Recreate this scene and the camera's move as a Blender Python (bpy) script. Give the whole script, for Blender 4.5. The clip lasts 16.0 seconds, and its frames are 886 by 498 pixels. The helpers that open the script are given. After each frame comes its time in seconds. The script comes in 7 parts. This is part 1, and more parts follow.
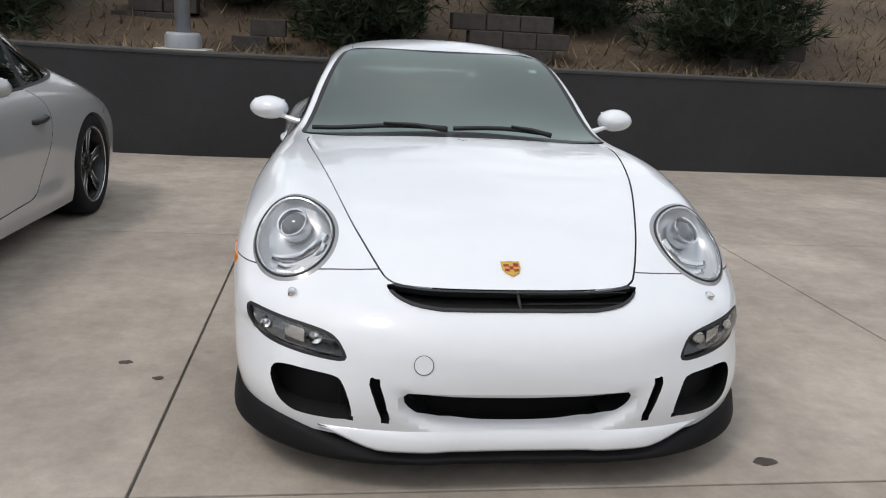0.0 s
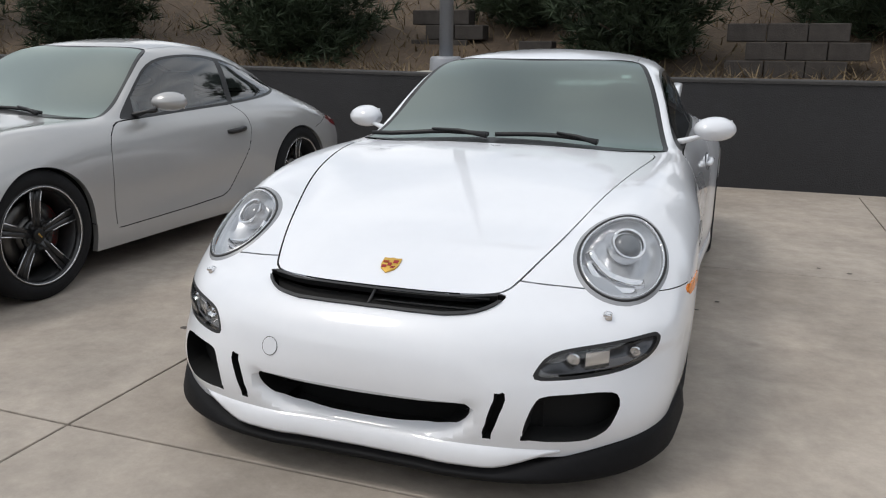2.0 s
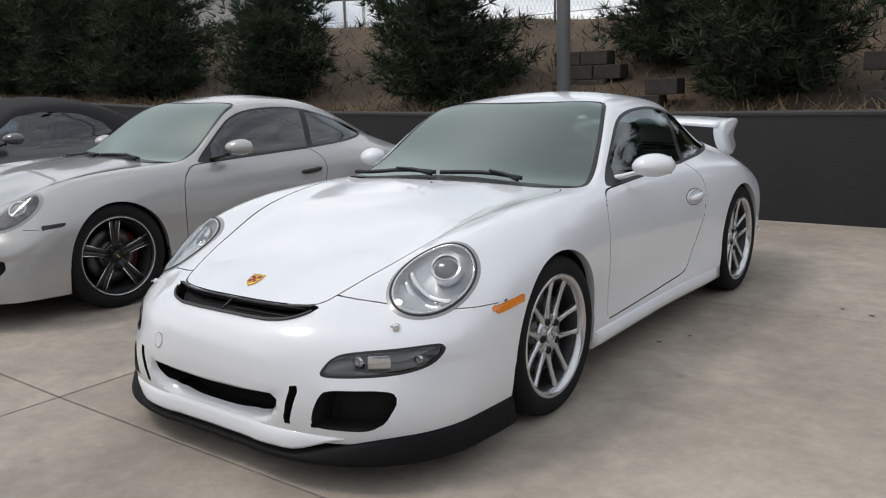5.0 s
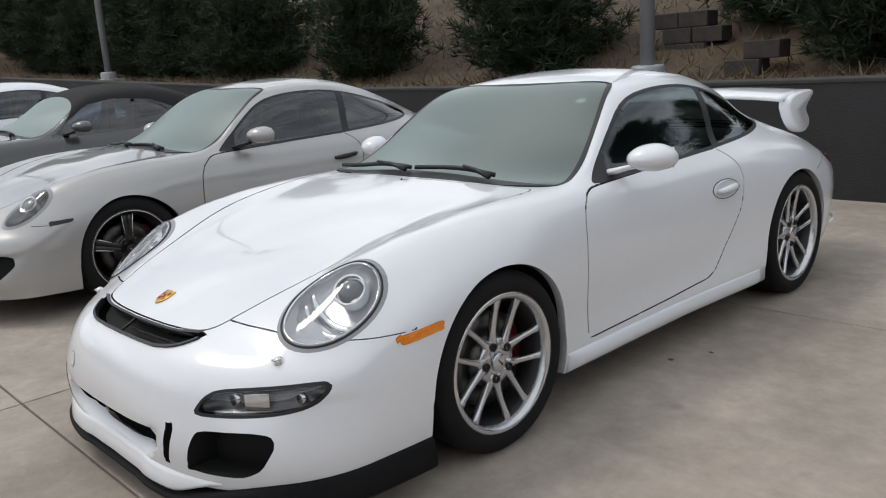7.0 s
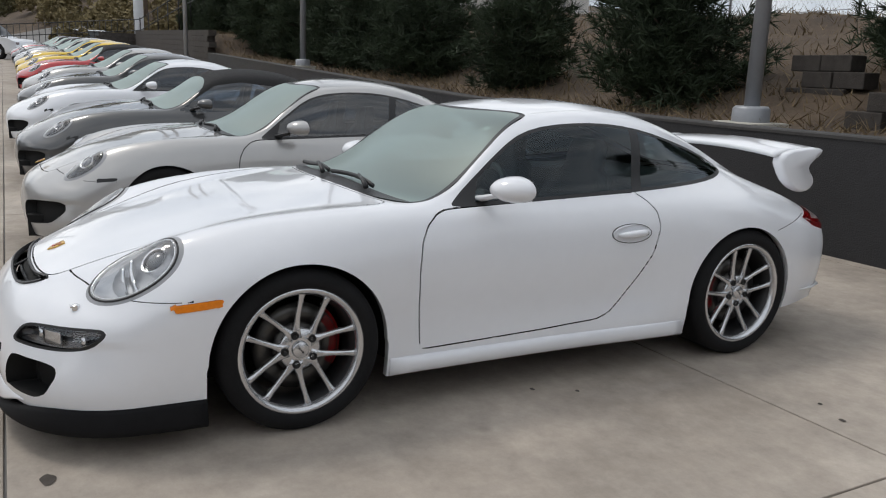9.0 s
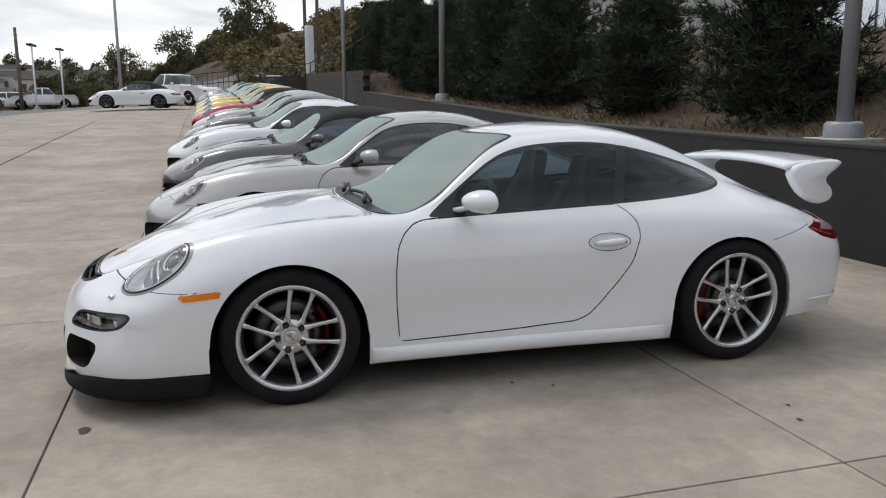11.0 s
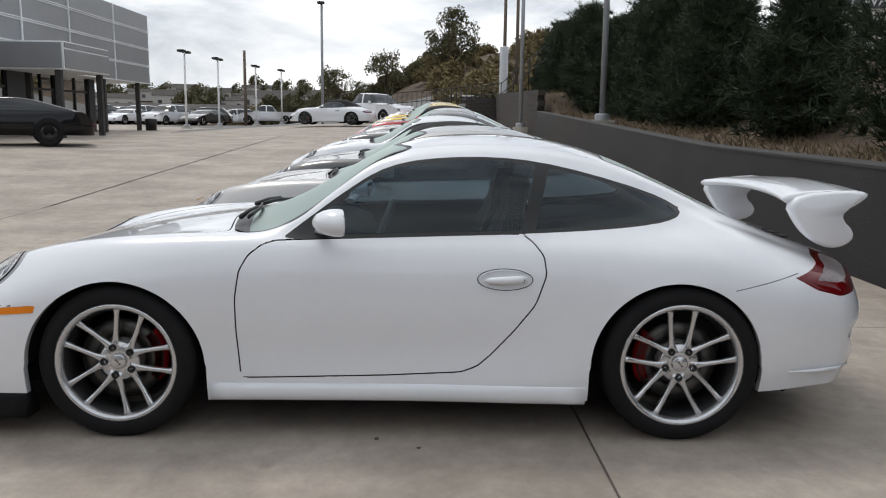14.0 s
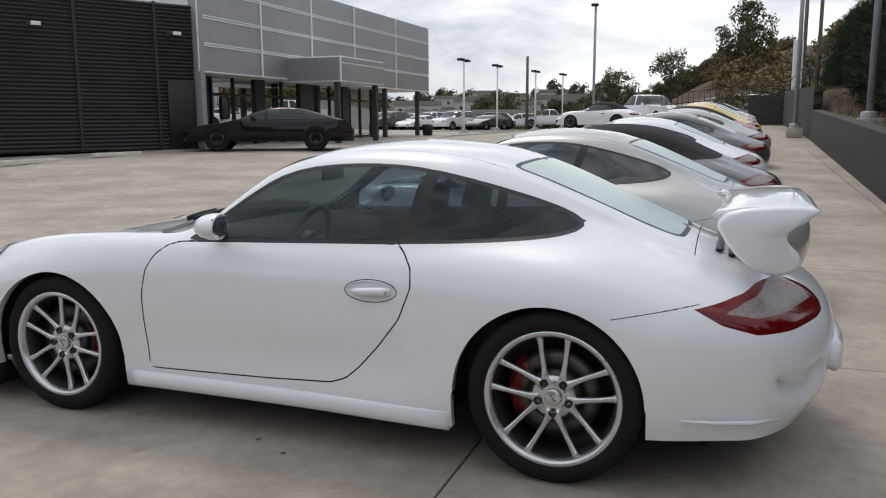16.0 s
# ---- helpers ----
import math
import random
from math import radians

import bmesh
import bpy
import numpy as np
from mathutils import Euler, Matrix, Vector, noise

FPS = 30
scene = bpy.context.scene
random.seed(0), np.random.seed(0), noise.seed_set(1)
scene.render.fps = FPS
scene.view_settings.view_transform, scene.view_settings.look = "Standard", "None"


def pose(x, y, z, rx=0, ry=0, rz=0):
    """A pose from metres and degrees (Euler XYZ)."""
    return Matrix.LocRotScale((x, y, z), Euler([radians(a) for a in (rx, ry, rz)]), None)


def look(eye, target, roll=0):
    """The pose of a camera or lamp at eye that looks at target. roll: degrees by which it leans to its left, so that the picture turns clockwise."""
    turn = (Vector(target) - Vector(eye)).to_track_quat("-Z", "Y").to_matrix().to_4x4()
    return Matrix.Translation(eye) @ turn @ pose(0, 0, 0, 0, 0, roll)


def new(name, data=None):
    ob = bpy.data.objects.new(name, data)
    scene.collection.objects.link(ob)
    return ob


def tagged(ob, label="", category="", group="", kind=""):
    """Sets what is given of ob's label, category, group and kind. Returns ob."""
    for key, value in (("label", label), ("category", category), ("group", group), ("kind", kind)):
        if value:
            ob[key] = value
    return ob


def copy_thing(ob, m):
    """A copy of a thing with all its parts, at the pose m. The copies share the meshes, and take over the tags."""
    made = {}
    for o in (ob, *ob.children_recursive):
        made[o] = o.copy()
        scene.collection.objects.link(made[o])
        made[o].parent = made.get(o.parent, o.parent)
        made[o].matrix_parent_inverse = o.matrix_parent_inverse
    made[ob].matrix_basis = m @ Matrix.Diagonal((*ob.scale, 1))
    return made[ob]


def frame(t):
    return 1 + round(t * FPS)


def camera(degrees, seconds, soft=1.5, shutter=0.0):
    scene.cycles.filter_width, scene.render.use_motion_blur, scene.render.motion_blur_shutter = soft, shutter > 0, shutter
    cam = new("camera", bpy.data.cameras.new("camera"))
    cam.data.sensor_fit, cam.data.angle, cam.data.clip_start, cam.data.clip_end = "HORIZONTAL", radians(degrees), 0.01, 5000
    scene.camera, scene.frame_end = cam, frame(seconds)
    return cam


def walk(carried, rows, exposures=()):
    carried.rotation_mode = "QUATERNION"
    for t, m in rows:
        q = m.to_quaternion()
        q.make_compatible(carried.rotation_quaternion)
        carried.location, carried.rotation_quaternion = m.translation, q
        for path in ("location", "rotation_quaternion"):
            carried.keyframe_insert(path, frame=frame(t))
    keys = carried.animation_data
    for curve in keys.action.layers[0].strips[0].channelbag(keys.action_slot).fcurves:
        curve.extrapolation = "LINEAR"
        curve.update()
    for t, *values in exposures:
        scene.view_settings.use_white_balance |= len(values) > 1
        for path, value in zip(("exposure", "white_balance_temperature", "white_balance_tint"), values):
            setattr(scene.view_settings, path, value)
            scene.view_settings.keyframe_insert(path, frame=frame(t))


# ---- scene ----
cam = camera(58.0, 16.0, 1.1)
EXPO = [(0, 0.0), (2.2, -0.01), (4.5, -0.11), (7, -0.10), (11, -0.14), (12.5, -0.14), (14, -0.07), (16, -0.08)]
PATH = [
    (0, (-0.533, -3.116, 1.312), (-0.272, -1.202, 0.793), 3.0),
    (0.5, (-0.171, -3.053, 1.29), (-0.13, -1.106, 0.833), 4.3),
    (1, (0.229, -3.048, 1.275), (0.073, -1.107, 0.818), 1.4),
    (1.5, (0.613, -3.026, 1.217), (0.192, -1.128, 0.749), 1.6),
    (2, (0.957, -2.974, 1.269), (0.301, -1.148, 0.784), 0.5),
    (2.5, (1.341, -3.0, 1.279), (0.499, -1.237, 0.848), -0.3),
    (3, (1.683, -2.912, 1.264), (0.633, -1.26, 0.859), -1.2),
    (3.5, (1.955, -2.812, 1.291), (0.843, -1.192, 0.923), -1.1),
    (4, (2.165, -2.784, 1.297), (1.056, -1.162, 0.921), -0.9),
    (4.5, (2.245, -2.772, 1.298), (1.123, -1.162, 0.911), -1.4),
    (4.7, (2.278, -2.763, 1.294), (1.138, -1.166, 0.91), -1.7),
    (6.8, (2.589, -2.032, 1.364), (1.21, -0.658, 0.907), -2.8),
    (7, (2.621, -1.92, 1.347), (1.202, -0.584, 0.896), -3.8),
    (7.5, (2.693, -1.534, 1.359), (1.126, -0.399, 0.849), -2.4),
    (8, (3.012, -1.202, 1.351), (1.381, -0.143, 0.883), -0.7),
    (8.5, (3.343, -1.033, 1.367), (1.656, -0.08, 0.871), 1.6),
    (8.7, (3.471, -0.989, 1.378), (1.777, -0.024, 0.932), 2.2),
    (10.8, (4.423, -0.431, 1.382), (2.544, 0.141, 1.007), -0.8),
    (11, (4.442, -0.324, 1.379), (2.553, 0.228, 1.023), -0.3),
    (11.5, (4.459, -0.216, 1.385), (2.549, 0.281, 1.063), 0.3),
    (12, (4.465, -0.128, 1.386), (2.539, 0.318, 1.085), -0.5),
    (12.5, (4.396, 0.087, 1.327), (2.463, 0.473, 0.988), -1.7),
    (13, (4.255, 0.458, 1.348), (2.312, 0.799, 1.015), -0.7),
    (13.5, (4.196, 0.909, 1.343), (2.241, 1.177, 1.017), -0.2),
    (14, (4.09, 1.272, 1.318), (2.114, 1.321, 1.012), 0.7),
    (14.5, (3.936, 1.63, 1.338), (1.965, 1.466, 1.045), 1.4),
    (15, (3.811, 2.08, 1.34), (1.883, 1.658, 1.017), 0.9),
    (15.5, (3.732, 2.486, 1.315), (1.84, 1.915, 1.01), 0.7),
    (16, (3.694, 2.941, 1.336), (1.833, 2.276, 1.034), -0.1),
]
walk(cam, [(t, look(eye, target, roll)) for t, eye, target, roll in PATH], EXPO)
# ---- world and light ----
SUN_DIR = Vector((-0.42, -0.30, 0.86)).normalized()


def sky():
    w = bpy.data.worlds.new("sky")
    scene.world = w
    w.use_nodes = True
    n, l = w.node_tree.nodes, w.node_tree.links
    n.clear()
    out, bg = n.new("ShaderNodeOutputWorld"), n.new("ShaderNodeBackground")
    nish = n.new("ShaderNodeTexSky")
    nish.sky_type, nish.sun_disc = "NISHITA", False
    nish.sun_elevation = math.asin(SUN_DIR.z)
    nish.sun_rotation = math.atan2(SUN_DIR.x, SUN_DIR.y)
    nish.dust_density = 4.0
    co, mp = n.new("ShaderNodeTexCoord"), n.new("ShaderNodeMapping")
    mp.inputs["Scale"].default_value = (1.0, 1.0, 3.2)
    tex = n.new("ShaderNodeTexNoise")
    tex.inputs["Scale"].default_value, tex.inputs["Detail"].default_value = 2.6, 7
    tex.inputs["Roughness"].default_value, tex.inputs["Distortion"].default_value = 0.58, 0.4
    ramp = n.new("ShaderNodeValToRGB")
    ramp.color_ramp.elements[0].position, ramp.color_ramp.elements[1].position = 0.40, 0.63
    ramp.color_ramp.elements[0].color = (5.6, 6.2, 7.0, 1)
    ramp.color_ramp.elements[1].color = (12.9, 13.0, 13.1, 1)
    mix = n.new("ShaderNodeMix")
    mix.data_type = "RGBA"
    mix.inputs["Factor"].default_value = 0.86
    l.new(co.outputs["Generated"], mp.inputs["Vector"])
    l.new(mp.outputs["Vector"], tex.inputs["Vector"])
    l.new(tex.outputs["Fac"], ramp.inputs["Fac"])
    l.new(nish.outputs["Color"], mix.inputs["A"])
    l.new(ramp.outputs["Color"], mix.inputs["B"])
    l.new(mix.outputs["Result"], bg.inputs["Color"])
    bg.inputs["Strength"].default_value = 0.108
    l.new(bg.outputs["Background"], out.inputs["Surface"])
    sun = new("sun", bpy.data.lights.new("sun", "SUN"))
    sun.data.energy, sun.data.angle, sun.data.color = 1.0, radians(14), (1.0, 0.96, 0.9)
    sun.matrix_world = look(SUN_DIR * 60, (0, 0, 0))


sky()


# ---- materials ----
def mat(name, color, rough=0.5, metal=0.0, coat=0.0, spec=0.5, var=0.0, scale=4.0, bump=0.0, bscale=60.0, trans=0.0, ior=1.45, alpha=1.0, second=None, island=0.0):
    """A procedural surface: base colour varied at two scales, with a fine bump."""
    m = bpy.data.materials.new(name)
    m.use_nodes = True
    n, l = m.node_tree.nodes, m.node_tree.links
    p = n["Principled BSDF"]
    p.inputs["Base Color"].default_value = (*color, 1)
    p.inputs["Roughness"].default_value, p.inputs["Metallic"].default_value = rough, metal
    p.inputs["Coat Weight"].default_value, p.inputs["Coat Roughness"].default_value = coat, 0.03
    p.inputs["Specular IOR Level"].default_value = spec
    p.inputs["Transmission Weight"].default_value, p.inputs["IOR"].default_value = trans, ior
    p.inputs["Alpha"].default_value = alpha
    co = n.new("ShaderNodeTexCoord")
    if var > 0 or second or island:
        a, b = n.new("ShaderNodeTexNoise"), n.new("ShaderNodeTexNoise")
        a.inputs["Scale"].default_value, a.inputs["Detail"].default_value = scale, 6
        b.inputs["Scale"].default_value, b.inputs["Detail"].default_value = scale * 11, 4
        add = n.new("ShaderNodeMath")
        add.operation = "MULTIPLY_ADD"
        add.inputs[1].default_value = 0.45
        l.new(b.outputs["Fac"], add.inputs[0])
        l.new(a.outputs["Fac"], add.inputs[2])
        fac = add.outputs[0]
        if island:
            geo = n.new("ShaderNodeNewGeometry")
            isl = n.new("ShaderNodeMath")
            isl.operation = "MULTIPLY_ADD"
            isl.inputs[1].default_value = island
            l.new(geo.outputs["Random Per Island"], isl.inputs[0])
            l.new(fac, isl.inputs[2])
            fac = isl.outputs[0]
        r = n.new("ShaderNodeValToRGB")
        r.color_ramp.elements[0].position, r.color_ramp.elements[1].position = 0.45, 1.0 + island
        c2 = second or tuple(min(1, c * (1 + var)) for c in color)
        c1 = color if second else tuple(c * (1 - var) for c in color)
        r.color_ramp.elements[0].color, r.color_ramp.elements[1].color = (*c1, 1), (*c2, 1)
        for x in (a, b):
            l.new(co.outputs["Object"], x.inputs["Vector"])
        l.new(fac, r.inputs["Fac"])
        l.new(r.outputs["Color"], p.inputs["Base Color"])
    if bump > 0:
        t = n.new("ShaderNodeTexNoise")
        t.inputs["Scale"].default_value, t.inputs["Detail"].default_value = bscale, 5
        l.new(co.outputs["Object"], t.inputs["Vector"])
        b = n.new("ShaderNodeBump")
        b.inputs["Strength"].default_value, b.inputs["Distance"].default_value = bump, 0.01
        l.new(t.outputs["Fac"], b.inputs["Height"])
        l.new(b.outputs["Normal"], p.inputs["Normal"])
    return m


def paint(name, color, metal=0.0):
    return mat(name, color, 0.32, metal, 1.0, 0.5, 0.025, 1.5, 0.012, 900)


M = {
    "white": paint("white_paint", (0.785, 0.80, 0.835)),
    "silver": paint("silver_paint", (0.42, 0.415, 0.41), 0.35),
    "graphite": paint("graphite_paint", (0.075, 0.076, 0.078), 0.4),
    "black": mat("black_paint", (0.005, 0.005, 0.006), 0.12, 0.0, 0.3, 0.3, 0.05, 1.5),
    "yellow": paint("yellow_paint", (0.75, 0.50, 0.03)),
    "red": paint("red_paint", (0.45, 0.015, 0.02)),
    "seam": mat("dark_gap", (0.012, 0.012, 0.012), 0.9),
    "trim": mat("black_trim", (0.016, 0.016, 0.017), 0.42, bump=0.1, bscale=400),
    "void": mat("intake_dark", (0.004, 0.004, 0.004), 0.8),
    "lip": mat("black_lip", (0.009, 0.009, 0.010), 0.6, spec=0.15, var=0.3, scale=5, bump=0.1, bscale=300),
    "tyre": mat("tyre_rubber", (0.011, 0.011, 0.012), 0.8, spec=0.25, var=0.25, scale=6, bump=0.2, bscale=200),
    "rim": mat("silver_wheel", (0.62, 0.625, 0.64), 0.27, 0.85, 0.3, var=0.05, scale=8),
    "rimdark": mat("dark_wheel", (0.012, 0.012, 0.013), 0.3, 0.3, 0.5),
    "disc": mat("brake_disc", (0.10, 0.097, 0.093), 0.42, 0.9, var=0.2, scale=20),
    "caliper": mat("red_caliper", (0.30, 0.008, 0.010), 0.35, coat=0.5),
    "bolt": mat("dark_bolt", (0.010, 0.010, 0.010), 0.45, 0.2),
    "amber": mat("amber_lens", (0.85, 0.24, 0.015), 0.18, coat=0.8, var=0.1, scale=60),
    "redlens": mat("red_lens", (0.13, 0.002, 0.004), 0.10, coat=0.1, var=0.12, scale=40),
    "clearlens": mat("clear_rear_lens", (0.20, 0.165, 0.165), 0.35, 0.0, coat=0.2, var=0.4, scale=60),
    "chrome": mat("chrome", (0.75, 0.75, 0.76), 0.12, 1.0),
    "reflector": mat("lamp_reflector", (0.58, 0.59, 0.61), 0.30, 0.55, var=0.06, scale=12),
    "lampedge": mat("grey_lamp_edge", (0.31, 0.315, 0.325), 0.30, 0.3, 0.6),
    "lampgap": mat("black_lamp_seal", (0.02, 0.02, 0.021), 0.5),
    "lampdark": mat("dark_lamp_bowl", (0.10, 0.10, 0.105), 0.2, 0.7, var=0.3, scale=30),
    # near-black in place of silver: the shade inside the wheel is in this colour
    "barrel": mat("shaded_wheel_barrel", (0.030, 0.030, 0.031), 0.45, 0.4, var=0.3, scale=12),
    "bezel": mat("grey_bezel", (0.42, 0.43, 0.45), 0.30, 0.4, 0.4),
    "lampglass": mat("projector_glass", (0.10, 0.105, 0.115), 0.06, 0.2, 0.8),
    "gold": mat("gold_badge", (0.65, 0.40, 0.09), 0.3, 0.8),
    "badgered": mat("badge_red", (0.30, 0.01, 0.01), 0.35),
    "leather": mat("black_leather", (0.02, 0.02, 0.021), 0.5, var=0.2, scale=10, bump=0.15, bscale=150),
    "steer": mat("grey_steering_leather", (0.085, 0.085, 0.09), 0.4, var=0.1, scale=20),
    "cabin": mat("dark_cabin_lining", (0.028, 0.028, 0.030), 0.7, var=0.2, scale=8),
    "cloth": mat("soft_top_cloth", (0.010, 0.010, 0.011), 0.85, var=0.2, scale=30, bump=0.3, bscale=500),
}


def glass(name, tint, low=0.08, high=0.9, bend=3.5, gleam=(1, 1, 1), haze=0.0):
    """Thin tinted car glass: looks through with a tint and mirrors more at a slant."""
    m = bpy.data.materials.new(name)
    m.use_nodes = True
    n, l = m.node_tree.nodes, m.node_tree.links
    n.clear()
    out, tr, gl, mx, lw = (n.new("ShaderNode" + k) for k in ("OutputMaterial", "BsdfTransparent", "BsdfGlossy", "MixShader", "LayerWeight"))
    tr.inputs["Color"].default_value = (*tint, 1)
    gl.inputs["Roughness"].default_value = haze
    gl.inputs["Color"].default_value = (*gleam, 1)
    lw.inputs["Blend"].default_value = 0.5
    pw, mr = n.new("ShaderNodeMath"), n.new("ShaderNodeMapRange")
    pw.operation = "POWER"
    pw.inputs[1].default_value = bend
    mr.inputs["To Min"].default_value, mr.inputs["To Max"].default_value = low, high
    l.new(lw.outputs["Facing"], pw.inputs[0])
    l.new(pw.outputs[0], mr.inputs["Value"])
    l.new(mr.outputs[0], mx.inputs[0])
    l.new(tr.outputs[0], mx.inputs[1])
    l.new(gl.outputs[0], mx.inputs[2])
    l.new(mx.outputs[0], out.inputs["Surface"])
    return m


M["screen"] = glass("windshield_glass", (0.46, 0.55, 0.51), 0.15, 0.92, 2.2, (0.66, 0.75, 0.71), 0.29)
M["rearglass"] = glass("rear_window_glass", (0.50, 0.60, 0.55), 0.42, 0.95, 2.0, (0.92, 1.0, 0.96), 0.30)
M["sideglass"] = glass("tinted_side_glass", (0.37, 0.45, 0.49), 0.04, gleam=(0.90, 0.96, 1.0))
M["quarterglass"] = glass("dark_quarter_glass", (0.27, 0.33, 0.36), 0.04, gleam=(0.90, 0.96, 1.0))
M["privacy"] = glass("dark_side_glass", (0.22, 0.27, 0.32), 0.09)
M["lens"] = glass("clear_lamp_lens", (0.95, 0.96, 0.97), 0.07)


# ---- mesh helpers ----
def thing(name, label, category, m=None, group="", kind=""):
    ob = tagged(new(name), label, category, group, kind)
    if m is not None:
        ob.matrix_world = m
    return ob


def part(name, bm, material, parent=None, label="", smooth=True, sharp=0.6):
    """Link a bmesh as one mesh object under parent. material: one, or a list of them."""
    me = bpy.data.meshes.new(name)
    if smooth:
        for f in bm.faces:
            f.smooth = True
        if sharp:
            for e in bm.edges:
                if len(e.link_faces) == 2 and e.calc_face_angle(0) > sharp:
                    e.smooth = False
    bm.to_mesh(me)
    bm.free()
    for mm in (material if isinstance(material, (list, tuple)) else [material]):
        me.materials.append(mm)
    ob = new(name, me)
    if parent is not None:
        ob.parent = parent
    if label:
        tagged(ob, label)
    return ob


def faces_of(bm, verts, faces, index=0):
    vs = [bm.verts.new(v) for v in verts]
    for f in faces:
        try:
            bm.faces.new([vs[i] for i in f]).material_index = index
        except ValueError:
            pass
    return vs


def box(bm, lo, hi, bevel=0.0, m=None, index=0):
    x0, y0, z0 = lo
    x1, y1, z1 = hi
    vs = faces_of(bm, [(x0, y0, z0), (x1, y0, z0), (x1, y1, z0), (x0, y1, z0), (x0, y0, z1), (x1, y0, z1), (x1, y1, z1), (x0, y1, z1)],
                  [(3, 2, 1, 0), (4, 5, 6, 7), (0, 1, 5, 4), (1, 2, 6, 5), (2, 3, 7, 6), (3, 0, 4, 7)], index)
    if bevel:
        es = list({e for v in vs for e in v.link_edges})
        r = bmesh.ops.bevel(bm, geom=es, offset=bevel, segments=2, affect="EDGES", profile=0.5)
        vs = list({v for f in r["faces"] for v in f.verts} | {v for v in vs if v.is_valid})
    if m is not None:
        bmesh.ops.transform(bm, matrix=m, verts=vs)
    return vs


def revolve(bm, prof, n=32, axis="x", at=(0, 0, 0), index=0, arc=None):
    """Turn a profile of (along, radius) about an axis through at."""
    a0, a1 = arc or (0, 2 * math.pi)
    steps = n if arc is None else n + 1
    rings = []
    for i in range(steps):
        t = a0 + (a1 - a0) * i / n
        c, s = math.cos(t), math.sin(t)
        ring = []
        for a, r in prof:
            p = {"x": (a, r * c, r * s), "y": (r * s, a, r * c), "z": (r * c, r * s, a)}[axis]
            ring.append(bm.verts.new((p[0] + at[0], p[1] + at[1], p[2] + at[2])))
        rings.append(ring)
    for i in range(n):
        A, B = rings[i], rings[(i + 1) % steps]
        for j in range(len(prof) - 1):
            bm.faces.new((A[j], B[j], B[j + 1], A[j + 1])).material_index = index
    return [v for r in rings for v in r]


def loft(bm, rings, closed=True, caps=True, index=0):
    rs = [[bm.verts.new(p) for p in r] for r in rings]
    n = len(rs[0])
    for A, B in zip(rs, rs[1:]):
        for j in range(n if closed else n - 1):
            k = (j + 1) % n
            bm.faces.new((A[j], A[k], B[k], B[j])).material_index = index
    if caps and closed:
        bm.faces.new(rs[0][::-1]).material_index = index
        bm.faces.new(rs[-1]).material_index = index
    return [v for r in rs for v in r]


def tube(bm, pts, radius, n=8, index=0, flat=1.0):
    """A round bar through points; radius one number or one per point."""
    pts = [Vector(p) for p in pts]
    rad = radius if isinstance(radius, (list, tuple)) else [radius] * len(pts)
    rings, up = [], Vector((0.13, 0.21, 1))
    for i, p in enumerate(pts):
        d = (pts[min(i + 1, len(pts) - 1)] - pts[max(i - 1, 0)]).normalized()
        if abs(d.dot(up.normalized())) > 0.97:
            up = Vector((1, 0.2, 0.1))
        u = d.cross(up).normalized()
        v = d.cross(u).normalized()
        rings.append([p + rad[i] * (math.cos(2 * math.pi * k / n) * u + flat * math.sin(2 * math.pi * k / n) * v) for k in range(n)])
    return loft(bm, rings, index=index)


def prism(bm, poly, h, m, bevel=0.0, index=0):
    """A flat outline (x, y) thickened from 0 to h, placed by m."""
    vs = loft(bm, [[(x, y, 0) for x, y in poly], [(x, y, h) for x, y in poly]], index=index)
    if bevel:
        fs = [f for f in {f for v in vs for f in v.link_faces} if len(f.verts) == len(poly)]
        es = list({e for f in fs for e in f.edges})
        r = bmesh.ops.bevel(bm, geom=es, offset=bevel, segments=2, affect="EDGES", profile=0.5)
        vs = list({v for f in r["faces"] for v in f.verts} | {v for v in vs if v.is_valid})
    bmesh.ops.transform(bm, matrix=m, verts=vs)
    return vs


def pchip(pts, q):
    """Smooth values of a line given as (t, a, b, ...) at the places q, with no overshoot."""
    P = np.array(pts, float)
    t, q = P[:, 0], np.asarray(q, float)
    out = []
    for c in range(1, P.shape[1]):
        v = P[:, c]
        h, d = np.diff(t), np.diff(v) / np.diff(t)
        m = np.zeros(len(t))
        m[0], m[-1] = d[0], d[-1]
        for i in range(1, len(t) - 1):
            if d[i - 1] * d[i] > 0:
                w1, w2 = 2 * h[i] + h[i - 1], h[i] + 2 * h[i - 1]
                m[i] = (w1 + w2) / (w1 / d[i - 1] + w2 / d[i])
        k = np.clip(np.searchsorted(t, q) - 1, 0, len(t) - 2)
        s = (q - t[k]) / h[k]
        out.append((1 + 2 * s) * (1 - s) ** 2 * v[k] + s * (1 - s) ** 2 * h[k] * m[k] + s * s * (3 - 2 * s) * v[k + 1] + s * s * (s - 1) * h[k] * m[k + 1])
    return np.array(out)


OUTLINES = {}


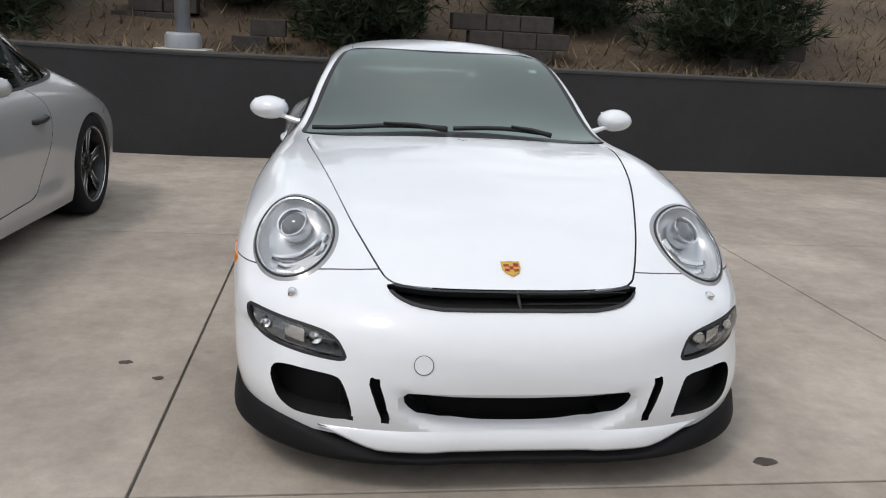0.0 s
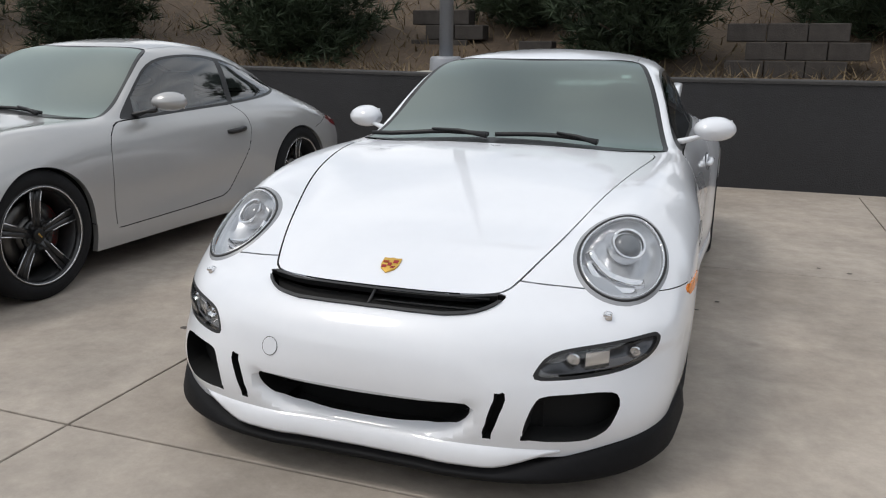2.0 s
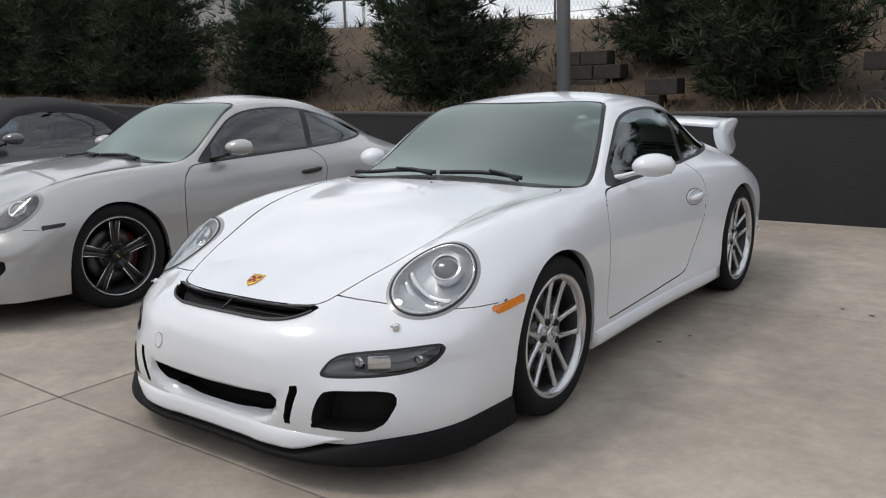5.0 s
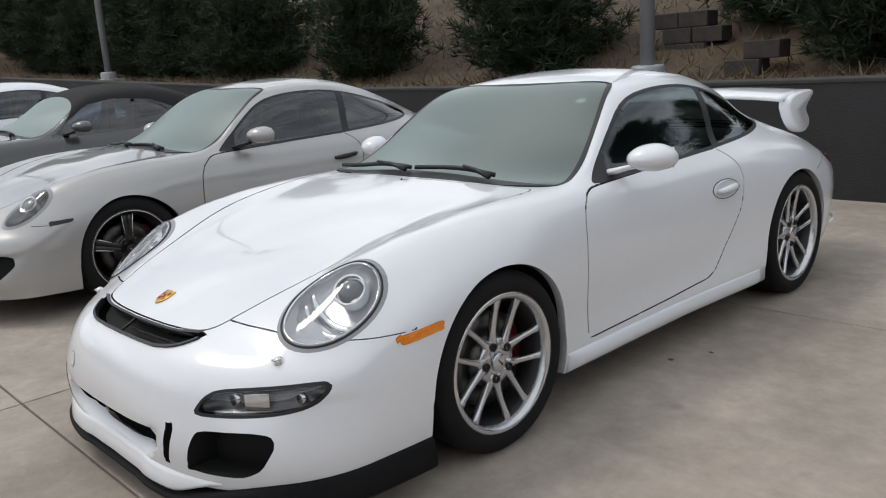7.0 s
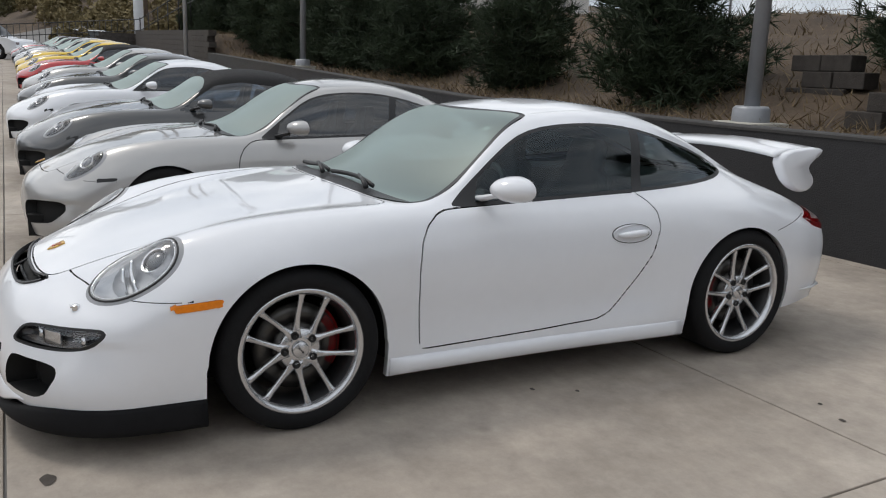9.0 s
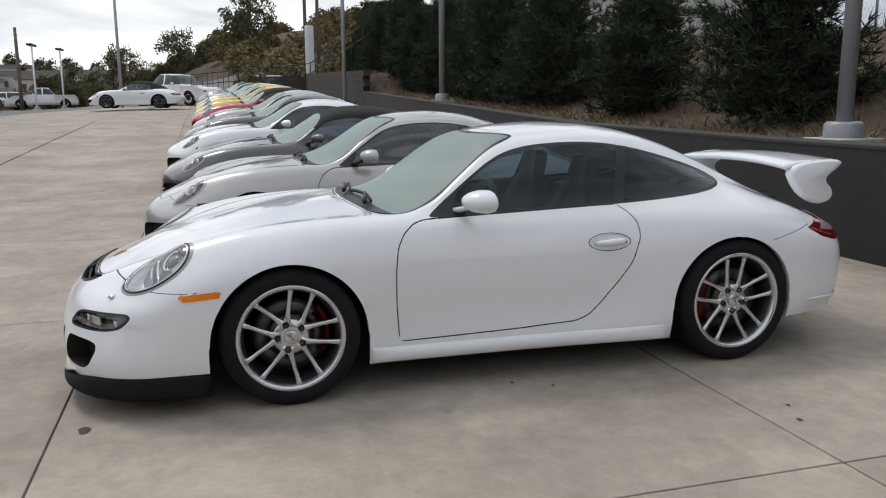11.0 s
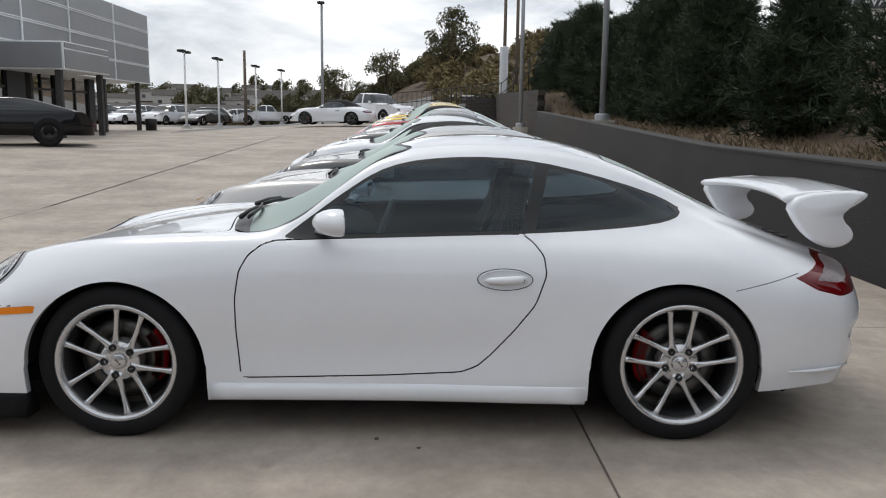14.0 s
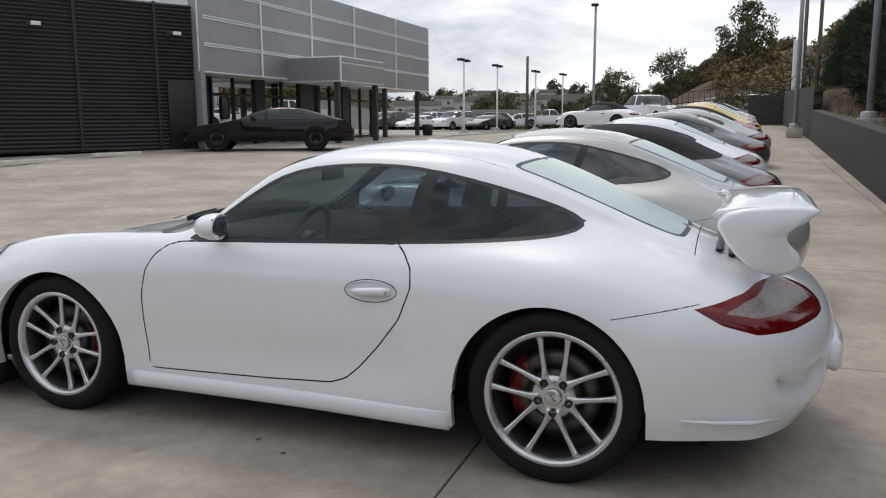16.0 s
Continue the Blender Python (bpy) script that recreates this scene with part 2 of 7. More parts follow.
def inside(poly, x, y):
    """Signed distance to a closed outline: negative within."""
    key = id(poly)
    if key not in OUTLINES:
        P = [(float(a), float(b)) for a, b in poly]
        E = []
        for (x0, y0), (x1, y1) in zip(P, P[1:] + P[:1]):
            ex, ey = x1 - x0, y1 - y0
            E.append((x0, y0, ex, ey, 1.0 / (ex * ex + ey * ey + 1e-12), y1))
        xs_, ys_ = [p[0] for p in P], [p[1] for p in P]
        OUTLINES[key] = (poly, E, min(xs_), max(xs_), min(ys_), max(ys_))
    _, E, xa, xb, ya, yb = OUTLINES[key]
    gap = max(xa - x, x - xb, ya - y, y - yb)
    if gap > 0.06:
        return gap
    d, sign = 1e9, 1
    for x0, y0, ex, ey, inv, y1 in E:
        wx, wy = x - x0, y - y0
        k = (wx * ex + wy * ey) * inv
        k = 0.0 if k < 0 else 1.0 if k > 1 else k
        ax, ay = wx - k * ex, wy - k * ey
        q = ax * ax + ay * ay
        if q < d:
            d = q
        if (y0 > y) != (y1 > y) and x < x0 + wy / (y1 - y0) * ex:
            sign = -sign
    return sign * math.sqrt(d)


def rounded(poly, steps=4, k=0.25):
    """Soften the corners of an outline by corner cutting."""
    for _ in range(steps):
        out = []
        for i in range(len(poly)):
            (x0, y0), (x1, y1) = poly[i], poly[(i + 1) % len(poly)]
            out += [(x0 + k * (x1 - x0), y0 + k * (y1 - y0)), (x1 - k * (x1 - x0), y1 - k * (y1 - y0))]
        poly, k = out, 0.25
    return poly


def cut(bm, f, dom=None):
    """Split the faces of bm along the line where f is zero. Returns a function that tells the value at a vertex."""
    val = {}
    faces = [fc for fc in bm.faces if dom is None or dom(fc.calc_center_median())]
    for fc in faces:
        for v in fc.verts:
            if v not in val:
                w = f(v.co)
                val[v] = 0.0 if abs(w) < 4e-4 else w
    for e in list({e for fc in faces for e in fc.edges}):
        a, b = e.verts
        if val.get(a, 0) * val.get(b, 0) < 0:
            _, nv = bmesh.utils.edge_split(e, a, val[a] / (val[a] - val[b]))
            val[nv] = 0.0
    for fc in faces:
        vs = list(fc.verts)
        z = [i for i, v in enumerate(vs) if val.get(v, 1) == 0.0]
        if len(z) < 2 or all(val.get(v, 0) >= 0 for v in vs) or all(val.get(v, 0) <= 0 for v in vs):
            continue
        i, j = z[0], z[-1]
        if len(z) > 2:
            best = [(p, q) for p in z for q in z if q > p + 1 and not (p == 0 and q == len(vs) - 1)]
            if not best:
                continue
            i, j = best[0]
        if j - i < 2 or (i == 0 and j == len(vs) - 1):
            continue
        bmesh.utils.face_split(fc, vs[i], vs[j])
    return val


def region(bm, f, dom=None):
    return [fc for fc in bm.faces if (dom is None or dom(fc.calc_center_median())) and f(fc.calc_center_median()) < 0]


def take(bm, faces):
    """Move faces out of bm into a bmesh of their own."""
    out, made = bmesh.new(), {}
    for fc in faces:
        vs = []
        for v in fc.verts:
            if v not in made:
                made[v] = out.verts.new(v.co)
            vs.append(made[v])
        g = out.faces.new(vs)
        g.material_index = fc.material_index
    bmesh.ops.delete(bm, geom=faces, context="FACES")
    return out


def mirrored(bm, join=True):
    """The other half of a half shell; joined to it, or alone."""
    other = bm.copy()
    for v in other.verts:
        v.co.x = -v.co.x
    bmesh.ops.reverse_faces(other, faces=other.faces[:])
    if not join:
        return other
    me = bpy.data.meshes.new("half")
    other.to_mesh(me)
    other.free()
    bm.from_mesh(me)
    bpy.data.meshes.remove(me)
    bmesh.ops.remove_doubles(bm, verts=[v for v in bm.verts if abs(v.co.x) < 1e-4], dist=1e-4)
    return bm


def thicken(bm, depth):
    """Give an open sheet an inner skirt round its border, so that it has thickness."""
    bm.normal_update()
    es = [e for e in bm.edges if len(e.link_faces) == 1 and not all(abs(v.co.x) < 1e-4 for v in e.verts)]
    nrm = {v: v.normal.copy() for e in es for v in e.verts}
    r = bmesh.ops.extrude_edge_only(bm, edges=es)
    vs = [v for v in r["geom"] if isinstance(v, bmesh.types.BMVert)]
    src = {tuple(round(c, 5) for c in v.co): nv for v, nv in nrm.items()}
    for v in vs:
        nn = src.get(tuple(round(c, 5) for c in v.co))
        if nn is not None:
            v.co -= nn * depth
    return bm
# ---- the shell of a rear-engined sports car; front axle at y = 0, nose towards -y ----
# Lines from the sill up over the shoulder to the middle of the roof: (y, x, z).
SIDE = [
    [(-0.64, 0.836, 0.165), (-0.35, 0.858, 0.16), (0, 0.856, 0.16), (0.38, 0.822, 0.158), (1.1, 0.832, 0.165), (1.96, 0.868, 0.175), (2.36, 0.872, 0.19), (2.75, 0.845, 0.215), (3.02, 0.775, 0.225)],
    [(-0.655, 0.854, 0.25), (-0.35, 0.876, 0.25), (0, 0.878, 0.25), (0.38, 0.838, 0.245), (1.1, 0.842, 0.245), (1.96, 0.886, 0.26), (2.36, 0.893, 0.28), (2.75, 0.868, 0.3), (3.04, 0.790, 0.31)],
    [(-0.615, 0.862, 0.35), (-0.35, 0.888, 0.37), (0, 0.890, 0.39), (0.38, 0.842, 0.37), (1.1, 0.832, 0.37), (1.7, 0.850, 0.38), (1.96, 0.886, 0.39), (2.36, 0.903, 0.42), (2.75, 0.880, 0.42), (3.05, 0.800, 0.42)],
    [(-0.60, 0.860, 0.43), (-0.35, 0.891, 0.5), (0, 0.894, 0.54), (0.38, 0.862, 0.54), (0.7, 0.848, 0.54), (1.2, 0.846, 0.54), (1.7, 0.858, 0.55), (2, 0.886, 0.56), (2.36, 0.904, 0.58), (2.75, 0.882, 0.55), (3.06, 0.800, 0.51)],
    [(-0.603, 0.848, 0.485), (-0.35, 0.875, 0.61), (0, 0.878, 0.675), (0.38, 0.852, 0.69), (0.7, 0.838, 0.69), (1.2, 0.832, 0.69), (1.7, 0.842, 0.7), (2, 0.866, 0.71), (2.36, 0.885, 0.71), (2.75, 0.858, 0.66), (3.06, 0.785, 0.6)],
]
TOP = [
    [(-0.61, 0.808, 0.525), (-0.50, 0.814, 0.61), (-0.35, 0.814, 0.69), (-0.15, 0.808, 0.755), (0.1, 0.812, 0.79), (0.38, 0.806, 0.80), (0.7, 0.797, 0.80), (1.2, 0.792, 0.80), (1.7, 0.800, 0.81), (2.0, 0.815, 0.82), (2.36, 0.825, 0.815), (2.75, 0.795, 0.745), (3.06, 0.745, 0.665)],
    [(-0.70, 0.700, 0.535), (-0.56, 0.706, 0.645), (-0.40, 0.704, 0.755), (-0.2, 0.715, 0.81), (0.0, 0.725, 0.836), (0.3, 0.735, 0.848), (0.64, 0.745, 0.846), (1.2, 0.735, 0.862), (1.7, 0.718, 0.884), (2.1, 0.690, 0.902), (2.4, 0.672, 0.890), (2.75, 0.680, 0.820), (3.12, 0.655, 0.685)],
    [(-0.77, 0.585, 0.55), (-0.6, 0.592, 0.64), (-0.42, 0.592, 0.745), (-0.2, 0.600, 0.8), (0, 0.615, 0.827), (0.3, 0.645, 0.85), (0.5, 0.680, 0.858), (0.68, 0.714, 0.872), (0.9, 0.678, 0.965), (1.2, 0.662, 1.02), (1.5, 0.652, 1.04), (1.9, 0.634, 1.03), (2.2, 0.602, 0.985), (2.45, 0.576, 0.935), (2.75, 0.575, 0.845), (3.17, 0.545, 0.695)],
    [(-0.82, 0.475, 0.565), (-0.65, 0.490, 0.648), (-0.45, 0.500, 0.715), (-0.2, 0.510, 0.782), (0, 0.525, 0.815), (0.3, 0.565, 0.848), (0.55, 0.630, 0.866), (0.7, 0.690, 0.895), (0.88, 0.632, 1.025), (1.08, 0.583, 1.13), (1.3, 0.566, 1.172), (1.55, 0.558, 1.182), (1.85, 0.544, 1.158), (2.1, 0.523, 1.09), (2.35, 0.505, 1.005), (2.6, 0.482, 0.915), (2.85, 0.465, 0.825), (3.22, 0.430, 0.702)],
    [(-0.855, 0.365, 0.578), (-0.65, 0.375, 0.662), (-0.4, 0.385, 0.735), (0, 0.410, 0.818), (0.3, 0.455, 0.852), (0.58, 0.530, 0.872), (0.72, 0.600, 0.915), (0.9, 0.555, 1.052), (1.08, 0.506, 1.178), (1.3, 0.469, 1.224), (1.55, 0.459, 1.236), (1.85, 0.449, 1.216), (2.1, 0.439, 1.156), (2.4, 0.424, 1.04), (2.65, 0.400, 0.93), (2.9, 0.370, 0.83), (3.26, 0.330, 0.708)],
    [(-0.872, 0.19, 0.583), (-0.65, 0.195, 0.675), (-0.4, 0.20, 0.745), (0.0, 0.215, 0.823), (0.3, 0.235, 0.862), (0.46, 0.26, 0.882), (0.58, 0.285, 0.918), (0.72, 0.292, 0.988), (0.90, 0.278, 1.092), (1.08, 0.258, 1.198), (1.2, 0.248, 1.236), (1.32, 0.243, 1.256), (1.55, 0.24, 1.270), (1.85, 0.235, 1.250), (2.1, 0.228, 1.190), (2.4, 0.215, 1.068), (2.65, 0.20, 0.952), (2.9, 0.185, 0.845), (3.29, 0.165, 0.712)],
    [(-0.88, 0.0, 0.585), (-0.65, 0.0, 0.678), (-0.4, 0.0, 0.748), (0.0, 0.0, 0.826), (0.3, 0.0, 0.866), (0.44, 0.0, 0.884), (0.55, 0.0, 0.915), (0.70, 0.0, 0.990), (0.90, 0.0, 1.102), (1.08, 0.0, 1.206), (1.2, 0.0, 1.246), (1.32, 0.0, 1.267), (1.55, 0.0, 1.280), (1.85, 0.0, 1.260), (2.1, 0.0, 1.200), (2.4, 0.0, 1.078), (2.65, 0.0, 0.960), (2.9, 0.0, 0.850), (3.30, 0.0, 0.713)],
]
# Middle of the nose and of the tail, from the top edge down: (step, y, z).
NOSE = [(0, -0.88, 0.585), (1, -0.975, 0.535), (2, -1.040, 0.46), (3, -1.062, 0.36), (4, -1.05, 0.25), (5, -1.03, 0.165)]
TAIL = [(0, 3.30, 0.713), (1, 3.365, 0.62), (2, 3.385, 0.52), (3, 3.375, 0.42), (4, 3.35, 0.32), (5, 3.29, 0.235)]


def spread(rows, n):
    """A smooth curve through a row of points, with n steps to each gap."""
    P = np.array(rows)
    t = np.concatenate([[0], np.cumsum(np.sqrt(np.linalg.norm(np.diff(P, axis=0), axis=1)))])
    q = np.concatenate([np.linspace(t[i], t[i + 1], n, endpoint=False) for i in range(len(t) - 1)] + [[t[-1]]])
    m = np.zeros_like(P)
    m[1:-1] = (P[2:] - P[:-2]) / (t[2:] - t[:-2])[:, None]
    m[0], m[-1] = (P[1] - P[0]) / (t[1] - t[0]), (P[-1] - P[-2]) / (t[-1] - t[-2])
    k = np.clip(np.searchsorted(t, q, side="right") - 1, 0, len(t) - 2)
    h = (t[k + 1] - t[k])[:, None]
    s = ((q - t[k])[:, None]) / h
    return (1 + 2 * s) * (1 - s) ** 2 * P[k] + s * (1 - s) ** 2 * h * m[k] + s * s * (3 - 2 * s) * P[k + 1] + s * s * (s - 1) * h * m[k + 1]


def shell(stations=150, across=5, relax=14, change=None):
    """Half of the car's skin as a bmesh of quads. change: moves each point of the lines."""
    lines = [*SIDE, *TOP]
    s = np.concatenate([np.linspace(0, 1, stations + 1)])
    cols = []
    for ln in lines:
        y0, y1 = ln[0][0], ln[-1][0]
        nom = -0.88 + s * (3.30 + 0.88)
        f = np.clip((0.25 - nom) / (0.25 + 0.88), 0, 1)
        r = np.clip((nom - 2.45) / (3.30 - 2.45), 0, 1)
        y = nom + f * (y0 + 0.88) + r * (y1 - 3.30)
        x, z = pchip(ln, y)
        cols.append(np.stack([x, y, z], 1))
    G = np.array(cols)                                   # line, station, xyz
    rows = np.array([spread(G[:, i], across) for i in range(G.shape[1])])
    ns = 5 * across                                      # index of the shoulder
    n = rows.shape[1]
    verts, quads, idx = [], [], {}

    def vid(key, p):
        if key not in idx:
            idx[key] = len(verts)
            verts.append(p)
        return idx[key]

    for i in range(len(rows)):
        for j in range(n):
            vid(("m", i, j), rows[i, j])
    for i in range(len(rows) - 1):
        for j in range(n - 1):
            quads.append((idx["m", i, j], idx["m", i, j + 1], idx["m", i + 1, j + 1], idx["m", i + 1, j]))
    for tag, st, mid, flip in (("f", 0, NOSE, False), ("r", len(rows) - 1, TAIL, True)):
        top = rows[st, ns:]                              # shoulder to middle
        side = rows[st, :ns + 1][::-1]                   # shoulder to sill
        cy, cz = pchip(mid, np.linspace(0, 5, ns + 1))
        T = top[:, 0] / top[0, 0]

        def raw(a, b):
            t = T[a]
            q = min(1.0, max(0.0, (b / ns - 0.45) / 0.4))
            w = 1 - (1 - t ** (2.6 if flip else 2.6 + 1.0 * q * q * (3 - 2 * q))) ** 0.72
            return np.array([side[b][0] * t, cy[b] + (side[b][1] - cy[b]) * w, cz[b] + (side[b][2] - cz[b]) * t * t])
        na = len(top)
        for b in range(ns + 1):
            for a in range(na):
                if b == 0:
                    idx[tag, a, b] = idx["m", st, ns + a]
                elif a == 0:
                    idx[tag, a, b] = idx["m", st, ns - b]
                else:
                    fade = (1 - b / ns) ** 2
                    vid((tag, a, b), raw(a, b) + fade * (top[a] - raw(a, 0)))
        for b in range(ns):
            for a in range(na - 1):
                q = (idx[tag, a, b], idx[tag, a + 1, b], idx[tag, a + 1, b + 1], idx[tag, a, b + 1])
                quads.append(q[::-1] if flip else q)
    V, Q = np.array(verts), np.array(quads)
    E = np.unique(np.sort(np.concatenate([Q[:, [0, 1]], Q[:, [1, 2]], Q[:, [2, 3]], Q[:, [3, 0]]]), axis=1), axis=0)
    cnt = np.zeros(len(V))
    np.add.at(cnt, E.ravel(), 1)
    mid = np.abs(V[:, 0]) < 1e-6
    low = np.zeros(len(V), bool)
    for key, i in idx.items():
        if (key[0] == "m" and key[2] == 0) or (key[0] != "m" and key[2] == ns):
            low[i] = True
    for _ in range(relax):
        acc = np.zeros_like(V)
        np.add.at(acc, E[:, 0], V[E[:, 1]])
        np.add.at(acc, E[:, 1], V[E[:, 0]])
        new_v = V + 0.5 * (acc / cnt[:, None] - V)
        new_v[mid, 0] = 0
        keep = low | mid
        V = np.where(low[:, None], V, new_v)
        V[mid, 0] = 0
    if change is not None:
        V = np.array([change(*p) for p in V])
    bm = bmesh.new()
    vs = [bm.verts.new(p) for p in V]
    for q in Q:
        bm.faces.new([vs[i] for i in q])
    bmesh.ops.recalc_face_normals(bm, faces=bm.faces[:])
    bm.faces.ensure_lookup_table()
    if sum(f.normal.x for f in bm.faces) < 0:
        bmesh.ops.reverse_faces(bm, faces=bm.faces[:])
    return bm


# ---- the parts of a car ----
from mathutils.bvhtree import BVHTree

DLO = [(0.672, 0.838), (0.92, 0.843), (1.31, 0.853), (1.68, 0.866), (1.93, 0.878), (2.18, 0.895), (2.34, 0.914), (2.415, 0.940), (2.41, 0.975), (2.28, 1.035), (1.99, 1.119), (1.77, 1.166), (1.58, 1.184), (1.37, 1.181), (1.19, 1.160), (1.06, 1.115), (0.93, 1.03), (0.806, 0.939), (0.708, 0.866)]
DOOR = [(0.655, 0.835), (0.60, 0.82), (0.546, 0.778), (0.512, 0.717), (0.496, 0.602), (0.498, 0.455), (0.512, 0.262), (0.814, 0.268), (1.13, 0.276), (1.43, 0.293), (1.50, 0.318), (1.56, 0.37), (1.651, 0.470), (1.740, 0.585), (1.785, 0.71), (1.775, 0.785), (1.735, 0.835), (1.690, 0.868)]
HOOD = [(-0.1, -0.886), (0.13, -0.882), (0.26, -0.868), (0.345, -0.848), (0.385, -0.818), (0.405, -0.77), (0.432, -0.70), (0.485, -0.543), (0.563, -0.258), (0.618, 0.0), (0.658, 0.22), (0.672, 0.35), (0.655, 0.425), (0.60, 0.428), (0.45, 0.403), (0.25, 0.372), (-0.1, 0.358)]
SCREEN = [(-0.1, 0.372), (0.25, 0.386), (0.45, 0.416), (0.60, 0.444), (0.68, 0.475), (0.712, 0.55), (0.672, 0.72), (0.616, 0.91), (0.548, 1.09), (0.498, 1.205), (0.455, 1.222), (0.32, 1.180), (0.15, 1.145), (-0.1, 1.134)]
REAR_GLASS = [(-0.1, 2.112), (0.20, 2.105), (0.36, 2.082), (0.415, 2.085), (0.408, 2.25), (0.385, 2.50), (0.355, 2.70), (0.32, 2.775), (0.24, 2.79), (-0.1, 2.80)]
FOG = [(0.496, 0.398), (0.522, 0.444), (0.548, 0.462), (0.60, 0.470), (0.70, 0.476), (0.785, 0.482), (0.812, 0.478), (0.814, 0.448), (0.795, 0.418), (0.76, 0.398), (0.69, 0.388), (0.515, 0.388)]
CORNER = [(0.520, 0.352), (0.672, 0.349), (0.722, 0.338), (0.730, 0.302), (0.705, 0.240), (0.655, 0.212), (0.480, 0.222), (0.494, 0.285)]
SLOT = [(0.413, 0.362), (0.446, 0.360), (0.40, 0.226), (0.372, 0.230)]
MOUTH = [(-0.1, 0.306), (0.2, 0.310), (0.34, 0.322), (0.338, 0.284), (0.308, 0.248), (0.25, 0.228), (0.12, 0.216), (-0.1, 0.213)]
RECESS = [(-0.2, 0.320), (0.2, 0.324), (0.372, 0.332), (0.345, 0.25), (0.29, 0.20), (0.2, 0.182), (-0.2, 0.176)]
VENT = [(-0.1, -0.897), (0.2, -0.886), (0.31, -0.866), (0.392, -0.828), (0.372, -0.886), (0.31, -0.934), (0.2, -0.960), (-0.1, -0.966)]
MARKER = [(-0.480, 0.560), (-0.470, 0.534), (-0.315, 0.546), (-0.298, 0.576)]
TAIL_LAMP = [(1.445, 0.697), (1.62, 0.729), (1.80, 0.748), (1.98, 0.756), (2.03, 0.748), (2.08, 0.718), (2.10, 0.672), (2.07, 0.640), (2.0, 0.626), (1.80, 0.614), (1.62, 0.614), (1.515, 0.645)]
TAIL_CLEAR = [(1.53, 0.684), (1.64, 0.714), (1.80, 0.734), (1.96, 0.742), (2.02, 0.712), (2.02, 0.690), (1.82, 0.674), (1.64, 0.668)]
TAIL_VENT = [(1.66, 0.475), (2.02, 0.49), (2.06, 0.42), (2.0, 0.335), (1.86, 0.330), (1.74, 0.37), (1.68, 0.42)]
LAMP_C, LAMP_N = Vector((0.676, -0.566, 0.655)), Vector((0.36, -0.66, 0.66)).normalized()
LAMP_U = (Vector((0.24, 0.85, 0.53)) - Vector((0.24, 0.85, 0.53)).dot(LAMP_N) * LAMP_N).normalized()
LAMP_V = LAMP_N.cross(LAMP_U)


def lamp_r(p, a=0.190, b=0.143):
    d = p - LAMP_C
    return math.hypot(d.dot(LAMP_U) / a, d.dot(LAMP_V) / b)


def side_of(poly):
    return lambda p: inside(poly, p.y, p.z)


def plan_of(poly):
    return lambda p: inside(poly, p.x, p.y)


def front_of(poly):
    return lambda p: inside(poly, p.x, p.z)


def seam(bm, f, dom, half=0.0030, depth=0.007):
    """A narrow dark gap along the line where f is zero."""
    for s in (1, -1):
        cut(bm, lambda p: f(p) - s * half, dom)
    band = [fc for fc in bm.faces if dom(fc.calc_center_median()) and abs(f(fc.calc_center_median())) < half]
    bm.normal_update()
    for fc in band:
        fc.material_index = 1
    r = bmesh.ops.extrude_face_region(bm, geom=band)
    for v in r["geom"]:
        if isinstance(v, bmesh.types.BMVert):
            v.co -= v.normal * depth
    bmesh.ops.delete(bm, geom=band, context="FACES_ONLY")
    for fc in [g for g in r["geom"] if isinstance(g, bmesh.types.BMFace)]:
        fc.material_index = 1


def pocket(bm, poly, dom, push, deep, index, wall=0):
    """An opening with walls that run back into the car."""
    f = front_of(rounded(rounded(poly, 1, 0.14), 1))
    cut(bm, f, dom)
    fs = region(bm, f, dom)
    r = bmesh.ops.extrude_face_region(bm, geom=fs)
    bmesh.ops.delete(bm, geom=[x for x in fs if x.is_valid], context="FACES_ONLY")
    new_f = [g for g in r["geom"] if isinstance(g, bmesh.types.BMFace)]
    for v in {v for g in new_f for v in g.verts}:
        v.co += Vector(push) * deep
    for g in new_f:
        g.material_index = index
    walls = {fc for e in {e for x in new_f for e in x.edges} for fc in e.link_faces} - set(new_f)
    for g in walls:
        g.material_index = wall
    bmesh.ops.delete(bm, geom=[g for g in walls if all(abs(v.co.x) < 1e-4 for v in g.verts)], context="FACES_ONLY")


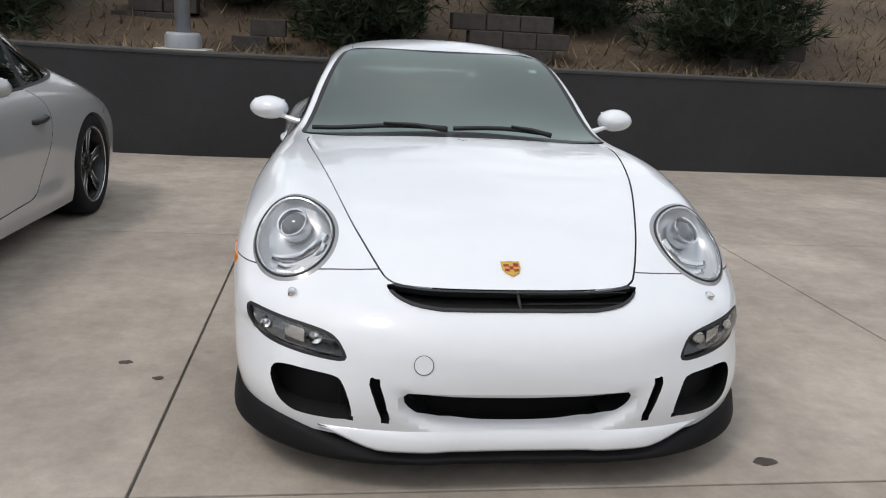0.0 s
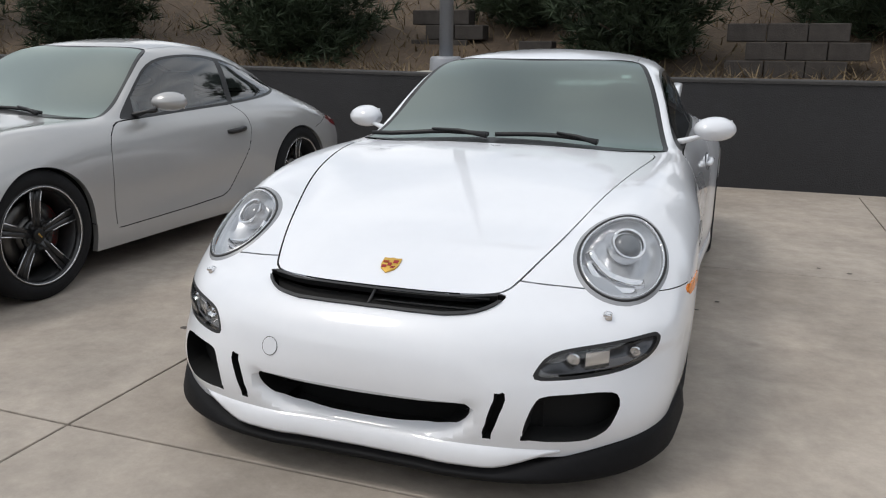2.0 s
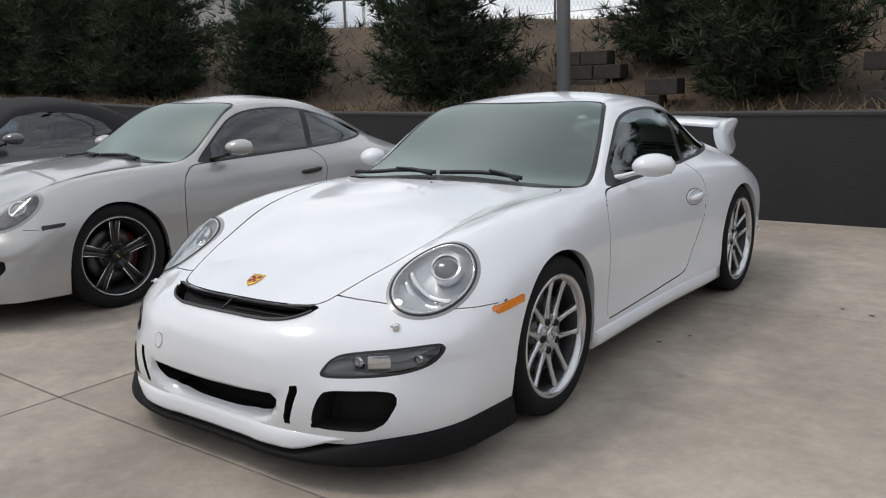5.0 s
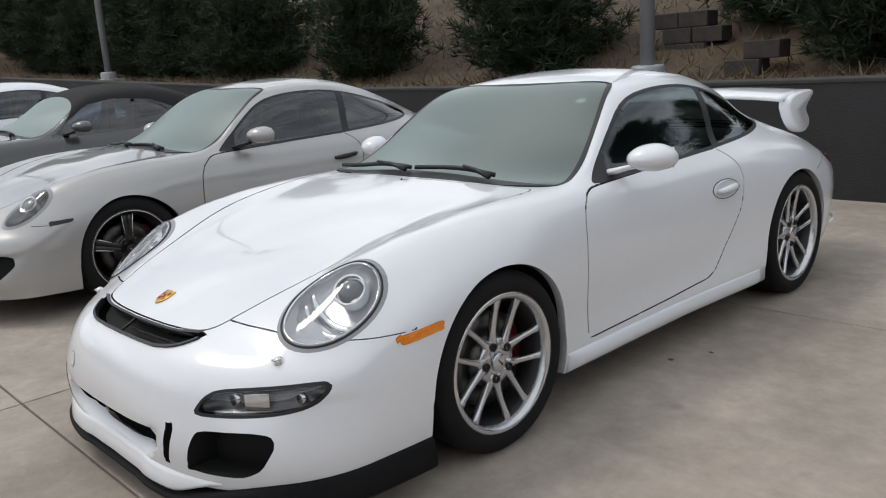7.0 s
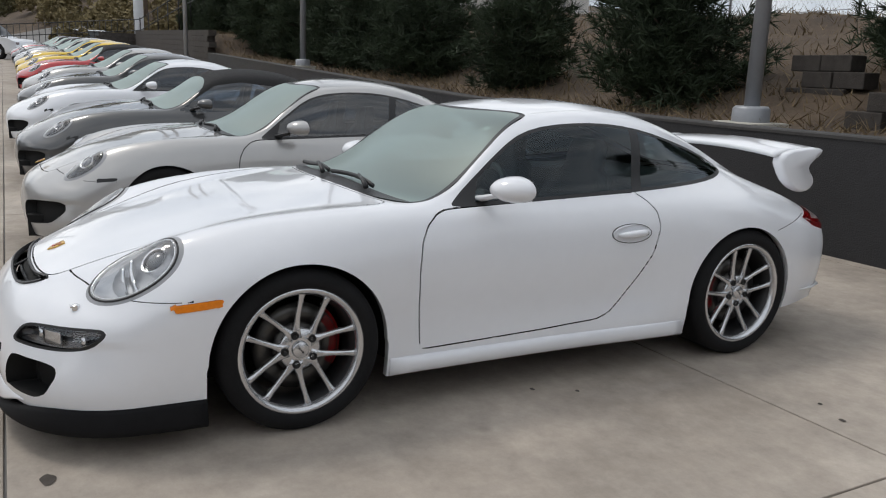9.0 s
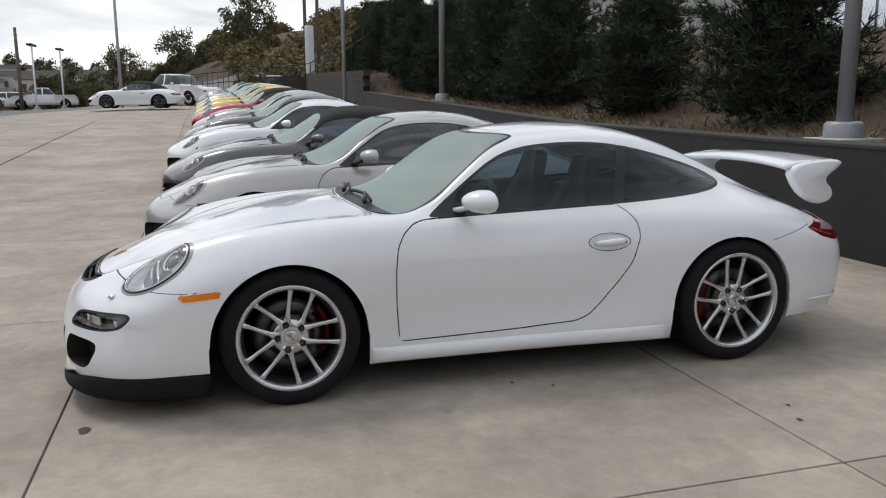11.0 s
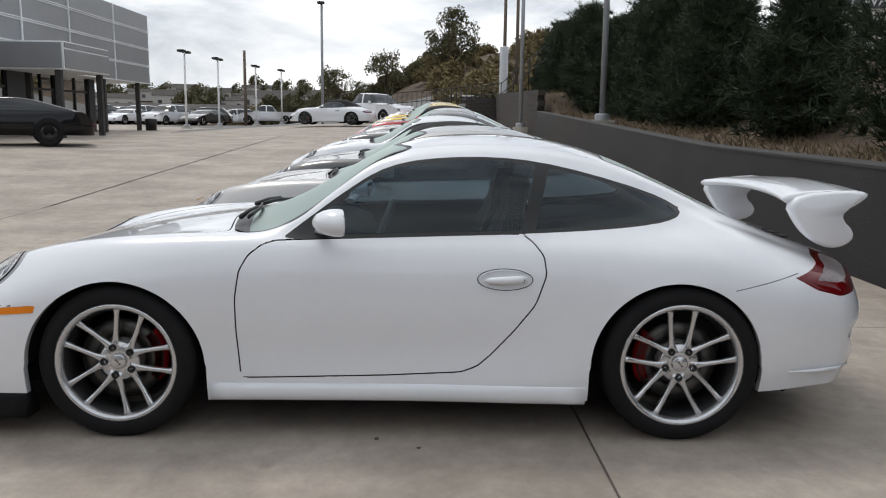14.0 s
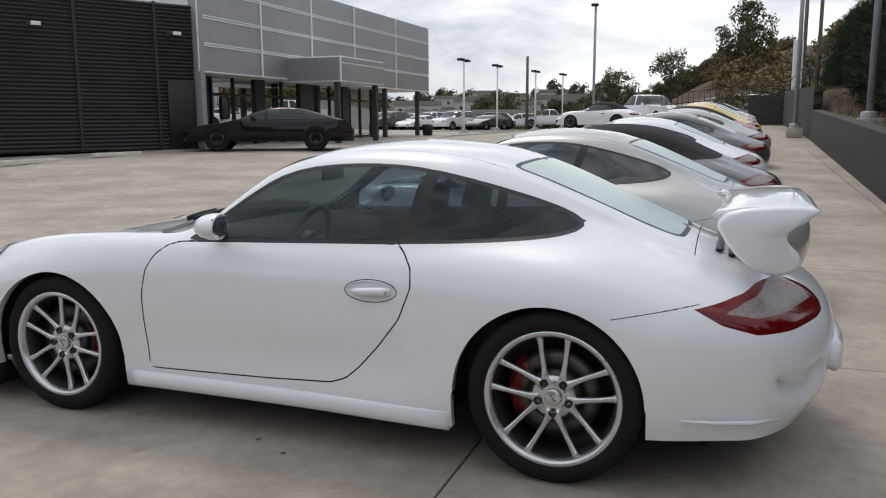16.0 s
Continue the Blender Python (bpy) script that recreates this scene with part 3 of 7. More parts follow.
def wheel_set(car, style, y, r, w, x, master):
    """A wheel at the left side; its face looks towards +x."""
    rim_mat, spoke_mat = (M["rim"], M["rim"]) if style == "silver" else (M["rim"], M["rimdark"])
    R = (0.250 if y < 1 else 0.260) if style == "silver" else 0.256
    o = w / 2
    bm = bmesh.new()
    revolve(bm, [(o - 0.012, R + 0.004), (o - 0.001, R + 0.002), (o + 0.001, R - 0.008), (o - 0.008, R - 0.020), (o - 0.030, R - 0.024)], 56)
    wheel = part("wheel", bm, rim_mat if style == "silver" else M["rimdark"], car)
    wheel.location = (x, y, r)
    # barrel behind the spokes, its shade painted in as a dark colour
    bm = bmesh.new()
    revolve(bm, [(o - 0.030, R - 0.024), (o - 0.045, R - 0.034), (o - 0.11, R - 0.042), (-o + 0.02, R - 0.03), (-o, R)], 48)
    part("barrel", bm, M["barrel"], wheel, "wheel barrel with shade in its dark colour")
    bm = bmesh.new()
    revolve(bm, [(o - 0.004, R - 0.002), (o + 0.005, R + 0.012), (o + 0.008, R + 0.035), (o - 0.002, r - 0.018), (o - 0.018, r - 0.004), (o - 0.04, r), (-o + 0.04, r), (-o + 0.018, r - 0.004), (-o, r - 0.02), (-o - 0.004, R + 0.02), (-o, R)], 56)
    part("tyre", bm, M["tyre"], wheel)
    for k in range(5):
        a = radians((75 if y < 1 and style == "silver" else 90) + 72 * k)
        for s in (-1, 1):
            bm = bmesh.new()
            rings = []
            pts = [(0.045, 0.024, 0.024, 0.026), (0.070, 0.031, 0.019, 0.028), (0.088, 0.0350, 0.0135, 0.027), (0.11, 0.0385, 0.0112, 0.026), (0.145, 0.0440, 0.0102, 0.025), (0.18, 0.0480, 0.0104, 0.025), (R - 0.042, 0.0520, 0.0128, 0.027), (R - 0.022, 0.0560, 0.0190, 0.030)] if style == "silver" else [(0.04, 0.012, 0.016, 0.03), (0.09, 0.0135, 0.0145, 0.026), (0.16, 0.0160, 0.0170, 0.024), (R - 0.020, 0.0195, 0.0205, 0.026)]
            for rad, lat, half, deep in pts:
                q = rad / (R - 0.020)
                xf = o - 0.020 - 0.012 * (1 - q) ** 1.0 - 0.030 * math.sin(math.pi * min(1, q)) * 0.35
                ring = []
                for u, v in ((-1, -0.35), (-0.72, 0.0), (0.72, 0.0), (1, -0.35), (0.85, -1.0), (-0.85, -1.0)):
                    l = s * lat + u * half
                    ring.append((xf + v * deep, rad * math.cos(a) - l * math.sin(a), rad * math.sin(a) + l * math.cos(a)))
                rings.append(ring)
            loft(bm, rings)
            part("spoke", bm, spoke_mat, wheel)
            if style != "silver":
                bm = bmesh.new()
                rr = []
                for rad, lat, half, deep in pts[1:]:
                    l0 = s * (lat + half - 0.0045)
                    q = rad / (R - 0.020)
                    xf = o - 0.0195 - 0.012 * (1 - q) - 0.030 * math.sin(math.pi * min(1, q)) * 0.35
                    rr.append([(xf + dx, rad * math.cos(a) - (l0 + s * u * 0.003) * math.sin(a), rad * math.sin(a) + (l0 + s * u * 0.003) * math.cos(a)) for dx, u in ((0.001, -1), (0.001, 1), (-0.004, 1), (-0.004, -1))])
                loft(bm, rr)
                part("spoke_edge", bm, M["rim"], wheel, "machined silver edge")
    if style != "silver":
        bm = bmesh.new()
        revolve(bm, [(o - 0.004, R - 0.004), (o + 0.002, R - 0.007), (o - 0.001, R - 0.013), (o - 0.006, R - 0.012)], 48)
        part("rim_edge", bm, M["rim"], wheel, "machined silver rim edge")
    bm = bmesh.new()
    revolve(bm, [(o - 0.10, 0.078), (o - 0.050, 0.086), (o - 0.039, 0.078), (o - 0.038, 0.040), (o - 0.038, 0.0)], 40)
    part("hub", bm, spoke_mat, wheel)
    bm = bmesh.new()
    revolve(bm, [(o - 0.036, 0.034), (o - 0.027, 0.033), (o - 0.024, 0.029), (o - 0.0235, 0.0)], 28)
    part("hub_cap", bm, M["rim"] if style == "silver" else M["bolt"], wheel)
    bm = bmesh.new()
    for dy, wd in ((-0.011, 0.007), (0.0, 0.005), (0.011, 0.007)):
        box(bm, (o - 0.0236, dy - wd / 2, -0.004), (o - 0.0226, dy + wd / 2, 0.004))
    bmesh.ops.rotate(bm, verts=bm.verts, matrix=Matrix.Rotation(radians(-50), 3, "X"))
    part("cap_mark", bm, M["trim"] if style == "silver" else M["gold"], wheel, smooth=False)
    for k in range(5):
        a = radians((75 if y < 1 and style == "silver" else 90) + 36 + 72 * k)
        bm = bmesh.new()
        revolve(bm, [(o - 0.05, 0.0155), (o - 0.030, 0.0155), (o - 0.028, 0.012), (o - 0.036, 0.0085), (o - 0.036, 0.0)], 14, at=(0, 0.062 * math.cos(a), 0.062 * math.sin(a)))
        part("wheel_bolt", bm, M["bolt"], wheel)
    bm = bmesh.new()
    revolve(bm, [(o - 0.115, 0.09), (o - 0.085, 0.10), (o - 0.085, 0.172), (o - 0.115, 0.172)], 44)
    revolve(bm, [(o - 0.12, 0.10), (o - 0.06, 0.098), (o - 0.058, 0.0)], 28)
    part("brake_disc", bm, M["disc"], wheel)
    return wheel


def caliper(car, x, y, r, ahead):
    bm = bmesh.new()
    c0 = radians(5 if ahead else 175)
    rings = []
    for k in range(9):
        a = c0 + radians(-38 + 76 * k / 8)
        hh = 0.024 * (1 if 0 < k < 8 else 0.75)
        ring = []
        for dx, rad in ((-0.06, 0.122), (0.010, 0.122), (0.020, 0.135), (0.020, 0.166), (0.008, 0.184), (-0.06, 0.184)):
            ring.append((x + dx, y + rad * math.cos(a), r + rad * math.sin(a)))
        rings.append(ring)
    loft(bm, rings)
    part("brake_caliper", bm, M["caliper"], car, "red brake caliper")


def seats(car, x):
    bm = bmesh.new()
    loft(bm, [[(x + sx * w, y, z) for sx, z in ((-1, 0.30), (1, 0.30), (1, zt - 0.04), (0.75, zt + 0.01), (0.5, zt - 0.03), (-0.5, zt - 0.03), (-0.75, zt + 0.01), (-1, zt - 0.04))] for y, w, zt in ((1.05, 0.20, 0.46), (1.12, 0.245, 0.50), (1.45, 0.25, 0.47), (1.55, 0.24, 0.46))])
    part("seat_cushion", bm, M["leather"], car)
    bm = bmesh.new()
    rings = []
    for z, w, y0, d in ((0.44, 0.23, 1.50, 0.13), (0.60, 0.25, 1.54, 0.13), (0.80, 0.245, 1.61, 0.11), (0.90, 0.20, 1.65, 0.09), (0.94, 0.12, 1.66, 0.08), (1.00, 0.115, 1.67, 0.085), (1.06, 0.11, 1.685, 0.08), (1.09, 0.08, 1.69, 0.06)):
        rings.append([(x - w, y0 - 0.02, z), (x - w * 0.6, y0 - 0.005, z), (x + w * 0.6, y0 - 0.005, z), (x + w, y0 - 0.02, z), (x + w * 0.95, y0 + d * 0.7, z), (x + w * 0.5, y0 + d, z), (x - w * 0.5, y0 + d, z), (x - w * 0.95, y0 + d * 0.7, z)])
    loft(bm, rings)
    part("seat_back", bm, M["leather"], car)


def mirror(car, s, black_base, body_mat):
    """A door mirror; s: 1 at the car's left, -1 at its right."""
    bm = bmesh.new()
    c = Vector((0.878, 0.900, 0.922)) if not black_base else Vector((0.888, 0.955, 0.945))
    prof = [(-0.078, 0.001), (-0.074, 0.016), (-0.058, 0.036), (-0.030, 0.050), (0.005, 0.0575), (0.035, 0.0585), (0.046, 0.055), (0.048, 0.050), (0.040, 0.047), (0.036, 0.0)]
    vs = revolve(bm, prof, 32, "y")
    for v in vs:
        x = v.co.x * 1.62
        v.co.x = x if x > 0 else x * 1.0
        v.co.z *= 1.0 if v.co.z > 0 else 0.92
        v.co.y += -0.22 * max(0, -x) * 0.4 + 0.18 * x
    bmesh.ops.translate(bm, verts=bm.verts, vec=c)
    body = bm
    stalk = bmesh.new()
    tube(stalk, [(0.70, 0.83, 0.862), (0.745, 0.845, 0.872), (0.80, 0.865, 0.888), (0.86, 0.885, 0.900)], [0.030, 0.026, 0.020, 0.022], 12, flat=0.55)
    if s < 0:
        body, stalk = mirrored(body, False), mirrored(stalk, False)
    m = part("side_mirror", body, body_mat, car)
    part("mirror_stalk", stalk, M["trim"] if black_base else body_mat, m)
    bm = bmesh.new()
    box(bm, (s * c.x - 0.075, c.y + 0.041, c.z - 0.040), (s * c.x + 0.075, c.y + 0.0435, c.z + 0.042), 0.001)
    bmesh.ops.rotate(bm, verts=bm.verts, cent=(s * c.x, c.y + 0.04, c.z), matrix=Matrix.Rotation(radians(10 * s), 3, "Z"))
    part("mirror_glass", bm, M["chrome"], m, "mirror glass")


def fair(*parts):
    """Lay glass on one smooth surface: height as a low polynomial of x and y."""
    vs = [v for b in parts for v in b.verts]
    if len(vs) < 40:
        return None
    P = np.array([tuple(v.co) for v in vs])
    yc = P[:, 1].mean()
    terms = lambda x, y: np.stack([x ** i * y ** j for i in (0, 2, 4) for j in range(5) if i + j < 6], 1)
    A = terms(P[:, 0], P[:, 1] - yc)
    co = np.linalg.lstsq(A, P[:, 2], rcond=None)[0]
    for v, z in zip(vs, A @ co):
        v.co.z = z

    def normal(p):
        h = 0.002
        q = terms(np.array([p.x, p.x + h, p.x]), np.array([p.y, p.y, p.y + h]) - yc) @ co
        return Vector((-(q[1] - q[0]) / h, -(q[2] - q[0]) / h, 1.0)).normalized()

    return normal


def sports_car(label, body_mat, m, style="gt", fine=True, group="", top=None, wheel_style="silver", wing=False):
    """A two-door rear-engined car. style: gt, modern (later coupe) or cabrio."""
    car = thing("sports_car", label, "car", m, group)
    gt, cab = style == "gt", style == "cabrio"
    modern = not gt
    side_g = M["sideglass"] if gt else M["privacy"]

    def change(x, y, z):
        if z > 0.9 and x > 0.2 and gt:
            q = min(1, (z - 0.9) / 0.22)
            x += 0.018 * q * q * (3 - 2 * q) * min(1, (x - 0.2) / 0.25)
        if y < -0.15 and x > 0.3 and z > 0.42:
            q = math.exp(-((x - 0.69) / 0.17) ** 2 - ((y + 0.55) / 0.26) ** 2)
            y, z = y - 0.034 * q, z + 0.008 * q
        if gt and y < -0.8 and z < 0.42:
            d = inside(RECESS, abs(x), z)
            if d < 0:
                k = min(1, -d / 0.060)
                y += 0.075 * k * k * (3 - 2 * k)
        if gt and y > 2.9 and z < 0.55:
            d = inside(TAIL_VENT, (y - abs(x)) * 0.70711, z)
            if d < 0:
                k = min(1, -d / 0.065)
                k = 0.046 * k * k * (3 - 2 * k)
                x, y = x - 0.7 * k, y - 0.7 * k
        if modern and y < -0.7:
            y += 0.03 * (1 - min(1, (z / 0.5)))
        return (x, y, z)

    bm = shell(170, 6, 12, change) if fine else shell(80, 3, 6, change)
    tree = BVHTree.FromBMesh(bm)

    def down(x, y):
        return tree.ray_cast(Vector((abs(x), y, 3)), Vector((0, 0, -1)))

    def face_on(x, z):
        return tree.ray_cast(Vector((abs(x), -3, z)), Vector((0, 1, 0)))

    def flank(y, z):
        return tree.ray_cast(Vector((3, y, z)), Vector((-1, 0, 0)))

    def front_dom(c):
        return c.y < -0.45 and c.z < 0.56

    def side_dom(c):
        return c.x > 0.4 and 0.3 < c.y < 3.0 and c.z > 0.2
    # wheel openings
    for ay, az, ar in ((0.0, 0.312, 0.362), (2.335, 0.322, 0.362)):
        def arch(p, ay=ay, az=az, ar=ar):
            return math.hypot((p.y - ay) * (1 if p.z > az else 0.985), max(p.z - az, 0)) - ar
        dom = lambda c, ay=ay: c.x > 0.55 and abs(c.y - ay) < 0.5 and c.z < 0.85
        cut(bm, arch, dom)
        bmesh.ops.delete(bm, geom=region(bm, arch, dom), context="FACES")
        rim_e = [e for e in bm.edges if len(e.link_faces) == 1 and all(abs(arch(v.co)) < 0.004 and v.co.x > 0.5 for v in e.verts)]
        r = bmesh.ops.extrude_edge_only(bm, edges=rim_e)
        vs = [g for g in r["geom"] if isinstance(g, bmesh.types.BMVert)]
        for v in vs:
            v.co.x -= 0.035
        r = bmesh.ops.extrude_edge_only(bm, edges=[g for g in r["geom"] if isinstance(g, bmesh.types.BMEdge) and all(v in set(vs) for v in g.verts)])
        for v in [g for g in r["geom"] if isinstance(g, bmesh.types.BMVert)]:
            d = Vector((0, v.co.y - ay, max(v.co.z - az, 0))).normalized()
            v.co += d * 0.02 + Vector((-0.03, 0, 0))
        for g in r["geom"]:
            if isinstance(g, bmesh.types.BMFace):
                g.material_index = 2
    mats = [body_mat, M["seam"], M["void"]]
    lib = {}
    # glass
    f = side_of(rounded(DLO, 1))
    if not cab:
        cut(bm, f, side_dom)
        win = take(bm, region(bm, f, side_dom))
        fi = lambda p: f(p) + 0.014
        cut(win, fi)
        inner = take(win, region(win, fi))
        lib["window_frame"] = (win, M["trim"])
        fb = lambda p: (p.y - 1.715 - (p.z - 0.87) * 0.26)
        for o in (-0.028, 0.032):
            cut(inner, lambda p, o=o: fb(p) - o)
        quarter = take(inner, region(inner, lambda p: -(fb(p) - 0.032)))
        pillar = take(inner, region(inner, lambda p: -(fb(p) + 0.028)))
        mirror_tri = lambda p: p.y - 0.80 - (p.z - 0.84) * 0.4
        cut(inner, mirror_tri)
        tri = take(inner, region(inner, mirror_tri))
        lib["door_window"], lib["quarter_window"] = (inner, side_g), (quarter, M["quarterglass"] if gt else side_g)
        lib["pillar_trim"], lib["mirror_triangle"] = (pillar, M["trim"]), (tri, M["trim"])
    else:
        cutz = lambda p: p.z - (0.855 + 0.02 * p.y)
        roof_dom = lambda c: c.y > 0.6
        scr0 = plan_of(SCREEN)
        top_f = lambda p: max(1.02 - p.y - (1.16 - p.z) * 0.9, p.y - 2.72, (0.862 + 0.02 * p.y) - p.z)
        dom = lambda c: 0.55 < c.y < 2.95 and c.z > 0.7
        cut(bm, top_f, dom)
        hood_bm = take(bm, region(bm, top_f, dom))
        fs2 = side_of([(0.70, 0.868), (1.9, 0.905), (2.02, 0.93), (1.95, 1.03), (1.72, 1.12), (1.35, 1.15), (1.08, 1.11)])
        cut(hood_bm, fs2, lambda c: c.x > 0.4)
        lib["door_window"] = (take(hood_bm, region(hood_bm, fs2, lambda c: c.x > 0.4)), side_g)
        lib["soft_top"] = (hood_bm, M["cloth"])
        tri = region(bm, f, side_dom)
        if tri:
            lib["door_window_front"] = (take(bm, tri), side_g)
    f = plan_of(rounded(SCREEN, 1))
    sdom = lambda c: c.z > 0.8 and c.y < 1.5
    cut(bm, f, sdom)
    scr = take(bm, region(bm, f, sdom))
    ring = lambda p: max(f(p) + 0.022, (0.455 + 0.16 * p.x * p.x) - p.y)
    cut(scr, ring)
    lib["windshield"] = (take(scr, region(scr, ring)), M["screen"])
    lib["windshield_surround"] = (scr, M["trim"])
    bent = {"windshield": fair(lib["windshield"][0], scr)}
    if not cab:
        f = plan_of(rounded(REAR_GLASS, 2))
        rdom = lambda c: c.y > 1.8 and c.z > 0.8
        cut(bm, f, rdom)
        rg = take(bm, region(bm, f, rdom))
        ri = lambda p: f(p) + 0.020
        cut(rg, ri)
        lib["rear_window"] = (take(rg, region(rg, ri)), M["rearglass"])
        bent["rear_window"] = fair(lib["rear_window"][0], rg)
        lib["rear_window_surround"] = (rg, M["trim"])
    # lamps
    lamp_dom = lambda c: c.y < -0.2 and c.x > 0.4 and c.z > 0.5
    k_lamp = (0.190, 0.143) if gt else (0.185, 0.112)
    for rad in (1.0, 0.87):
        cut(bm, lambda p, rad=rad: (lamp_r(p, *k_lamp) - rad) * 0.12, lamp_dom)
    lens = take(bm, region(bm, lambda p: lamp_r(p, *k_lamp) - 0.87, lamp_dom))
    ringf = take(bm, region(bm, lambda p: lamp_r(p, *k_lamp) - 1.0, lamp_dom))
    bowl = lens.copy()
    for v in bowl.verts:
        q = max(0.0, 1 - (lamp_r(v.co, *k_lamp) / 0.87) ** 2)
        v.co -= LAMP_N * (0.008 + 0.085 * math.sqrt(q))
    for b_, amount in ((lens, 0.012), (ringf, 0.008)):
        for v in b_.verts:
            q = max(0.0, 1 - (lamp_r(v.co, *k_lamp)) ** 2)
            v.co += LAMP_N * amount * min(1, q * 3)
    thicken(ringf, 0.012)
    lib["headlamp_bezel"], lib["headlamp_lens"], lib["headlamp_reflector"] = (ringf, M["lampedge"]), (lens, M["lens"]), (bowl, M["reflector"] if gt else M["lampdark"])
    # nose openings
    if gt:
        for poly, deep in ((CORNER, 0.10), (SLOT, 0.06), (MOUTH, 0.11)):
            pocket(bm, poly, front_dom, (0, 1, 0), deep, 2, 2)
        f = front_of(rounded(FOG, 2))
        cut(bm, f, front_dom)
        fog = take(bm, region(bm, f, front_dom))
        fi = lambda p: f(p) + 0.009
        cut(fog, fi)
        fl = take(fog, region(fog, fi))
        fbowl = fl.copy()
        for v in fbowl.verts:
            v.co += Vector((-0.4, 0.8, 0.0)) * min(0.045, 0.006 - f(v.co) * 1.4)
        lib["fog_lamp_frame"], lib["fog_lamp_lens"], lib["fog_lamp_reflector"] = (thicken(fog, 0.01), M["trim"]), (fl, M["lens"]), (fbowl, M["lampdark"])
        vdom = lambda c: c.y < -0.7 and c.z < 0.62
        f = plan_of(rounded(VENT, 1))
        cut(bm, f, vdom)
        vent = take(bm, region(bm, f, vdom))
        fi = lambda p: f(p) + 0.008
        cut(vent, fi)
        floor_v = take(vent, region(vent, fi))
        for v in vent.verts:
            v.co += Vector((0, -0.004, 0.006))
        thicken(vent, 0.02)
        for v in floor_v.verts:
            v.co += Vector((0, 0.03, -0.03))
        lib["vent_frame"], lib["vent_floor"] = (vent, M["trim"]), (floor_v, M["void"])
    else:
        big = [(0.40, 0.40), (0.78, 0.43), (0.80, 0.36), (0.74, 0.27), (0.46, 0.24)]
        pocket(bm, big, front_dom, (0, 1, 0), 0.08, 2, 2)
        pocket(bm, [(-0.1, 0.30), (0.34, 0.30), (0.30, 0.20), (-0.1, 0.20)], front_dom, (0, 1, 0), 0.08, 2, 2)
    # marker and tail lamps
    if gt:
        f = side_of(MARKER)
        mdom = lambda c: c.x > 0.6 and c.y < -0.2
        cut(bm, f, mdom)
        mk = take(bm, region(bm, f, mdom))
        for v in mk.verts:
            v.co.x += 0.004
        lib["side_marker"] = (thicken(mk, 0.008), M["amber"])
    else:
        f = side_of([(-0.50, 0.590), (-0.50, 0.565), (-0.37, 0.575), (-0.355, 0.598)])
        mdom = lambda c: c.x > 0.6 and c.y < -0.2
        cut(bm, f, mdom)
        mk = take(bm, region(bm, f, mdom))
        lib["side_marker"] = (thicken(mk, 0.008), M["trim"])
    tl = lambda p: inside(TAIL_LAMP, (p.y - p.x) * 0.70711, p.z)
    tdom = lambda c: c.y > 2.7 and c.x > 0.2
    cut(bm, tl, tdom)
    lampb = take(bm, region(bm, tl, tdom))
    for v in lampb.verts:
        q = min(1.0, max(0.0, -tl(v.co)) / 0.02)
        v.co += Vector((0.5, 0.8, 0.1)).normalized() * 0.008 * q
    ci = lambda p: inside(TAIL_CLEAR, (p.y - p.x) * 0.70711, p.z)
    cut(lampb, ci)
    clear = take(lampb, region(lampb, ci))
    lib["tail_lamp"], lib["tail_lamp_clear"] = (thicken(lampb, 0.01), M["redlens"]), (clear, M["clearlens"])
    # gaps between panels
    if fine:
        hf = plan_of(rounded(HOOD, 2))
        hdom = lambda c: c.y < 0.6 and c.z > 0.5
        seam(bm, hf, hdom)
        seam(bm, lambda p: p.z - (0.652 - 0.105 * p.x + 0.03 * max(0, p.y + 0.75)), lambda c: -0.80 < c.y < -0.36 and 0.40 < c.x and lamp_r(c) > 1.0 and hf(c) > 0.004 and c.z > 0.5 and f(c) > 0.004, 0.0014)
        df = side_of(rounded(DOOR, 1, 0.06))
        ddom = lambda c: c.x > 0.6 and 0.3 < c.y < 2.0 and c.z < 0.9
        seam(bm, df, ddom)
        seam(bm, lambda p: p.z - (0.652 + (p.y - 2.55) * 0.195), lambda c: 2.56 < c.y < 2.87 and c.x > 0.6 and 0.5 < c.z < 0.8, 0.0015)
        seam(bm, lambda p: p.x - (0.475 - 0.03 * (p.y - 1.2)), lambda c: 1.245 < c.y < 2.06 and c.z > 1.1, 0.0014, 0.003)
        seam(bm, lambda p: p.y - (2.83 + 0.12 * (p.x / 0.4) ** 2 * 0), lambda c: 2.7 < c.y < 3.0 and c.x < 0.45 and c.z > 0.7, 0.002)
        hood_p = take(bm, region(bm, lambda p: hf(p) + 0.0025, hdom))
        lib["hood"] = (hood_p, mats)
        door_p = take(bm, region(bm, lambda p: df(p) + 0.0025, ddom))
        lib["door"] = (door_p, mats)
    # lining of the cabin: a skin inside the body
    lining = bmesh.new()
    src = [fc for fc in bm.faces if 0.5 < fc.calc_center_median().y < 2.75 and fc.calc_center_median().z > 0.3]
    if fine:
        lib["door"][0].normal_update()
    extra = list(lib["door"][0].faces) if fine else []
    bm.normal_update()
    for fc in src + extra:
        try:
            lining.faces.new([lining.verts.new(v.co - v.normal * 0.022) for v in fc.verts])
        except ValueError:
            pass
    lib["cabin_lining"] = (lining, M["cabin"])
    # bind halves
    def warp(b_):
        if modern:
            for v in b_.verts:
                v.co.y *= 0.90 if v.co.y < 0 else 1.036
                if v.co.z > 0.6:
                    v.co.z = 0.6 + (v.co.z - 0.6) * 1.045
        return b_
    both = {"windshield", "windshield_surround", "rear_window", "rear_window_surround", "vent_frame", "vent_floor", "hood", "cabin_lining", "soft_top"}
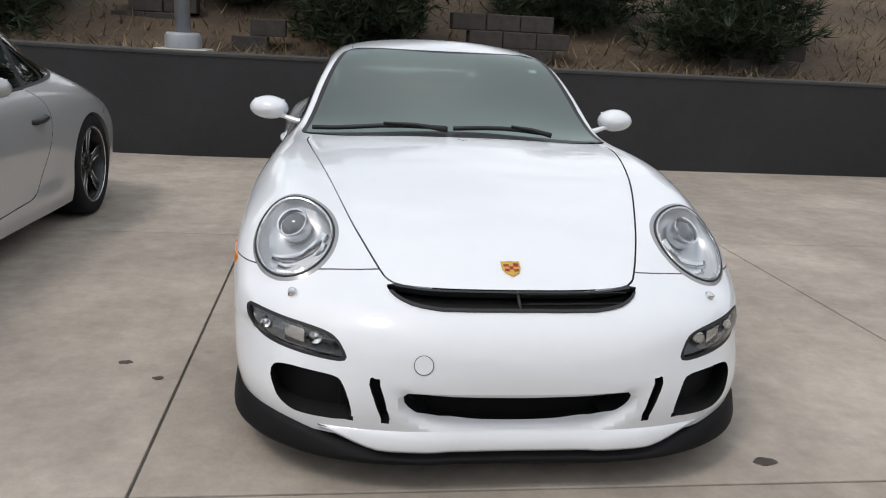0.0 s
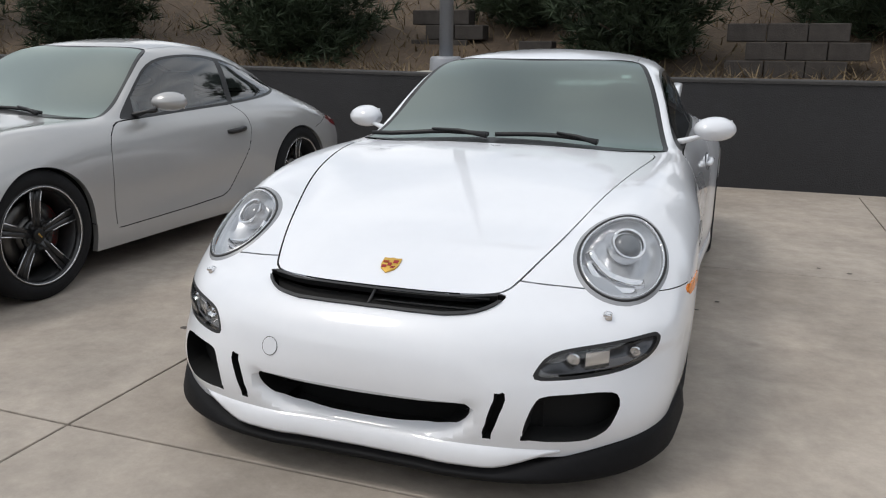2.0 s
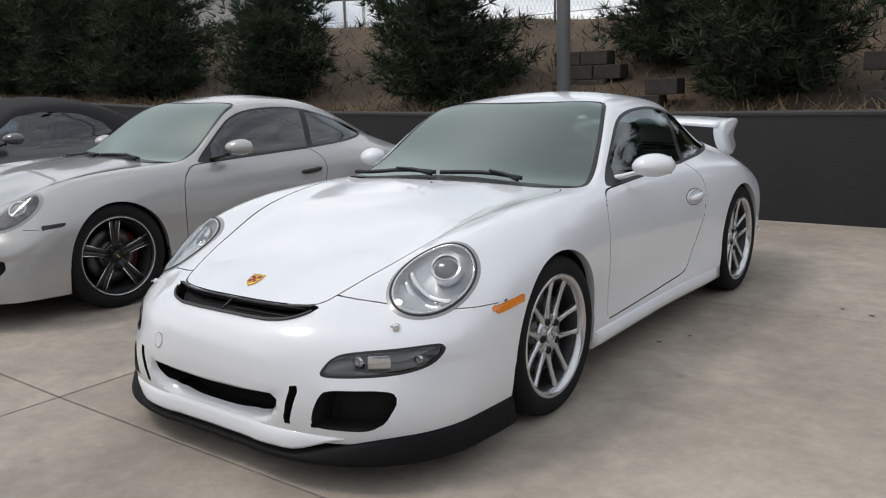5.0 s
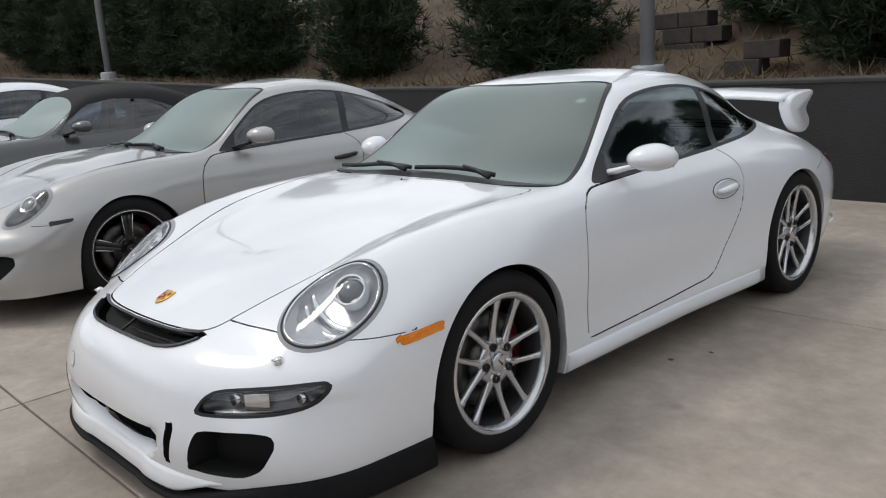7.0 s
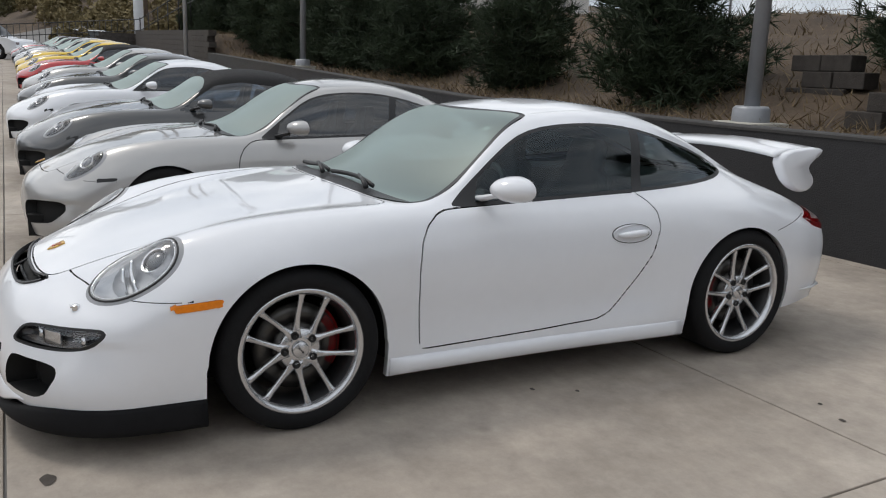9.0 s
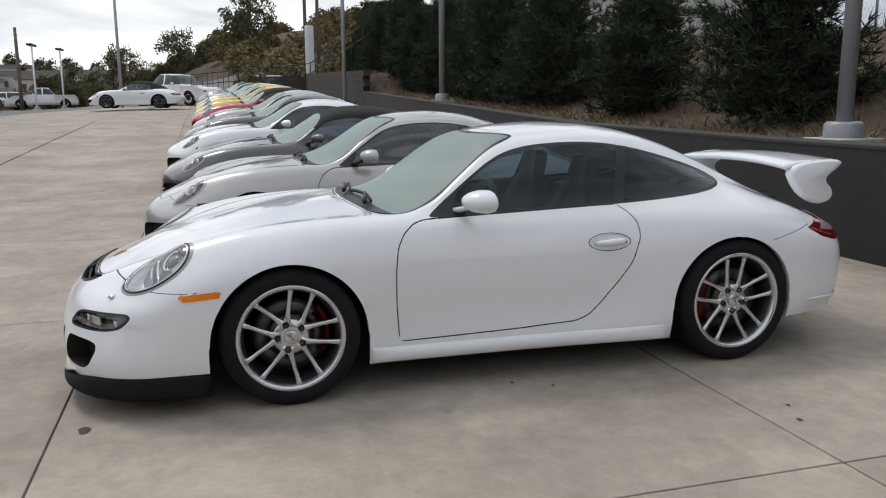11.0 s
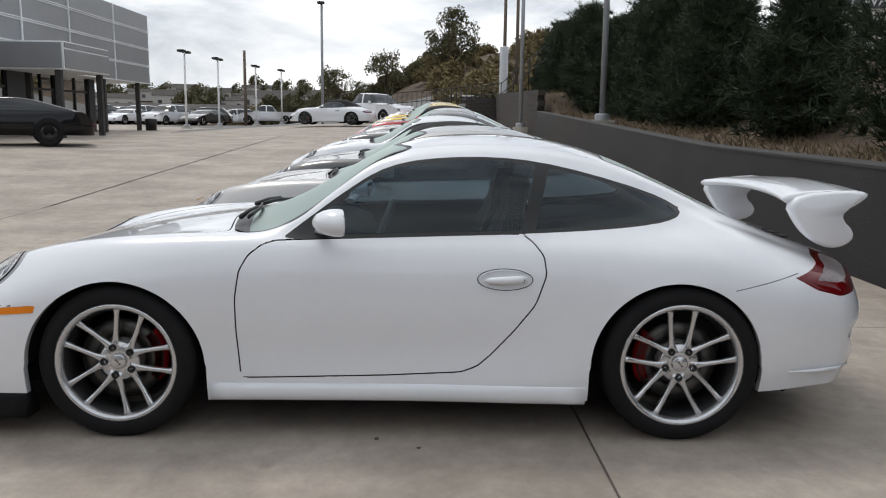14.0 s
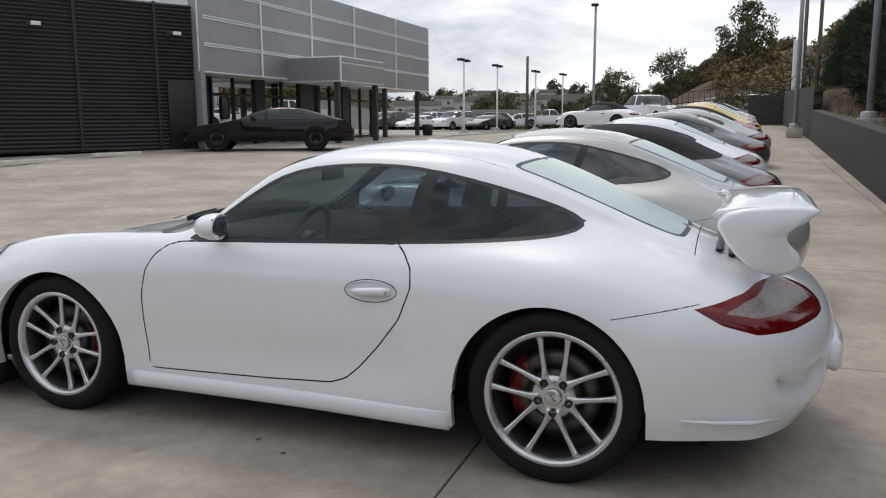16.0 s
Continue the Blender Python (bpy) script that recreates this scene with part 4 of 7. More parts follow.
    part("body", mirrored(warp(bm)), mats, car)
    for name, (half, material) in lib.items():
        if not half.faces:
            continue
        warp(half)
        label_ = {"side_marker": "amber marker lamp" if gt else "", "tail_lamp": "red tail lamp", "soft_top": "black cloth top"}.get(name, "")
        if name in both:
            ob = part(name, mirrored(half), material, car, label_)
            if gt and bent.get(name):
                ob.data.normals_split_custom_set_from_vertices([bent[name](v.co) for v in ob.data.vertices])
        else:
            other = mirrored(half, False)
            part(name, half, material, car, label_)
            part(name, other, material, car, label_)
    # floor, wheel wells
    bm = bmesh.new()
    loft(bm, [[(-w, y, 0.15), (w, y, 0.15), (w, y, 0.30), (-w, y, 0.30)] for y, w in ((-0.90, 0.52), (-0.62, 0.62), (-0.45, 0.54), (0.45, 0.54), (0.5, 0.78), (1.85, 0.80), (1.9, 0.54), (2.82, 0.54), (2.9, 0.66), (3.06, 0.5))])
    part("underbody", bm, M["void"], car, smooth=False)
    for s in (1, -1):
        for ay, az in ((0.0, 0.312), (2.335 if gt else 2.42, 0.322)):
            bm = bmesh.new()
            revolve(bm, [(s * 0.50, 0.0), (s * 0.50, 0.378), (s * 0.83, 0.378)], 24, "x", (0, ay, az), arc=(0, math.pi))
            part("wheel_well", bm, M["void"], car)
    # wheels
    r_f, r_r, w_f, w_r = (0.325, 0.333, 0.235, 0.29) if gt else (0.333, 0.342, 0.245, 0.29)
    for y, r, w, x, ahead in ((0.0, r_f, w_f, 0.742, True), (2.36 if gt else 2.445, r_r, w_r, 0.735, False)):
        wh = wheel_set(car, wheel_style, y, r, w, x, None)
        copy_thing(wh, pose(-x, y, r, 0, 0, 180))
        for s in (1, -1):
            caliper(car, s * (x + w / 2 - 0.105), y, r, ahead)
    # cabin
    if fine or style != "far":
        for s in (1, -1):
            seats(car, s * 0.36)
        bm = bmesh.new()
        loft(bm, [[(-w, y, z0), (w, y, z0), (w, y, z1), (0.3, y, z1 + 0.02), (-0.3, y, z1 + 0.02), (-w, y, z1)] for y, w, z0, z1 in ((0.50, 0.60, 0.5, 0.82), (0.62, 0.66, 0.5, 0.838), (0.82, 0.68, 0.5, 0.842), (0.96, 0.68, 0.52, 0.80), (1.0, 0.67, 0.55, 0.72))])
        part("dashboard", bm, M["cabin"], car)
        bm = bmesh.new()
        revolve(bm, [(0.017 * math.cos(k * math.pi / 4), 0.185 + 0.017 * math.sin(k * math.pi / 4)) for k in range(9)], 32, "y")
        box(bm, (-0.17, -0.008, -0.02), (0.17, 0.008, 0.02), 0.006)
        revolve(bm, [(-0.02, 0.0), (-0.02, 0.06), (0.015, 0.065), (0.02, 0.0)], 20, "y")
        bmesh.ops.transform(bm, matrix=pose(0.36, 1.06, 0.79, -22), verts=bm.verts)
        part("steering_wheel", bm, M["steer"], car)
        bm = bmesh.new()
        box(bm, (-0.68, 1.95, 0.3), (0.68, 2.7, 0.86), 0.05)
        part("rear_shelf", bm, M["cabin"], car)
        if gt:
            hit = down(0.0, 0.98)[0]
            bm = bmesh.new()
            box(bm, (-0.11, -0.012, -0.03), (0.11, 0.012, 0.03), 0.010)
            bmesh.ops.transform(bm, matrix=Matrix.Translation((0, 1.02, hit.z - 0.05)), verts=bm.verts)
            part("inner_mirror", bm, M["trim"], car)
    # mirrors, wipers, handles, small fittings
    for s in (1, -1):
        mirror(car, s, not gt, body_mat)
        hb = bmesh.new()
        hy, hz = (1.612, 0.688) if gt else (1.69, 0.715)
        hit = flank(hy, hz)[0]
        if gt:
            vs = revolve(hb, [(0.0, 0.112), (0.004, 0.110), (0.004, 0.105), (-0.004, 0.100), (-0.010, 0.06), (-0.012, 0.0)], 30, "x")
            for v in vs:
                v.co.z *= 0.37
            bmesh.ops.transform(hb, matrix=Matrix.Translation((hit.x - 0.002, hy, hz)), verts=hb.verts)
            hnd = part("door_handle", hb if s > 0 else mirrored(hb, False), body_mat, car)
            b2 = bmesh.new()
            tube(b2, [(hit.x + 0.002, hy - 0.085, hz - 0.004), (hit.x + 0.014, hy - 0.06, hz - 0.003), (hit.x + 0.020, hy, hz), (hit.x + 0.018, hy + 0.05, hz + 0.002), (hit.x + 0.010, hy + 0.088, hz + 0.003)], [0.006, 0.014, 0.017, 0.018, 0.015], 12)
            part("handle_grip", b2 if s > 0 else mirrored(b2, False), body_mat, hnd)
            b4 = bmesh.new()
            tube(b4, [flank(hy + 0.115 * math.cos(a), hz + 0.0435 * math.sin(a))[0] + Vector((0.0005, 0, 0)) for a in np.linspace(0, 2 * math.pi, 41)], 0.0018, 5)
            part("handle_gap", b4 if s > 0 else mirrored(b4, False), M["seam"], hnd)
            b3 = bmesh.new()
            revolve(b3, [(0.0, 0.009), (0.004, 0.008), (0.005, 0.0)], 14, "x", (hit.x + 0.024, hy + 0.072, hz + 0.002))
            part("lock", b3 if s > 0 else mirrored(b3, False), M["bolt"], hnd)
        else:
            tube(hb, [(hit.x - 0.005, hy - 0.10, hz - 0.006), (hit.x + 0.016, hy - 0.07, hz - 0.004), (hit.x + 0.024, hy, hz), (hit.x + 0.016, hy + 0.07, hz + 0.006), (hit.x - 0.005, hy + 0.10, hz + 0.008)], [0.012, 0.017, 0.018, 0.017, 0.012], 10)
            part("door_handle", hb if s > 0 else mirrored(hb, False), M["trim"], car)
        # lamp insides
        c = LAMP_C
        lb = bmesh.new()
        cu = c + LAMP_U * 0.068 + LAMP_V * 0.005
        mm = Matrix.Translation(cu - LAMP_N * 0.035) @ LAMP_N.to_track_quat("Z", "Y").to_matrix().to_4x4()
        revolve(lb, [(-0.03, 0.050), (0.016, 0.055), (0.022, 0.053), (0.020, 0.047), (0.006, 0.045), (0.002, 0.0)], 32, "z")
        bmesh.ops.transform(lb, matrix=mm, verts=lb.verts)
        part("headlamp_projector", lb if s > 0 else mirrored(lb, False), M["chrome"], car)
        lb = bmesh.new()
        revolve(lb, [(0.004, 0.044), (0.016, 0.038), (0.024, 0.024), (0.027, 0.0)], 28, "z")
        bmesh.ops.transform(lb, matrix=mm, verts=lb.verts)
        part("projector_glass", lb if s > 0 else mirrored(lb, False), M["lampglass"], car)
        if gt:
            lb = bmesh.new()
            for v0, r0 in ((-0.022, 0.105), (-0.062, 0.095)):
                pts = [c + LAMP_V * (r0 * math.sin(a)) + LAMP_U * (v0 + 0.02 - 0.05 * math.cos(a)) - LAMP_N * (0.05 - 0.02 * abs(math.sin(a))) for a in np.linspace(-1.15, 1.15, 11)]
                tube(lb, pts, 0.007, 6, flat=2.6)
            part("headlamp_vane", lb if s > 0 else mirrored(lb, False), M["chrome"], car)
            lb = bmesh.new()
            cl = c - LAMP_U * 0.135 - LAMP_N * 0.02
            mm = Matrix.Translation(cl) @ LAMP_N.to_track_quat("Z", "Y").to_matrix().to_4x4()
            loft(lb, [[c + LAMP_U * u + LAMP_V * w_ - LAMP_N * 0.033 for w_ in (-h, -h / 2, 0, h / 2, h)] for u, h in ((-0.075, 0.108), (-0.11, 0.090), (-0.14, 0.066), (-0.158, 0.030))], closed=False)
            part("headlamp_base", lb if s > 0 else mirrored(lb, False), M["bezel"], car)
            lb = bmesh.new()
            pts = [c + LAMP_U * (k_lamp[0] * 0.855 * math.cos(a)) + LAMP_V * (k_lamp[1] * 0.855 * math.sin(a)) for a in np.linspace(0, 2 * math.pi, 41)]
            pts = [Vector(tree.ray_cast(p + LAMP_N * 0.3, -LAMP_N)[0] or p) + LAMP_N * 0.004 for p in pts]
            tube(lb, pts, 0.0030, 6)
            part("headlamp_ring", lb if s > 0 else mirrored(lb, False), M["chrome"], car)
            lb = bmesh.new()
            pts = [c + LAMP_U * (k_lamp[0] * 0.905 * math.cos(a)) + LAMP_V * (k_lamp[1] * 0.905 * math.sin(a)) for a in np.linspace(0, 2 * math.pi, 41)]
            pts = [Vector(tree.ray_cast(p + LAMP_N * 0.3, -LAMP_N)[0] or p) + LAMP_N * 0.0035 for p in pts]
            tube(lb, pts, 0.0045, 6)
            part("headlamp_seal", lb if s > 0 else mirrored(lb, False), M["lampgap"], car)
            wb = bmesh.new()
            wh_ = face_on(0.668, 0.533)[0]
            revolve(wb, [(-0.012, 0.014), (0.006, 0.013), (0.010, 0.007), (0.011, 0.0)], 14, "z")
            box(wb, (-0.011, -0.020, -0.002), (0.011, 0.0, 0.006), 0.002)
            bmesh.ops.transform(wb, matrix=Matrix.Translation(wh_ + Vector((0.0, -0.003, 0.003))), verts=wb.verts)
            part("headlamp_washer", wb if s > 0 else mirrored(wb, False), M["chrome"], car)
            for fx, fz, fr in ((0.60, 0.432, 0.020), (0.755, 0.432, 0.016)):
                fb_ = bmesh.new()
                fh = face_on(fx, fz)[0]
                revolve(fb_, [(0.012, fr), (0.0, fr * 0.95), (0.008, fr * 0.5), (0.004, 0.0)], 16, "y", (fh.x - 0.006, fh.y + 0.018, fz))
                part("fog_lamp_bulb", fb_ if s > 0 else mirrored(fb_, False), M["chrome"], car)
            fb_ = bmesh.new()
            fh = face_on(0.668, 0.43)[0]
            vs = box(fb_, (-0.038, 0, -0.030), (0.038, 0.008, 0.022), 0.003)
            bmesh.ops.transform(fb_, matrix=Matrix.Translation((fh.x - 0.01, fh.y + 0.012, 0.432)) @ pose(0, 0, 0, 0, 0, 38), verts=[v for v in vs if v.is_valid])
            part("fog_lamp_block", fb_ if s > 0 else mirrored(fb_, False), M["chrome"], car)
        # wipers
    for x0, x1, x2 in ((-0.06, -0.34, -0.655), (0.42, 0.24, -0.03)):
        wb = bmesh.new()
        def at(x, off, lift=0.016):
            y = 0.405 + 0.16 * x * x + off
            h = down(x, y)[0]
            return Vector((x, y, h.z + lift + 0.010))
        tube(wb, [at(x0 + (x2 - x0) * k / 6, 0.035 + 0.028 * math.sin(math.pi * k / 6), 0.012) for k in range(7)], 0.007, 6, flat=1.6)
        tube(wb, [at(x0, 0.0, 0.015), at((x0 + x1) / 2, 0.03, 0.026), at(x1, 0.058, 0.026)], [0.013, 0.009, 0.006], 6)
        part("wiper", wb, M["trim"], car)
    if not fine:
        return car
    hit = down(0.0, -0.793)
    bm = bmesh.new()
    q = hit[1].to_track_quat("Z", "Y").to_matrix().to_4x4()
    mm = Matrix.Translation(hit[0]) @ q
    shield = [(-0.029, 0.034), (-0.012, 0.031), (0, 0.036), (0.012, 0.031), (0.029, 0.034), (0.029, 0.0), (0.022, -0.020), (0.0, -0.038), (-0.022, -0.020), (-0.029, 0.0)]
    if (mm.to_3x3() @ Vector((0, 1, 0))).y < 0:
        shield = [(x, -y) for x, y in shield][::-1]
    prism(bm, shield, 0.005, mm, 0.001)
    badge = part("badge", bm, M["gold"], car, "gold shield badge")
    bm = bmesh.new()
    sg = 1 if shield[0][1] > 0 else -1
    for x0, x1, y0, y1 in ((-0.024, -0.006, 0.014, 0.017), (-0.024, -0.006, 0.008, 0.011), (0.006, 0.022, -0.010, -0.007), (0.006, 0.020, -0.016, -0.013), (-0.006, 0.006, -0.006, 0.008), (0.008, 0.024, 0.008, 0.022), (-0.022, -0.007, -0.016, -0.004)):
        ya, yb = sorted((sg * y0, sg * y1))
        box(bm, (x0, ya, 0.0048), (x1, yb, 0.0062))
    bmesh.ops.transform(bm, matrix=mm, verts=bm.verts)
    part("badge_field", bm, M["badgered"], badge, smooth=False)
    if gt:
        for k, zz in enumerate((0.006, -0.010)):
            bm = bmesh.new()
            pts = []
            for x in np.linspace(-0.345, 0.345, 21):
                h = down(x, -0.905 - 0.028 * k + 0.14 * x * x * (2.0 - k * 0.4))[0]
                pts.append(h + Vector((0, 0.004, zz * 0.4)))
            tube(bm, pts, 0.0075, 6, flat=0.5)
            part("vent_slat", bm, M["trim"], car)
        bm = bmesh.new()
        h0, h1 = down(0.0, -0.900)[0], down(0.0, -0.958)[0]
        tube(bm, [h0 + Vector((0, 0, 0.002)), h1 + Vector((0, 0, 0.002))], 0.005, 6)
        part("vent_rib", bm, M["trim"], car)
        h = face_on(0.286, 0.406)
        bm = bmesh.new()
        revolve(bm, [(-0.0012, 0.0), (-0.0012, 0.026), (0.001, 0.0275)], 28, "y")
        bmesh.ops.transform(bm, matrix=Matrix.Translation((-h[0].x, h[0].y - 0.001, h[0].z)) @ Vector((0, -1, 0)).rotation_difference(Vector((-h[1].x, h[1].y, h[1].z))).to_matrix().to_4x4(), verts=bm.verts)
        cap = part("tow_eye_cover", bm, body_mat, car)
        bm = bmesh.new()
        revolve(bm, [(-0.0006, 0.0268), (-0.0006, 0.0286)], 28, "y")
        bmesh.ops.transform(bm, matrix=Matrix.Translation((-h[0].x, h[0].y - 0.001, h[0].z)) @ Vector((0, -1, 0)).rotation_difference(Vector((-h[1].x, h[1].y, h[1].z))).to_matrix().to_4x4(), verts=bm.verts)
        part("cover_gap", bm, M["seam"], cap)
        # black lip under the nose
        bm = bmesh.new()
        rings = []
        for k in range(61):
            ang = radians(-90 + 3.0 * k)
            d = Vector((math.sin(ang), -math.cos(ang), 0))
            o_ = Vector((abs(d.x) * 3, -0.375 + d.y * 3, 0.195))
            h = tree.ray_cast(o_, Vector((-abs(d.x), -d.y, 0)))
            p = Vector((math.copysign(h[0].x, d.x), h[0].y, 0))
            n_ = Vector((math.copysign(h[1].x, d.x) if abs(d.x) > 1e-6 else 0.0, h[1].y, 0)).normalized()
            e = abs(math.sin(ang)) ** 6
            c2 = min(1.0, max(0.0, (abs(math.degrees(ang)) - 30) / 28))
            c2 = c2 * c2 * (3 - 2 * c2)
            zt = 0.132 + 0.050 * c2 + 0.016 * e
            wide = 0.85 + 0.15 * c2 - 0.35 * e
            if k in (0, 60):
                p.y = -0.366
            rings.append([tuple(p + n_ * off + Vector((0, 0, z))) for off, z in ((-0.06, zt), (0.003, zt), (0.016 * wide, zt - 0.016), (0.030 * wide, 0.118), (0.029 * wide, 0.106), (0.016 * wide, 0.094), (-0.10, 0.094))])
        loft(bm, rings)
        part("front_lip", bm, M["lip"], car, "matt black front lip")
        bm = bmesh.new()
        rings = []
        for k in range(37):
            ang = radians(-45 + 2.5 * k)
            h = tree.ray_cast(Vector((abs(math.sin(ang)) * 3, -0.375 - math.cos(ang) * 3, 0.195)), Vector((-abs(math.sin(ang)), math.cos(ang), 0)))
            p = Vector((math.copysign(h[0].x, ang), h[0].y, 0))
            n_ = Vector((math.copysign(h[1].x, ang), h[1].y, 0)).normalized()
            e = min(1.0, (45 - abs(math.degrees(ang))) / 14.0)
            zb = 0.180 - 0.044 * e * e * (3 - 2 * e)
            rings.append([tuple(p + n_ * (off * e if off > 0 else off) + Vector((0, 0, z))) for off, z in ((-0.05, 0.20), (-0.004, 0.20), (0.010, 0.184), (0.022, zb + 0.010), (0.017, zb), (-0.05, zb))])
        loft(bm, rings)
        part("bumper_chin", bm, body_mat, car)
        # side skirts
        for s in (1, -1):
            bm = bmesh.new()
            rings = []
            for y in np.linspace(0.378, 1.955, 22):
                x0 = flank(y, 0.24)[0].x
                e = min(1.0, (y - 0.37) / 0.10, (1.965 - y) / 0.10)
                k = (0.35 + 0.65 * e) * (0.95 - 0.65 * max(0.0, y - 1.1))
                sec = [(-0.03, 0.236), (0.001, 0.2385), (0.012 * k, 0.231), (0.020 * k, 0.212), (0.020 * k, 0.190), (0.010 * k, 0.170), (-0.008, 0.160), (-0.04, 0.158)]
                rings.append([(s * (x0 + dx), y, z) for dx, z in sec])
            loft(bm, rings)
            part("side_skirt", bm, body_mat, car)
        # rear wing
        bm = bmesh.new()
        rings = []
        for k in range(25):
            t = -1 + 2 * k / 24
            x = 0.545 * t
            up = 0.022 * (1 - t * t)
            y0 = 2.885 + 0.05 * (1 - t * t)
            sec = [(y0, 1.008), (y0 + 0.02, 1.024), (y0 + 0.12, 1.040), (y0 + 0.26, 1.045), (3.235, 1.046), (3.252, 1.036), (3.235, 1.022), (y0 + 0.22, 1.004), (y0 + 0.08, 0.990), (y0 + 0.012, 0.992)]
            rings.append([(x, y, z + up) for y, z in sec])
        loft(bm, rings)
        wingp = part("rear_wing", bm, body_mat, car)
        for s in (1, -1):
            bm = bmesh.new()
            out = rounded([(2.90, 0.98), (2.95, 1.03), (3.15, 1.052), (3.262, 1.046), (3.25, 1.02), (3.155, 0.962), (3.150, 0.92), (3.205, 0.868), (3.20, 0.822), (3.14, 0.790), (3.07, 0.796), (2.99, 0.845), (2.935, 0.915)], 1)
            n = len(out)
            cy, cz = sum(p[0] for p in out) / n, sum(p[1] for p in out) / n
            R = []
            for dx, sh in ((-0.040, 0.90), (-0.034, 0.97), (-0.015, 1.0), (0.012, 1.0), (0.030, 0.96), (0.036, 0.88)):
                R.append([(s * (0.545 + dx + 0.05 * max(0, 0.9 - z) * 1.2), cy + (y - cy) * sh, cz + (z - cz) * sh) for y, z in (out if s > 0 else out[::-1])])
            loft(bm, R)
            part("wing_support", bm, body_mat, wingp)
        # air scoop on the lid and rear bumper details
        bm = bmesh.new()
        for k, yy in enumerate((2.92, 2.97, 3.02)):
            h = down(0.0, yy)[0]
            box(bm, (-0.30, yy - 0.016, h.z - 0.004), (0.30, yy + 0.016, h.z + 0.004), 0.002)
        part("lid_grille", bm, M["trim"], car)
        bm = bmesh.new()
        rings = []
        for k in range(21):
            x = -0.36 + 0.72 * k / 20
            q = abs(x) / 0.8
            y = 3.39 - 0.34 * (1 - (1 - q ** 2.6) ** 0.72)
            rings.append([(x, y - 0.05, 0.50), (x, y + 0.006, 0.515), (x, y + 0.026, 0.495), (x, y + 0.026, 0.415), (x, y + 0.006, 0.395), (x, y - 0.05, 0.41)])
        loft(bm, rings)
        part("bumper_centre", bm, body_mat, car)
        for s in (1, -1):
            bm = bmesh.new()
            tube(bm, [(s * 0.868, 2.82, 0.306), (s * 0.838, 2.95, 0.303), (s * 0.79, 3.06, 0.300), (s * 0.70, 3.155, 0.296)], [0.003, 0.008, 0.009, 0.005], 8)
            part("bumper_ridge", bm, body_mat, car)
        # small inspection tag behind the glass
        h = down(0.45, 1.02)
        bm = bmesh.new()
        box(bm, (-0.022, -0.016, 0), (0.022, 0.016, 0.001))
        bmesh.ops.transform(bm, matrix=Matrix.Translation(h[0] - h[1] * 0.006) @ h[1].to_track_quat("Z", "Y").to_matrix().to_4x4(), verts=bm.verts)
        part("window_tag", bm, mat("paper_tag", (0.75, 0.8, 0.8), 0.6), car, smooth=False)
    return car


main_car = sports_car("white sports coupe with a rear wing and silver wheels", M["white"], pose(0, 0, 0))


# ---- neighbours in the row ----
def drift(x):
    """The row and the wall swing slowly towards the bank as they run away."""
    return 0.05 + max(0.0, -x - 9.0) * 0.018


def lot(x, y):
    """The lot climbs from the white car towards the far end of the row and towards the showroom."""
    a = float(np.interp(-x, (0, 2, 7, 27, 42, 60, 90), (0, 0, 0.075, 0.90, 1.34, 1.62, 1.7)))
    b = float(np.interp(-x, (-4, 1, 6, 11, 18, 38, 60, 90), (0, 0, 0.22, 0.46, 0.66, 0.88, 1.05, 1.1)))
    k = min(1.0, max(0.0, (-y - 2.0) / 10.0))
    k = k * k * (3 - 2 * k)
    return a * (1 - k) + b * k


silver_car = sports_car("silver-grey sports coupe with black wheels and red calipers", M["silver"], pose(-3.12, 0.05, lot(-3.12, 1.2), 0, 0.5, -1.6), "modern", True, "row of sports cars", wheel_style="dark")
ROW = [
    ("graphite convertible with a closed black cloth top", "graphite", "cabrio", False, 0.02),
    ("white sports coupe in the row", "white", "modern", False, -0.1),
    ("dark grey sports coupe in the row", "graphite", "modern", False, 0.0),
    ("light silver sports coupe in the row", "silver", "modern", False, 0.05),
    ("red convertible with a black cloth top", "red", "cabrio", False, -0.05),
    ("yellow sports coupe in the row", "yellow", "modern", False, 0.0),
    ("yellow sports coupe far down the row", "yellow", "modern", False, 0.0),
    ("silver sports coupe in the row", "silver", "modern", False, 0.0),
    ("white convertible with a black cloth top", "white", "cabrio", False, 0.1),
    ("dark grey sports coupe far down the row", "graphite", "modern", False, 0.0),
    ("red convertible far down the row", "red", "cabrio", False, 0.0),
    ("silver sports coupe far down the row", "silver", "modern", False, 0.0),
    ("white sports coupe at the end of the row", "white", "modern", False, 0.1),
]
made_cars = {}
for k, (label, col, style, fine, dy) in enumerate(ROW):
    x = -6.36 - 3.18 * k
    yy = 0.02 + 0.26 * min(1.0, max(0.0, (-x - 8.0) / 9.0)) + dy
    place = pose(x, yy, lot(x, yy + 1.2), 0, 2.0, -1.0)
    key = (col, style, fine)
    if key in made_cars:
        tagged(copy_thing(made_cars[key], place), label)
    else:
        made_cars[key] = sports_car(label, M[col], place, style, fine, "row of sports cars", wheel_style="dark")
tagged(copy_thing(made_cars[("white", "cabrio", False)], pose(-38.3, -4.75, lot(-38.3, -3.5) + 0.06, 0, 0, -7)), "white convertible with black top standing across the lot")

# ---- ground ----
CONC = mat("concrete_slab", (0.352, 0.300, 0.250), 0.78, var=0.0, scale=0.55, second=(0.45, 0.398, 0.343), bump=0.25, bscale=45)


